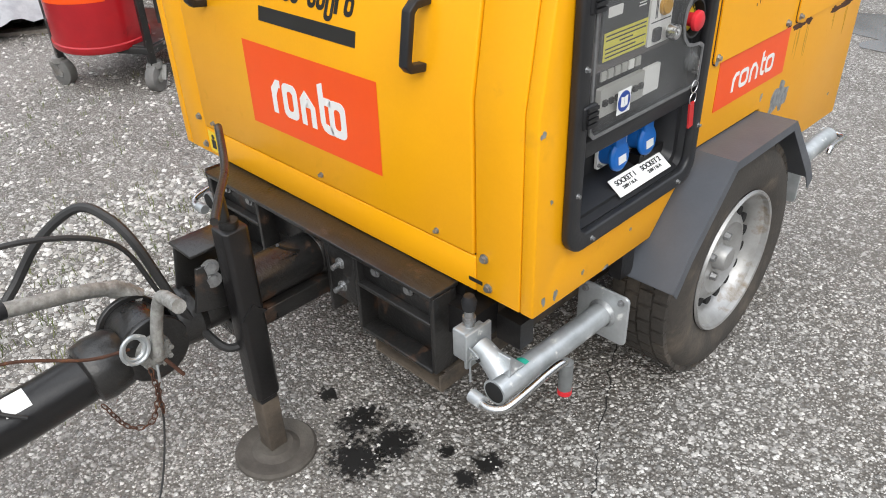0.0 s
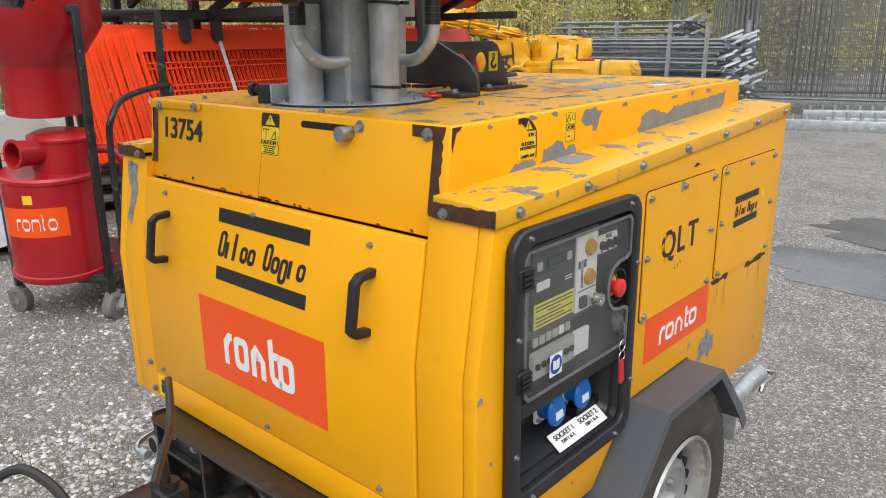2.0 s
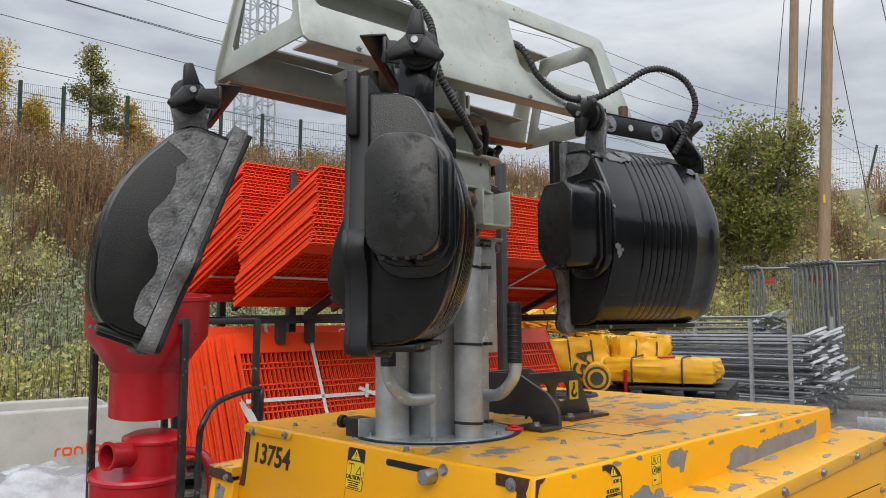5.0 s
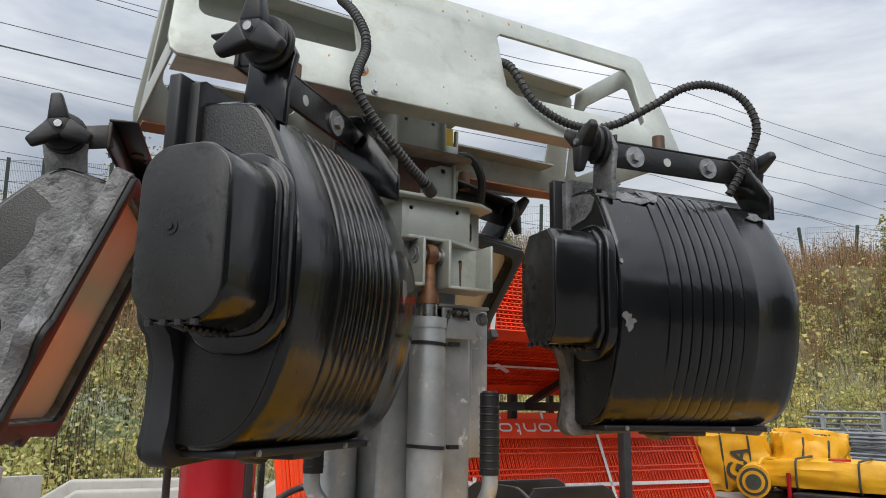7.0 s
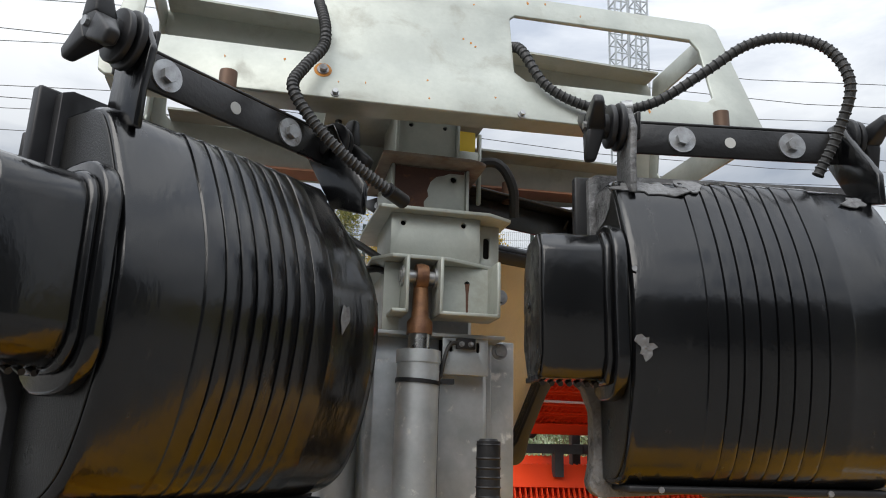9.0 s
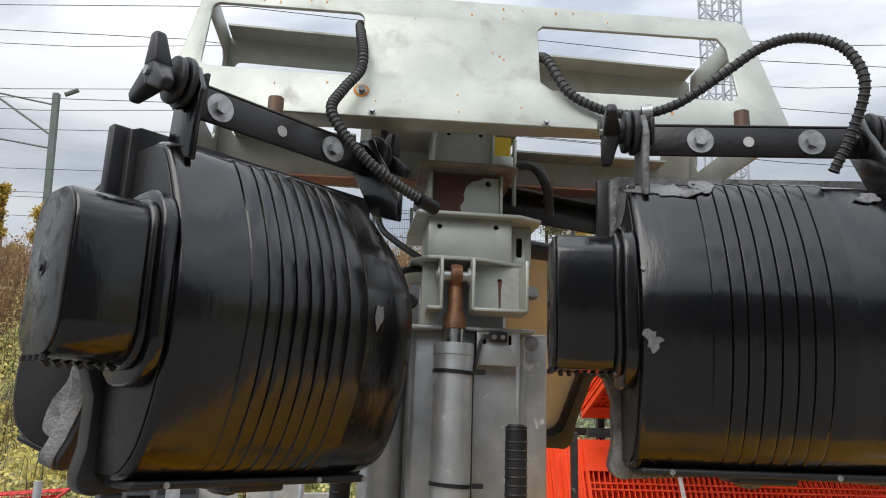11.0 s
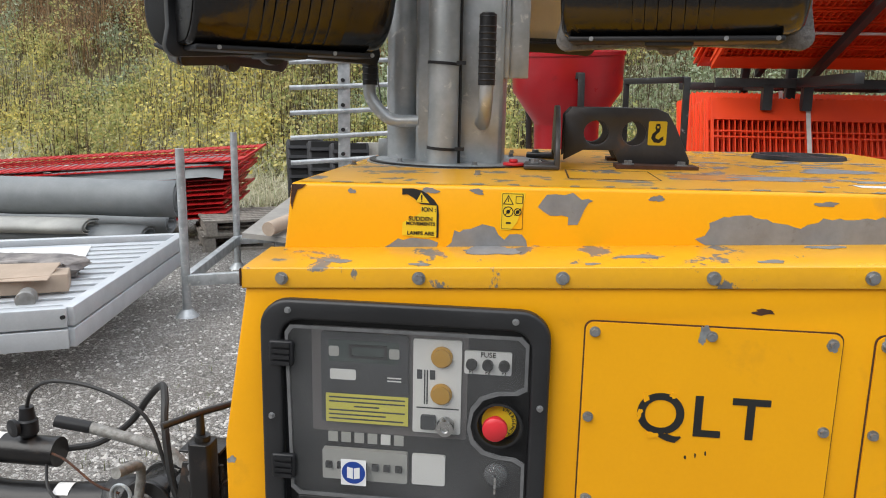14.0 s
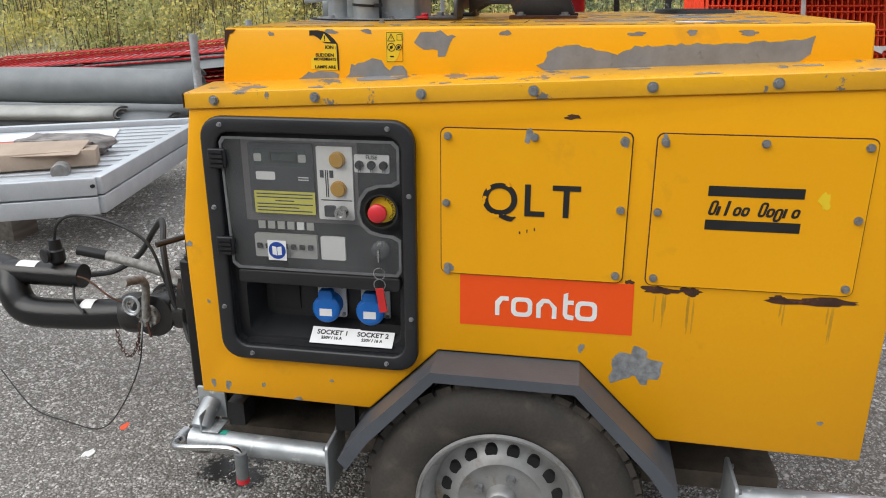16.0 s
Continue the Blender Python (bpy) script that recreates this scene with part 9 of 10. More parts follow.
# ---- things on the other side: red barriers, rolls, aluminium frames, rack and scaffold ----
U = Vector((0.45, -0.893, 0)).normalized()
V = Vector((-U.y, U.x, 0)) * -1
V = Vector((-0.893, -0.45, 0)).normalized()
REDMESH = surface("red_coated_mesh", (0.55, 0.012, 0.015), (0.46, 0.01, 0.012), 0.42, big=4, fine=100, bump=0.04, vary=0.2)
def red_panel():
    g = G()
    L, W = 3.2, 1.0
    g.box(0, 0.2, 0, L, -0.004, 0.004).box(W - 0.18, W, 0, L, -0.004, 0.004)
    for k in range(41):
        g.bar((0, L * k / 40, 0.006), (W, L * k / 40, 0.006), 0.007, 0.007)
    for w in (0.35, 0.5, 0.65):
        g.bar((w, 0, 0), (w, L, 0), 0.008, 0.008)
    for y in (0.0, L):
        g.bar((0, y, 0), (W, y, 0), 0.02, 0.02)
    return mesh_of("red_barrier_panel", g, REDMESH, flat=True)
RPM = red_panel()
reds = thing("red_barrier_stack", (-6.3, -2.5, 0.27), "stack of red mesh barrier panels lying flat", "barrier panels", turn=-172)
rnd = random.Random(3)
REDTILT = pose(0, 0, 0, -4.6, 0, 0)
for k in range(13):
    ob = new("barrier_panel", RPM)
    ob.parent = reds
    ob.matrix_basis = REDTILT @ pose(-0.95 + rnd.uniform(-0.03, 0.03), 0.20 - 0.022 * k + rnd.uniform(-0.05, 0.05), 0.045 * k, rnd.uniform(-0.4, 0.4), -5 + rnd.uniform(-0.8, 0.8), rnd.uniform(-0.9, 0.9))
part("white_mark", G().box(-0.16, -0.08, 0.5, 2.1, 0.563, 0.567, REDTILT @ pose(0, 0, 0, 0, -5, 0)), WHITE, reds)
MAT = surface("grey_rubberised_mat", (0.17, 0.185, 0.19), (0.22, 0.235, 0.24), 0.55, big=5, fine=60, bump=0.12, dirt=(0.22, 0.22, 0.2), dirt_at=(0.6, 0.8), dirt_scale=5)
MATIN = surface("pale_mat_lining", (0.42, 0.42, 0.39), (0.34, 0.34, 0.32), 0.7, big=6, bump=0.1)
def mat_roll(start, r, L, turns, z, squash, label, mat=None, seed=0):
    """A sheet rolled up with an open end that shows its spiral."""
    U, V = Vector((0.1, -0.995, 0)), Vector((-0.995, -0.1, 0))
    o = Vector(start)
    g = G()
    n = 26 * turns
    rows = 13
    for j in range(rows):
        t = j / (rows - 1)
        for k in range(n + 1):
            a = 2 * math.pi * k / 26 + 0.6
            rr = r * (1 - 0.62 * k / n) * (1 + 0.07 * noise.noise(Vector((a * 0.5, t * 4, seed))))
            p = o + U * (L * t) + V * (rr * math.cos(a)) + Vector((0, 0, z + r * squash + rr * squash * math.sin(a) + 0.02 * noise.noise(Vector((t * 5, seed, 2)))))
            g.v.append(tuple(p))
    for j in range(rows - 1):
        g.f += [(j * (n + 1) + k, j * (n + 1) + k + 1, (j + 1) * (n + 1) + k + 1, (j + 1) * (n + 1) + k) for k in range(n)]
    me = G()
    me.v, me.f = list(g.v), list(g.f)
    ob = solo("mat_roll", me, mat or MAT, label, "mat roll", group="rolled mats")
    so = ob.modifiers.new("thickness", "SOLIDIFY")
    so.thickness = 0.009
    return ob
mat_roll((-4.22, -2.40, 0), 0.175, 3.2, 2, 0.395, 0.98, "thick grey green mat rolled up", seed=1)
mat_roll((-4.10, -2.62, 0), 0.19, 3.0, 2, 0.20, 0.45, "flattened roll of grey mat", MAT, 2)
mat_roll((-3.95, -3.02, 0), 0.17, 3.0, 2, 0.30, 0.40, "pale folded mat roll", MATIN, 3)
mat_roll((-4.75, -2.75, 0), 0.16, 3.0, 2, 0.17, 0.7, "dark grey mat rolled up", MAT, 5)
fm = thing("flat_mat", (-6.3, -2.5, 0.27), "flat grey mat lying folded on the red barriers", "mat", turn=-172)
RM = REDTILT @ pose(0, 0, 0.566, 0, -5, 0)
part("upper_fold", G().add([tuple(RM @ Vector((-1.02 + 0.80 * i / 8, 0.10 + 2.9 * j / 18 + 0.06 * noise.noise(Vector((i * 0.4, 3, 1))), 0.030 + 0.012 * noise.noise(Vector((i * 0.6, j * 0.5, 4))) - (0.11 if i == 0 else 0.03 if i == 8 else 0.0) - (0.03 if j in (0, 18) else 0)))) for j in range(19) for i in range(9)], [(j * 9 + i, j * 9 + i + 1, (j + 1) * 9 + i + 1, (j + 1) * 9 + i) for j in range(18) for i in range(8)]), MAT, fm)
part("lower_fold", G().box(-0.96, -0.26, 0.14, 2.8, 0.0, 0.016, RM), MAT, fm, bevel=0.004)
for y in (0.75, 1.75):
    part("tape", G().box(-0.94, -0.50, y, y + 0.07, 0.043, 0.045, RM), MATIN, fm)
for k in range(2):
    pallet(-4.3 + 1.25 * U.x * (k + 0.55), -2.7 + 1.25 * U.y * (k + 0.55), 0.0, 27, "wooden pallet under the mat rolls")
near, far = Vector((-1.66, -1.71, 0)), Vector((-3.5, -2.04, 0))
alu = in_yard(thing("aluminium_gate", tuple(near), "stack of two slatted aluminium gate frames lying flat", "gate"))
for z in (0.26, 0.365):
    part("end_beam", G().bar(near + Z * z, far + Z * (z + 0.02), 0.06, 0.095), ALU, alu, bevel=0.004)
    part("side_beam", G().bar(near + Z * z, near + U * 3.2 + Z * z, 0.06, 0.095), ALU, alu, bevel=0.004)
    part("side_beam", G().bar(far + Z * (z + 0.02), far + U * 3.2 + Z * (z + 0.02), 0.06, 0.095), ALU, alu, bevel=0.004)
for k in range(1, 13):
    p = near.lerp(far, k / 13.0)
    part("slat", G().bar(p + Z * 0.385, p + U * 3.2 + Z * 0.385, 0.085, 0.03), ALU, alu, bevel=0.003)
part("corner_bolt", G().tube([near + Z * 0.37 + Vector((0.03, 0, 0)), near + Z * 0.37 + Vector((0.045, 0, 0))], 0.01, 8), DARKHOLE, alu)
wl_ = near.lerp(far, 0.10) + U * 0.25 + Z * 0.42
part("end_wheel", G().tube([wl_ - V * 0.05, wl_ + V * 0.05], 0.045, 20), CASTOR, alu, bevel=0.004)
for p in (near.lerp(far, 0.25) + U * 0.7, near.lerp(far, 0.8) + U * 0.8, near.lerp(far, 0.25) + U * 2.4, near.lerp(far, 0.8) + U * 2.5):
    part("support_block", G().box(p.x - 0.1, p.x + 0.1, p.y - 0.1, p.y + 0.1, 0.0, 0.215), OLDWOOD, alu)
CARD = surface("cardboard", (0.46, 0.36, 0.28), (0.38, 0.30, 0.23), 0.8, big=5, bump=0.08)
o = near.lerp(far, 0.22) + U * 0.55 + Z * 0.405
g = G()
for (c, s, r) in (((0, 0, 0.045), (0.12, 0.4, 0.045), 4), ((0.02, 0.02, 0.10), (0.14, 0.36, 0.004), -6)):
    m = Matrix.Translation(o) @ Matrix.Rotation(math.atan2(U.y, U.x) - math.pi / 2, 4, "Z") @ pose(*c, 0, r, r)
    g.box(-s[0], s[0], -s[1], s[1], -s[2], s[2], m)
solo("cardboard_box", g, CARD, "torn flattened cardboard box on the aluminium gate", "cardboard box", bevel=0.004)
o = near.lerp(far, 0.45) + U * 0.5 + Z * 0.405
solo("wrapped_parcel", lump(G(), tuple(o + Z * 0.05), (0.13, 0.28, 0.05), 7, 22, 12, 0.25, 2.5, 0.5), surface("grimy_wrap", (0.30, 0.27, 0.25), (0.10, 0.09, 0.09), 0.45, big=10, bump=0.3), "grimy wrapped parcel on the aluminium gate", "parcel")
sg = thing("sign_board", tuple(near.lerp(far, 0.68) + U * 0.75 + Z * 0.404), "white sign with red print lying on the gate", "sign", turn=math.degrees(math.atan2(U.y, U.x)) - 90)
part("board", G().box(-0.35, 0.35, -0.35, 0.45, 0, 0.006), WHITE, sg)
part("red_field", G().prism([(-0.30, -0.3), (0.05, -0.3), (0.05, 0.42), (-0.30, 0.42)], ON_TOP(0.006), 0, 0.001), REDTAG, sg)
part("print_bar", G().box(-0.2, -0.1, -0.2, 0.1, 0.0075, 0.0085).box(0.12, 0.2, -0.1, 0.3, 0.0065, 0.0075), WHITE, sg)
rk = in_yard(thing("post_rack", (-3.12, -1.8, 0), "galvanised stillage with upright corner posts", "rack"))
P1, P2 = Vector((-2.92, -1.735, 0)), Vector((-4.32, -1.965, 0))
Q1, Q2 = P1 - U * 1.0, P2 - U * 1.0
for p, h in ((P1, 1.08), (P2, 1.12), (Q1, 0.62), (Q2, 0.62)):
    ps = part("corner_post", G().tube([p, p + Z * h], 0.028, 12), GALV, rk)
    part("post_foot", G().lathe([(0.075, 0.0), (0.06, 0.02), (0.03, 0.05), (0.028, 0.07)], p, (0, 0, 1), 16), GALV, ps)
for p, q in ((P1, P2), (P1, Q1), (P2, Q2), (Q1, Q2)):
    part("rail", G().bar(p + Z * 0.24, q + Z * 0.24, 0.05, 0.07), GALV, rk, bevel=0.003)
for k in range(2):
    pallet(-5.5, -2.2 + 0.02 * k, 0.145 * k, 30, "low wooden pallet on the gravel")
deck = in_yard(thing("alloy_deck", (-4.9, -1.2, 0), "dull alloy tread plate deck lying on pallets", "deck plate"))
TREADP = surface("alloy_tread_plate", (0.36, 0.34, 0.31), (0.29, 0.28, 0.26), 0.6, metal=0.3, big=6, fine=35, bump=0.4)
part("plate", G().add([(-5.9, -0.55, 0.50), (-6.2, -1.95, 0.50), (-4.0, -1.79, 0.36), (-3.6, -0.5, 0.36), (-5.9, -0.55, 0.46), (-6.2, -1.95, 0.46), (-4.0, -1.79, 0.32), (-3.6, -0.5, 0.32)], [(0, 1, 2, 3), (7, 6, 5, 4), (0, 4, 5, 1), (1, 5, 6, 2), (2, 6, 7, 3), (3, 7, 4, 0)]), TREADP, deck)
part("leg", G().box(-4.3, -4.2, -1.6, -0.6, 0, 0.335), GALV, deck)
part("leg", G().box(-5.9, -5.8, -1.75, -0.7, 0, 0.44), GALV, deck)
part("foam_roll", G().tube([(-3.85, -1.52, 0.425), (-4.22, -1.44, 0.45)], 0.055, 16), CARD, deck)
sc = in_yard(thing("scaffold_frame", (-5.45, -1.3, 0.5), "galvanised ladder frame with tube rungs standing on the deck", "scaffold"))
R = Vector((-0.2, 0.98, 0)).normalized()
S0 = Vector((-5.4, -1.33, 0.52))
st = part("ladder_post", G().bar(S0, S0 + Z * 1.75, 0.05, 0.11, R), GALV, sc, bevel=0.003)
for k in range(7):
    part("rung", G().tube([S0 + Z * (0.12 + 0.225 * k) - R * 0.45 + Vector((0.15, 0, -0.05)), S0 + Z * (0.15 + 0.225 * k) + R * 0.9 + Vector((-0.2, 0, 0.0))], 0.022, 12), GALV, sc)
    part("post_hole", G().tube([S0 + Z * (0.15 + 0.225 * k) + Vector((0.03, 0, 0)), S0 + Z * (0.15 + 0.225 * k) + Vector((0.052, 0, 0))], 0.018, 12), DARKHOLE, sc)
for off, h in ((0.35, 1.2), (0.75, 1.3)):
    part("rear_post", G().bar(S0 + R * off + Vector((-0.35, 0, 0)), S0 + R * off + Vector((-0.35, 0, h)), 0.07, 0.04, R), GALV, sc, bevel=0.003)
part("front_leg", G().tube([S0 + R * 1.05 + Vector((0.3, 0, -0.3)), S0 + R * 1.05 + Vector((0.3, 0, 0.55))], 0.024, 12), GALV, sc)
part("loose_cord", G().tube(smooth_path([S0 + R * 0.3 + Z * 1.25, S0 + R * 0.33 + Z * 0.95, S0 + R * 0.38 + Z * 0.75, S0 + R * 0.45 + Z * 0.95, S0 + R * 0.42 + Z * 1.25, S0 + R * 0.5 + Z * 0.9, S0 + R * 0.8 + Z * 1.05], 6), 0.006, 6), CABLE, sc)
FOOT = surface("black_recycled_plastic", (0.03, 0.031, 0.034), (0.045, 0.046, 0.05), 0.6, big=8, bump=0.15)
for k in range(3):
    ft = thing("ballast_block", (-6.55 + 0.25 * k, -2.05 + 0.32 * k, 0.04), "black plastic fence foot block leaning upright", "fence foot", "fence feet", turn=25)
    m = pose(0, 0, 0, 0, -14, 0)
    part("block", G().box(-0.08, 0.08, -0.2, 0.2, 0, 0.92, m), FOOT, ft, bevel=0.01)
    for j in range(8):
        part("rib", G().box(0.08, 0.105, -0.19, 0.19, 0.04 + 0.11 * j, 0.075 + 0.11 * j, m), FOOT, ft)
        part("pocket", G().box(0.0805, 0.084, -0.17, 0.17, 0.08 + 0.11 * j, 0.145 + 0.11 * j, m), DARKHOLE, ft)
for k, (x, y, h) in enumerate(((-6.2, -0.6, 1.0), (-6.5, -0.2, 0.9), (-6.4, -1.2, 0.95))):
    bd = thing("grey_board", (x, y, 0.0), "pale grey board standing upright behind the scaffold", "board", "grey boards", turn=10 + 8 * k)
    part("board_face", G().box(-0.03, 0.03, -0.25, 0.25, 0, h), CONCRETE, bd, bevel=0.006)

# ---- embankment ----
TOE = [(-13.0, -26), (-10.0, -14), (-8.8, -8), (-7.9, -3.6), (-7.9, 0.5), (-8.6, 5.0), (-8.6, 10.0), (-7.6, 14.5), (-3.5, 19.5), (4.0, 23.5), (16.0, 27.0), (40.0, 30.0)]
def toe(s):
    """Toe line and outward direction at s from 0 to 1."""
    p = [Vector((x, y, 0)) for x, y in TOE]
    f = s * (len(p) - 1)
    i = min(int(f), len(p) - 2)
    q = p[i].lerp(p[i + 1], f - i)
    a, b = p[max(i - 1, 0)], p[min(i + 2, len(p) - 1)]
    d = ((p[i + 1] - p[i]).normalized() * 2 + (p[i] - a if i else p[1] - p[0]).normalized() * (1 - (f - i)) + (b - p[i + 1] if i + 2 < len(p) else p[-1] - p[-2]).normalized() * (f - i)).normalized()
    return q, Vector((-d.y, d.x, 0))
def bank_z(s, t):
    """Height of the bank, t metres out from the toe."""
    crest = 4.6 - 0.5 * math.sin(s * 7) - 0.7 * max(0.0, (s - 0.62)) * 2.0
    k = min(max(t / 6.5, 0.0), 1.0)
    k = k * k * (3 - 2 * k) if t < 6.5 else 1.0
    return 0.15 * min(1.0, max(t, 0)) + crest * k
def bank_point(s, t, lift=0.0):
    q, n = toe(s)
    p = q + n * t
    return Vector((p.x, p.y, rise(p.x, min(p.y, 24)) + bank_z(s, t) + 0.25 * noise.noise(Vector((p.x * 0.5, p.y * 0.5, 0))) * min(1.0, max(t, 0.0)) + lift))
SOIL = surface("weedy_soil", (0.20, 0.17, 0.09), (0.13, 0.13, 0.06), 0.9, big=1.2, fine=20, bump=0.5, dirt=(0.16, 0.12, 0.07), dirt_at=(0.5, 0.7), dirt_scale=2)
g = G()
NS, ts = 110, [-0.6, 0.0, 0.6, 1.4, 2.4, 3.4, 4.4, 5.4, 6.5, 8.5, 14, 30]
for j in range(NS + 1):
    g.v += [tuple(bank_point(j / NS, t, -0.25 if t < 0 else 0.0)) for t in ts]
m = len(ts)
g.f += [(j * m + i, j * m + i + 1, (j + 1) * m + i + 1, (j + 1) * m + i) for j in range(NS) for i in range(m - 1)]
solo("embankment", g, SOIL, "railway embankment overgrown with weeds", "embankment", "structure")

# ---- weeds, grass and shrubs on the bank ----
class Leaves:
    """Collects many small leaves, blades and stems."""
    def __init__(self, seed):
        self.v, self.f, self.r = [], [], random.Random(seed)

    def leaf(self, p, size, long=1.6):
        r = self.r
        d = Vector((r.gauss(0, 1), r.gauss(0, 1), r.gauss(0.2, 0.7))).normalized()
        s = d.cross(Vector((r.gauss(0, 1), r.gauss(0, 1), r.gauss(0, 1)))).normalized() * size * 0.5
        e = d * size * long
        o = len(self.v)
        self.v += [tuple(p), tuple(p + e * 0.45 + s), tuple(p + e), tuple(p + e * 0.45 - s)]
        self.f.append((o, o + 1, o + 2, o + 3))

    def blade(self, p, h, w, bend):
        r = self.r
        b = r.uniform(0, 6.28)
        d = Vector((math.cos(b), math.sin(b), 0))
        s = Vector((-d.y, d.x, 0)) * w * 0.5
        o = len(self.v)
        q = p + Vector((0, 0, h * 0.65)) + d * bend * 0.35
        self.v += [tuple(p - s), tuple(p + s), tuple(q + s * 0.8), tuple(q - s * 0.8), tuple(p + Vector((0, 0, h * (0.95 - bend / max(h, 0.01) * 0.35))) + d * bend)]
        self.f += [(o, o + 1, o + 2, o + 3), (o + 3, o + 2, o + 4)]

    def out(self, name, mat, label, category):
        g = G()
        g.v, g.f = self.v, self.f
        me = bpy.data.meshes.new(name)
        me.from_pydata(g.v, [], g.f)
        me.materials.append(mat)
        ob = new(name, me)
        ob.matrix_world = YARD
        return tagged(ob, label, category, kind="stuff")


def foliage(name, cols):
    m = island(name, cols, 0.75)
    n, l = m.node_tree.nodes, m.node_tree.links
    b = n["Principled BSDF"]
    tr = n.new("ShaderNodeBsdfTranslucent")
    l.new(b.inputs["Base Color"].links[0].from_socket, tr.inputs["Color"])
    mx = n.new("ShaderNodeMixShader")
    mx.inputs["Fac"].default_value = 0.42
    l.new(b.outputs[0], mx.inputs[1])
    l.new(tr.outputs[0], mx.inputs[2])
    l.new(mx.outputs[0], n["Material Output"].inputs["Surface"])
    return m


GREENS = foliage("autumn_weed_leaves", [(0.28, 0.33, 0.115), (0.40, 0.44, 0.165), (0.53, 0.53, 0.22), (0.62, 0.56, 0.24), (0.74, 0.62, 0.25), (0.36, 0.38, 0.18)])
GRASSES = foliage("long_grass", [(0.45, 0.50, 0.30), (0.60, 0.60, 0.41), (0.74, 0.70, 0.53), (0.77, 0.73, 0.61), (0.53, 0.54, 0.37), (0.76, 0.68, 0.54)])
BROWNS = foliage("withered_weeds", [(0.173, 0.098, 0.056), (0.266, 0.156, 0.084), (0.373, 0.218, 0.112), (0.441, 0.299, 0.167), (0.213, 0.149, 0.062), (0.134, 0.087, 0.056)])
BUSHGREEN = foliage("shrub_leaves", [(0.101, 0.137, 0.034), (0.181, 0.210, 0.051), (0.282, 0.291, 0.075), (0.363, 0.309, 0.085), (0.141, 0.164, 0.051)])
SAGE = foliage("grey_green_shrub", [(0.22, 0.28, 0.15), (0.34, 0.41, 0.25), (0.48, 0.54, 0.38), (0.28, 0.33, 0.16), (0.57, 0.62, 0.48)])
GOLD = foliage("yellowing_shrub", [(0.394, 0.402, 0.145), (0.59, 0.546, 0.194), (0.788, 0.674, 0.226), (0.874, 0.739, 0.226), (0.394, 0.418, 0.178), (0.558, 0.499, 0.258)])
rnd = random.Random(77)
grass = Leaves(1)
for _ in range(5200):
    s = rnd.uniform(0.10, 0.68)
    t = rnd.triangular(-0.6, 4.0, 0.2)
    p = bank_point(s, t)
    if noise.noise(Vector((p.x * 0.5, p.y * 0.5, 8))) < -0.25:
        continue
    h = rnd.uniform(0.25, 0.60)
    for _ in range(18):
        grass.blade(p + Vector((rnd.gauss(0, 0.09), rnd.gauss(0, 0.09), -0.02)), h * rnd.uniform(0.6, 1.1), rnd.uniform(0.006, 0.013), h * rnd.uniform(0.8, 1.6))
grass.out("long_grass", GRASSES, "long pale autumn grass along the foot of the bank", "grass")
# low shrubs of three colours, in patches
sets = [(Leaves(21), "green_weeds", GREENS, "tangled green weeds on the bank"), (Leaves(22), "grey_green_shrubs", SAGE, "grey green low shrubs on the bank"), (Leaves(23), "yellowing_shrubs", GOLD, "yellowing leafy shrubs on the bank")]
for _ in range(1500):
    s = rnd.uniform(0.12, 0.70)
    t = rnd.triangular(0.2, 4.6, 1.4)
    p = bank_point(s, t)
    q = noise.noise(Vector((p.x * 0.33, p.y * 0.33, 3))) + 0.35 * noise.noise(Vector((p.x, p.y, 6)))
    kind = 1 if (q > 0.16 and t > 1.5) else 2 if (q < -0.16 and t < 2.6) else 0
    lv = sets[kind][0]
    rad, h = rnd.uniform(0.22, 0.5), rnd.uniform(0.35, 0.95)
    for _ in range(5):
        lv.blade(p + Vector((rnd.gauss(0, 0.1), rnd.gauss(0, 0.1), 0)), h * rnd.uniform(0.8, 1.25), 0.01, rnd.uniform(0.05, 0.3))
    for _ in range(110):
        a, r = rnd.uniform(0, 6.28), rad * math.sqrt(rnd.random())
        z = h * (1 - 0.55 * (r / rad) ** 2) * (0.25 + 0.75 * rnd.random() ** 0.5)
        lv.leaf(p + Vector((r * math.cos(a), r * math.sin(a), z)), rnd.uniform(0.02, 0.055), 1.5)
for lv, nm, mt, lab in sets:
    lv.out(nm, mt, lab, "shrubs")
# bare woody stems between the shrubs
TWIGS = foliage("bare_twigs", [(0.05, 0.035, 0.022), (0.09, 0.06, 0.035), (0.14, 0.10, 0.06), (0.07, 0.05, 0.03)])
twigs = Leaves(8)
for _ in range(800):
    s = rnd.uniform(0.12, 0.72)
    t = rnd.triangular(-0.1, 6.0, 1.2)
    p = bank_point(s, t)
    h = rnd.uniform(0.5, 1.5)
    for k in range(14):
        twigs.blade(p + Vector((rnd.gauss(0, 0.14), rnd.gauss(0, 0.14), 0)), h * rnd.uniform(0.5, 1.1), rnd.uniform(0.006, 0.014), rnd.uniform(0.05, 0.5))
twigs.out("woody_stems", TWIGS, "dark bare woody stems among the shrubs", "stems")
brown = Leaves(3)
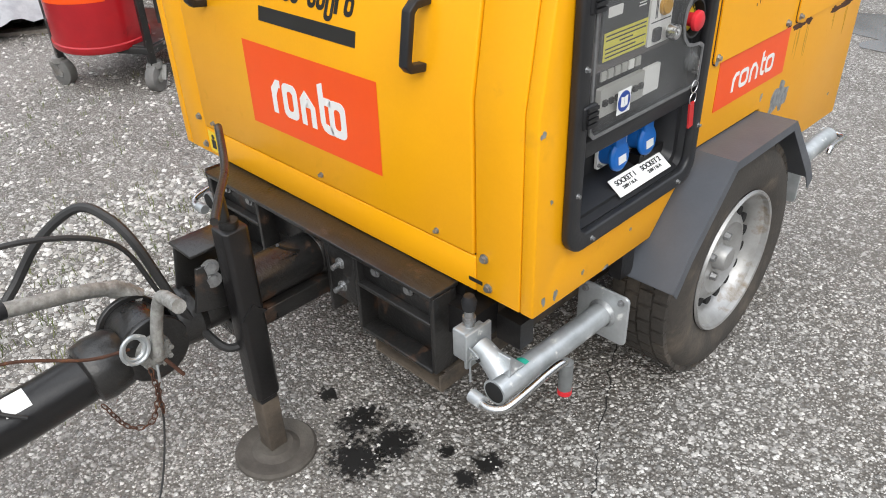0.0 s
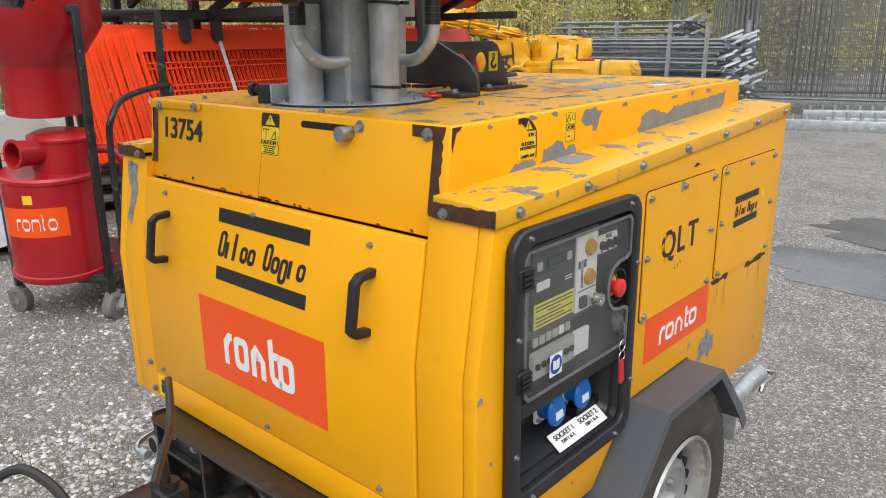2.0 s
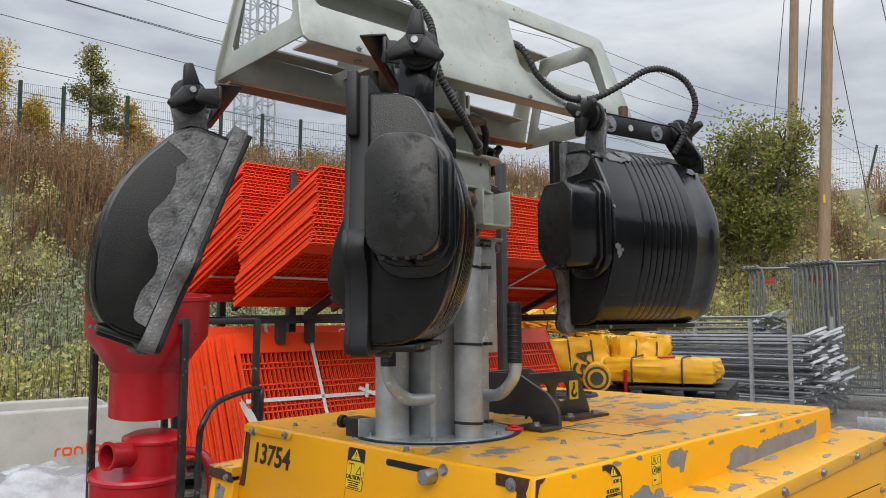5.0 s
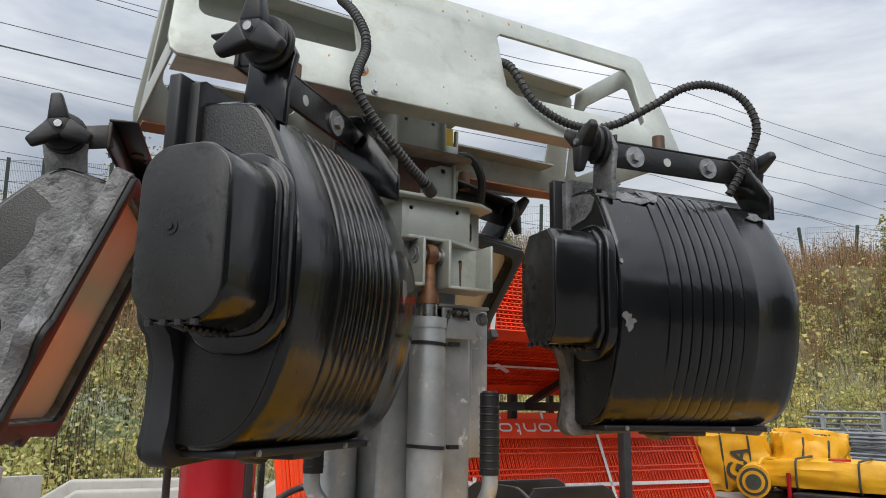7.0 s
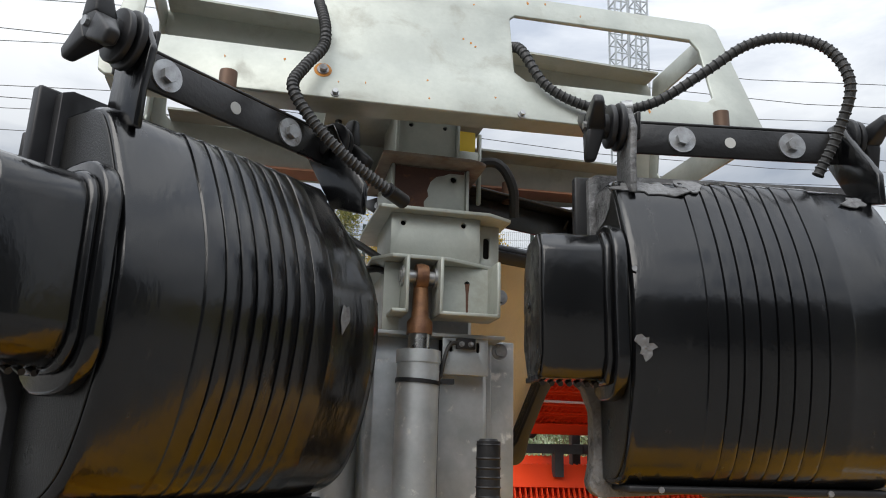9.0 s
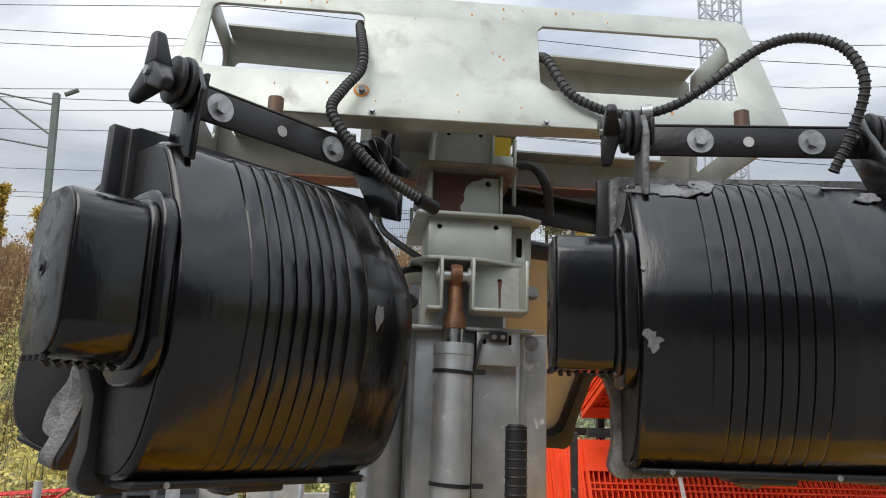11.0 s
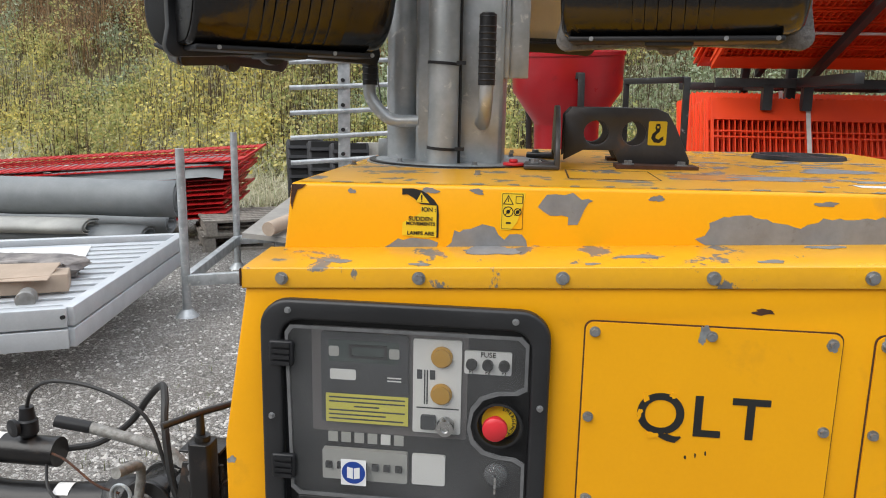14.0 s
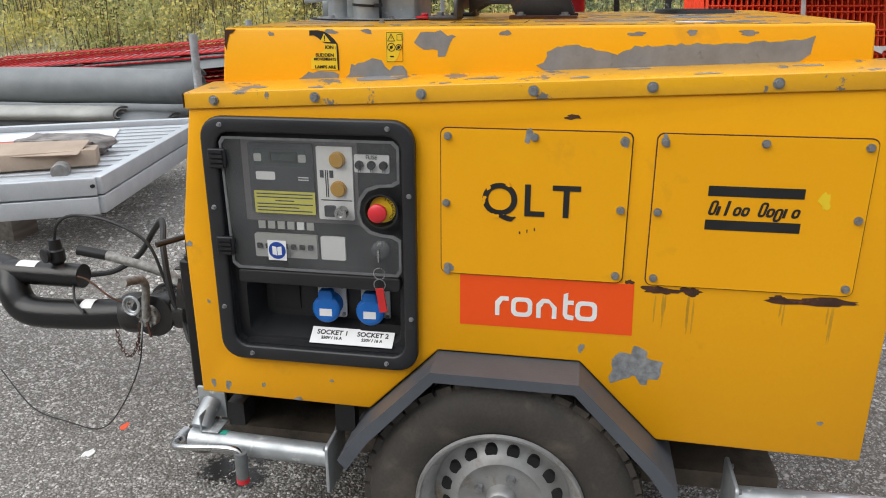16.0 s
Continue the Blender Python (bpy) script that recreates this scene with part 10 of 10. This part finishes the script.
for _ in range(5200):
    s = rnd.uniform(0.10, 0.95)
    t = rnd.triangular(2.4, 9.0, 5.2)
    p = bank_point(s, t)
    h = rnd.uniform(0.4, 1.0)
    for k in range(5):
        brown.blade(p + Vector((rnd.gauss(0, 0.08), rnd.gauss(0, 0.08), 0)), h * rnd.uniform(0.6, 1.1), 0.012, rnd.uniform(0.1, 0.45))
    for k in range(10):
        brown.leaf(p + Vector((rnd.gauss(0, 0.18), rnd.gauss(0, 0.18), h * rnd.uniform(0.3, 1.0))), rnd.uniform(0.02, 0.045), 2.0)
for _ in range(900):
    s = rnd.uniform(0.10, 0.75)
    t = rnd.triangular(2.2, 7.5, 4.5)
    p = bank_point(s, t)
    h, rad = rnd.uniform(0.5, 1.2), rnd.uniform(0.25, 0.55)
    for k in range(26):
        brown.blade(p + Vector((rnd.gauss(0, rad * 0.4), rnd.gauss(0, rad * 0.4), 0)), h * rnd.uniform(0.5, 1.1), 0.014, rnd.uniform(0.1, 0.5))
    for k in range(60):
        a, r = rnd.uniform(0, 6.28), rad * math.sqrt(rnd.random())
        brown.leaf(p + Vector((r * math.cos(a), r * math.sin(a), h * (0.2 + 0.75 * rnd.random()))), rnd.uniform(0.015, 0.04), 1.6)
brown.out("withered_weeds", BROWNS, "reddish brown withered weeds on the upper bank", "weeds")
low = Leaves(5)
for _ in range(1500):
    s = rnd.uniform(0.58, 0.95)
    t = rnd.uniform(-0.3, 5.0)
    p = bank_point(s, t)
    for k in range(16):
        low.leaf(p + Vector((rnd.gauss(0, 0.35), rnd.gauss(0, 0.35), rnd.uniform(0.0, 0.6))), rnd.uniform(0.05, 0.11))
low.out("bank_bramble", GREENS, "low green brambles on the far bank", "brambles")

BARK = surface("grey_bark", (0.10, 0.085, 0.065), (0.06, 0.05, 0.04), 0.9, big=10, fine=60, bump=0.4, stretch=(6, 6, 1))
UP = Vector((0.0818, -0.0288, 0.9962))
def tree(base, height, width, crown0, leaves, leaf, mat, seed, label, kind="bush", clumps=70):
    """A tapered trunk with limbs and a ragged crown of small leaves."""
    r = random.Random(seed)
    tr = in_yard(thing("tree" if kind == "tree" else "bush", tuple(base), label, kind, "trees on the bank"))
    g = G()
    top = base + UP * height
    ends = []
    stems = 1 if kind == "tree" else 7
    for k in range(stems):
        a = 2 * math.pi * k / stems + r.uniform(-0.3, 0.3)
        lean = 0.0 if stems == 1 else width * 0.32
        e = base + UP * height * r.uniform(0.75, 0.97) + Vector((math.cos(a), math.sin(a), 0)) * lean
        mid = base.lerp(e, 0.5) + Vector((r.gauss(0, 0.08), r.gauss(0, 0.08), 0)) * height * 0.2
        path = smooth_path([base, mid, e], 5)
        g.tube(path, [0.03 * height * 0.5 * (1 - 0.85 * i / (len(path) - 1)) + 0.012 for i in range(len(path))], 7)
        for j in range(9):
            f = crown0 + (1 - crown0) * (j + r.random()) / 9
            o = path[min(int(f * (len(path) - 1)), len(path) - 1)]
            b = r.uniform(0, 6.28)
            ln = width * 0.5 * (1.2 - f * 0.95) * r.uniform(0.6, 1.1) if kind == "tree" else width * 0.32 * r.uniform(0.5, 1.0)
            q = o + Vector((math.cos(b), math.sin(b), r.uniform(0.15, 0.7))) * ln
            g.tube([o, o.lerp(q, 0.5) + Vector((0, 0, 0.05 * ln)), q], [0.02, 0.013, 0.006], 5)
            ends += [q, o.lerp(q, 0.6)]
        ends.append(e)
    part("trunk", g, BARK, tr)
    lv = Leaves(seed)
    for _ in range(clumps):
        c = r.choice(ends) + Vector((r.gauss(0, 0.10), r.gauss(0, 0.10), r.gauss(0, 0.10))) * width * 0.55
        rad = width * r.uniform(0.05, 0.11)
        for _ in range(leaves // clumps):
            lv.leaf(c + Vector((r.gauss(0, rad), r.gauss(0, rad), r.gauss(0, rad * 0.8))), leaf * r.uniform(0.6, 1.3), 1.9)
    me = bpy.data.meshes.new("crown")
    me.from_pydata([tuple(Vector(p) - ORIGIN[tr.name]) for p in lv.v], [], lv.f)
    me.materials.append(mat)
    ob = new("crown", me)
    ob.parent = tr
    tagged(ob, kind="stuff")
    return tr
def at(az, hd, z):
    """A place by bearing and distance from the corner of the yard."""
    return Vector((1.17 - math.sin(radians(az)) * hd, -0.89 + math.cos(radians(az)) * hd, z))
tree(at(24.2, 20.5, 3.0), 3.7, 2.5, 0.10, 15000, 0.055, BUSHGREEN, 11, "large green willow bush on the bank", "bush", 230)
tree(at(26.6, 21.0, 3.2), 3.0, 1.7, 0.10, 6000, 0.055, BUSHGREEN, 12, "green bush on the bank", "bush", 100)
YEL = foliage("yellow_birch_leaves", [(0.429, 0.358, 0.072), (0.543, 0.386, 0.072), (0.643, 0.429, 0.086), (0.315, 0.286, 0.072), (0.486, 0.286, 0.072)])
DGR = foliage("dark_birch_leaves", [(0.109, 0.133, 0.040), (0.172, 0.187, 0.055), (0.250, 0.234, 0.078), (0.343, 0.296, 0.094)])
for k, (az, hd, z, h, w, mt) in enumerate(((73.3, 21, 4.6, 4.4, 1.9, DGR), (70.6, 21, 4.6, 3.4, 1.6, YEL), (76.6, 22, 4.8, 3.4, 2.0, YEL), (79.0, 21, 4.6, 4.2, 2.4, YEL), (82.5, 23, 4.7, 5.0, 2.8, DGR), (61.5, 24, 4.6, 2.8, 2.6, DGR), (58.0, 23, 4.5, 2.6, 2.4, DGR), (64.5, 24, 4.5, 2.4, 2.4, YEL), (67.5, 24, 4.5, 2.3, 2.0, DGR), (54.5, 24, 4.5, 3.2, 2.6, DGR), (51.0, 25, 4.5, 2.6, 2.4, YEL), (112.5, 19, 4.4, 2.6, 0.8, YEL), (110.0, 20, 4.4, 2.8, 0.9, YEL), (47, 24, 4.3, 2.4, 2.4, DGR), (30.5, 26, 4.0, 3.0, 2.6, DGR))):
    tree(at(az, hd, z), h * 0.95, w * 0.8, 0.12, 9000, 0.042, mt, 40 + k, ("yellowing birch on top of the bank" if mt is YEL else "green birch on top of the bank"), "tree", 170)

# ---- fence on the crest ----
FENCEGREEN = surface("dark_green_post", (0.02, 0.035, 0.03), (0.03, 0.045, 0.035), 0.5, big=8, bump=0.05)
def crest_fence(s0, s1, n, t, h, label, lean=0.0):
    f = in_yard(thing("mesh_fence", tuple(bank_point(s0, t)), label, "fence", "fences on the bank"))
    pts = [bank_point(s0 + (s1 - s0) * k / n, t) for k in range(n + 1)]
    for k, p in enumerate(pts):
        part("post", G().bar(p, p + UP * h + Vector((lean * (k % 3 - 1), lean * (k % 2), 0)), 0.07, 0.07), FENCEGREEN, f)
    for p, q in zip(pts, pts[1:]):
        g = G()
        for k in range(9):
            z = UP * (0.15 + (h - 0.2) * k / 8)
            g.tube([p + z, q + z], 0.0035, 3)
        nn = 22
        for k in range(nn):
            b = p.lerp(q, k / nn)
            g.tube([b + UP * 0.1, b + UP * (h - 0.05)], 0.0025, 3)
        part("mesh_panel", g, FENCEGREEN, f, kind="stuff")
crest_fence(0.20, 0.62, 24, 7.6, 1.9, "dark green mesh fence along the railway")
crest_fence(0.66, 0.86, 14, 7.2, 1.5, "leaning dark posts of a fence on the far bank", 0.22)

# ---- poles, masts and wires ----
TIMBERPOLE = surface("timber_pole", (0.34, 0.24, 0.15), (0.26, 0.18, 0.11), 0.8, big=3, fine=50, bump=0.2, stretch=(8, 8, 1))
for az, hd, z in ((20.45, 19.5, 3.3), (22.55, 22.5, 3.6)):
    b = at(az, hd, z)
    ob = in_yard(thing("utility_pole", tuple(b), "bare round timber utility pole", "pole", "timber poles"))
    part("pole", G().tube([b - UP * 0.5, b + UP * 11.5], [0.135, 0.10], 14), TIMBERPOLE, ob)
    part("yellow_plate", G().box(b.x + 0.10, b.x + 0.14, b.y - 0.16, b.y - 0.10, b.z + 0.9, b.z + 1.1), SIGNYELLOW, ob)
    for d in ((-1.2, 1.5), (1.8, -1.0)):
        part("stay_wire", G().tube([b + UP * 11.0, b + Vector((d[0] * 1.4, d[1] * 1.4, 0.2))], 0.012, 4), CABLE2, ob)
def lattice_mast(b, w, h):
    ob = in_yard(thing("lattice_mast", tuple(b), "pale galvanised lattice mast of a power line", "mast", "lattice masts"))
    X, Y = Vector((1, 0, 0)), Vector((0, 1, 0))
    cs = [b + X * (i * w / 2) + Y * (j * w / 2) for i, j in ((-1, -1), (1, -1), (1, 1), (-1, 1))]
    for c in cs:
        part("leg", G().bar(c, c + UP * h, 0.22, 0.22), GALV, ob)
    n = int(h / 2.0)
    g = G()
    for k in range(n):
        z0, z1 = UP * (2.0 * k), UP * (2.0 * (k + 1))
        for i in range(4):
            p, q = cs[i], cs[(i + 1) % 4]
            g.bar(p + z0, q + z0, 0.15, 0.15)
            if i % 2:
                g.bar((p if k % 2 else q) + z0, (q if k % 2 else p) + z1, 0.12, 0.12)
    part("bracing", g, GALV, ob, kind="stuff")
lattice_mast(at(61.4, 110, 1.0), 2.0, 78)
lattice_mast(at(62.9, 106, 1.0), 2.0, 76)
POSTGREEN = surface("grey_green_steel", (0.13, 0.16, 0.14), (0.10, 0.12, 0.11), 0.6, big=6, bump=0.05)
def catenary(b, h):
    ob = in_yard(thing("catenary_mast", tuple(b), "grey green railway mast with a wire arm", "mast", "railway masts"))
    part("column", G().bar(b, b + UP * h, 0.28, 0.28), POSTGREEN, ob)
    o = b + UP * (h - 2.2)
    part("arm", G().tube([o, o + Vector((-0.6, -3.6, 2.4))], 0.06, 6).tube([o + UP * 1.6, o + Vector((-0.6, -3.6, 2.4))], 0.05, 6).tube([o - UP * 0.6, o + Vector((-0.4, -3.0, -0.1))], 0.05, 6), POSTGREEN, ob)
    part("insulator", G().tube([o + Vector((0.1, 0.3, 2.2)), o + Vector((0.1, 0.9, 2.5))], 0.12, 8), POSTGREEN, ob)
catenary(Vector((-36.0, -15.2, 4.5)), 12.5)
catenary(Vector((-36.5, 34.0, 4.5)), 12.0)
WIRE = surface("overhead_wire", (0.05, 0.052, 0.055), (0.07, 0.07, 0.07), 0.5, bump=0.0)
def wire(x, z, sag, r, y0=-150, y1=190, skew=0.0):
    n = 24
    pts = []
    for k in range(n + 1):
        y = y0 + (y1 - y0) * k / n
        pts.append((x + skew * y, y, z - x * 0 + sag * 4 * ((((y + 500) % 55) / 55 - 0.5) ** 2 - 0.25) - 0.028 * 0 * y))
    return G().tube(pts, r, 5)
for k, (x, z, sag, r, sk) in enumerate(((-33, 12.8, 0.8, 0.022, 0), (-33, 11.2, 0.3, 0.02, 0), (-38, 13.2, 0.8, 0.022, 0), (-38, 11.6, 0.3, 0.02, 0), (-31, 15.5, 1.0, 0.026, 0), (-42, 18.5, 1.2, 0.03, 0), (-44, 22.5, 1.4, 0.035, 0.04), (-48, 22.8, 1.4, 0.035, 0.04), (-52, 30.0, 1.6, 0.04, 0.05), (-46, 30.5, 1.6, 0.04, 0.05), (-40, 26.0, 1.6, 0.035, 0.03), (-30, 18.0, 1.0, 0.026, -0.02))):
    solo("overhead_wire", wire(x, z, sag, r * 0.7, skew=sk), WIRE, "thin overhead wire along the railway", "wire", group="overhead wires")
hall = in_yard(thing("warehouse", tuple(at(16.2, 75, 6.2)), "long low cream warehouse with a flat pitched roof", "warehouse"))
hb = at(16.2, 75, 0)
HALLW = surface("cream_cladding", (0.55, 0.52, 0.44), (0.48, 0.45, 0.38), 0.7, big=0.4, bump=0.0)
m = Matrix.Translation(hb) @ pose(0, 0, 0, 0, 0, -12)
part("wall", G().box(-12, 14, -4, 4, 5.0, 10.4, m), HALLW, hall)
part("roof", G().add([tuple(m @ Vector(p)) for p in ((-12.4, -4.4, 10.4), (14.4, -4.4, 10.4), (14.4, 4.4, 10.4), (-12.4, 4.4, 10.4), (-12.4, 0, 11.6), (14.4, 0, 11.6))], [(0, 1, 5, 4), (2, 3, 4, 5), (0, 4, 3), (1, 2, 5), (3, 2, 1, 0)]), surface("pale_roof", (0.5, 0.5, 0.5), (0.42, 0.42, 0.42), 0.6, big=0.5, bump=0.0), hall)
for k in range(6):
    u = -10 + 4 * k
    part("window", G().box(u, u + 1.6, -4.06, -3.98, 8.2, 9.4, m), surface("dark_window", (0.04, 0.045, 0.05), (0.05, 0.055, 0.06), 0.15, bump=0.0), hall)

# plain wall added out of view, to darken low reflections in the lamp shells
g = G()
for k in range(56):
    y = -30 + k
    g.box(15.0, 15.2, y, y + 0.5, 0.0, 7.0).box(15.05, 15.2, y + 0.5, y + 1.0, 0.0, 7.0)
solo("wall_east", g, surface("dark_cladding", (0.15, 0.155, 0.155), (0.12, 0.125, 0.125), 0.6, big=0.6, bump=0.0), "dark ribbed cladding wall closing the yard", "wall", "structure")
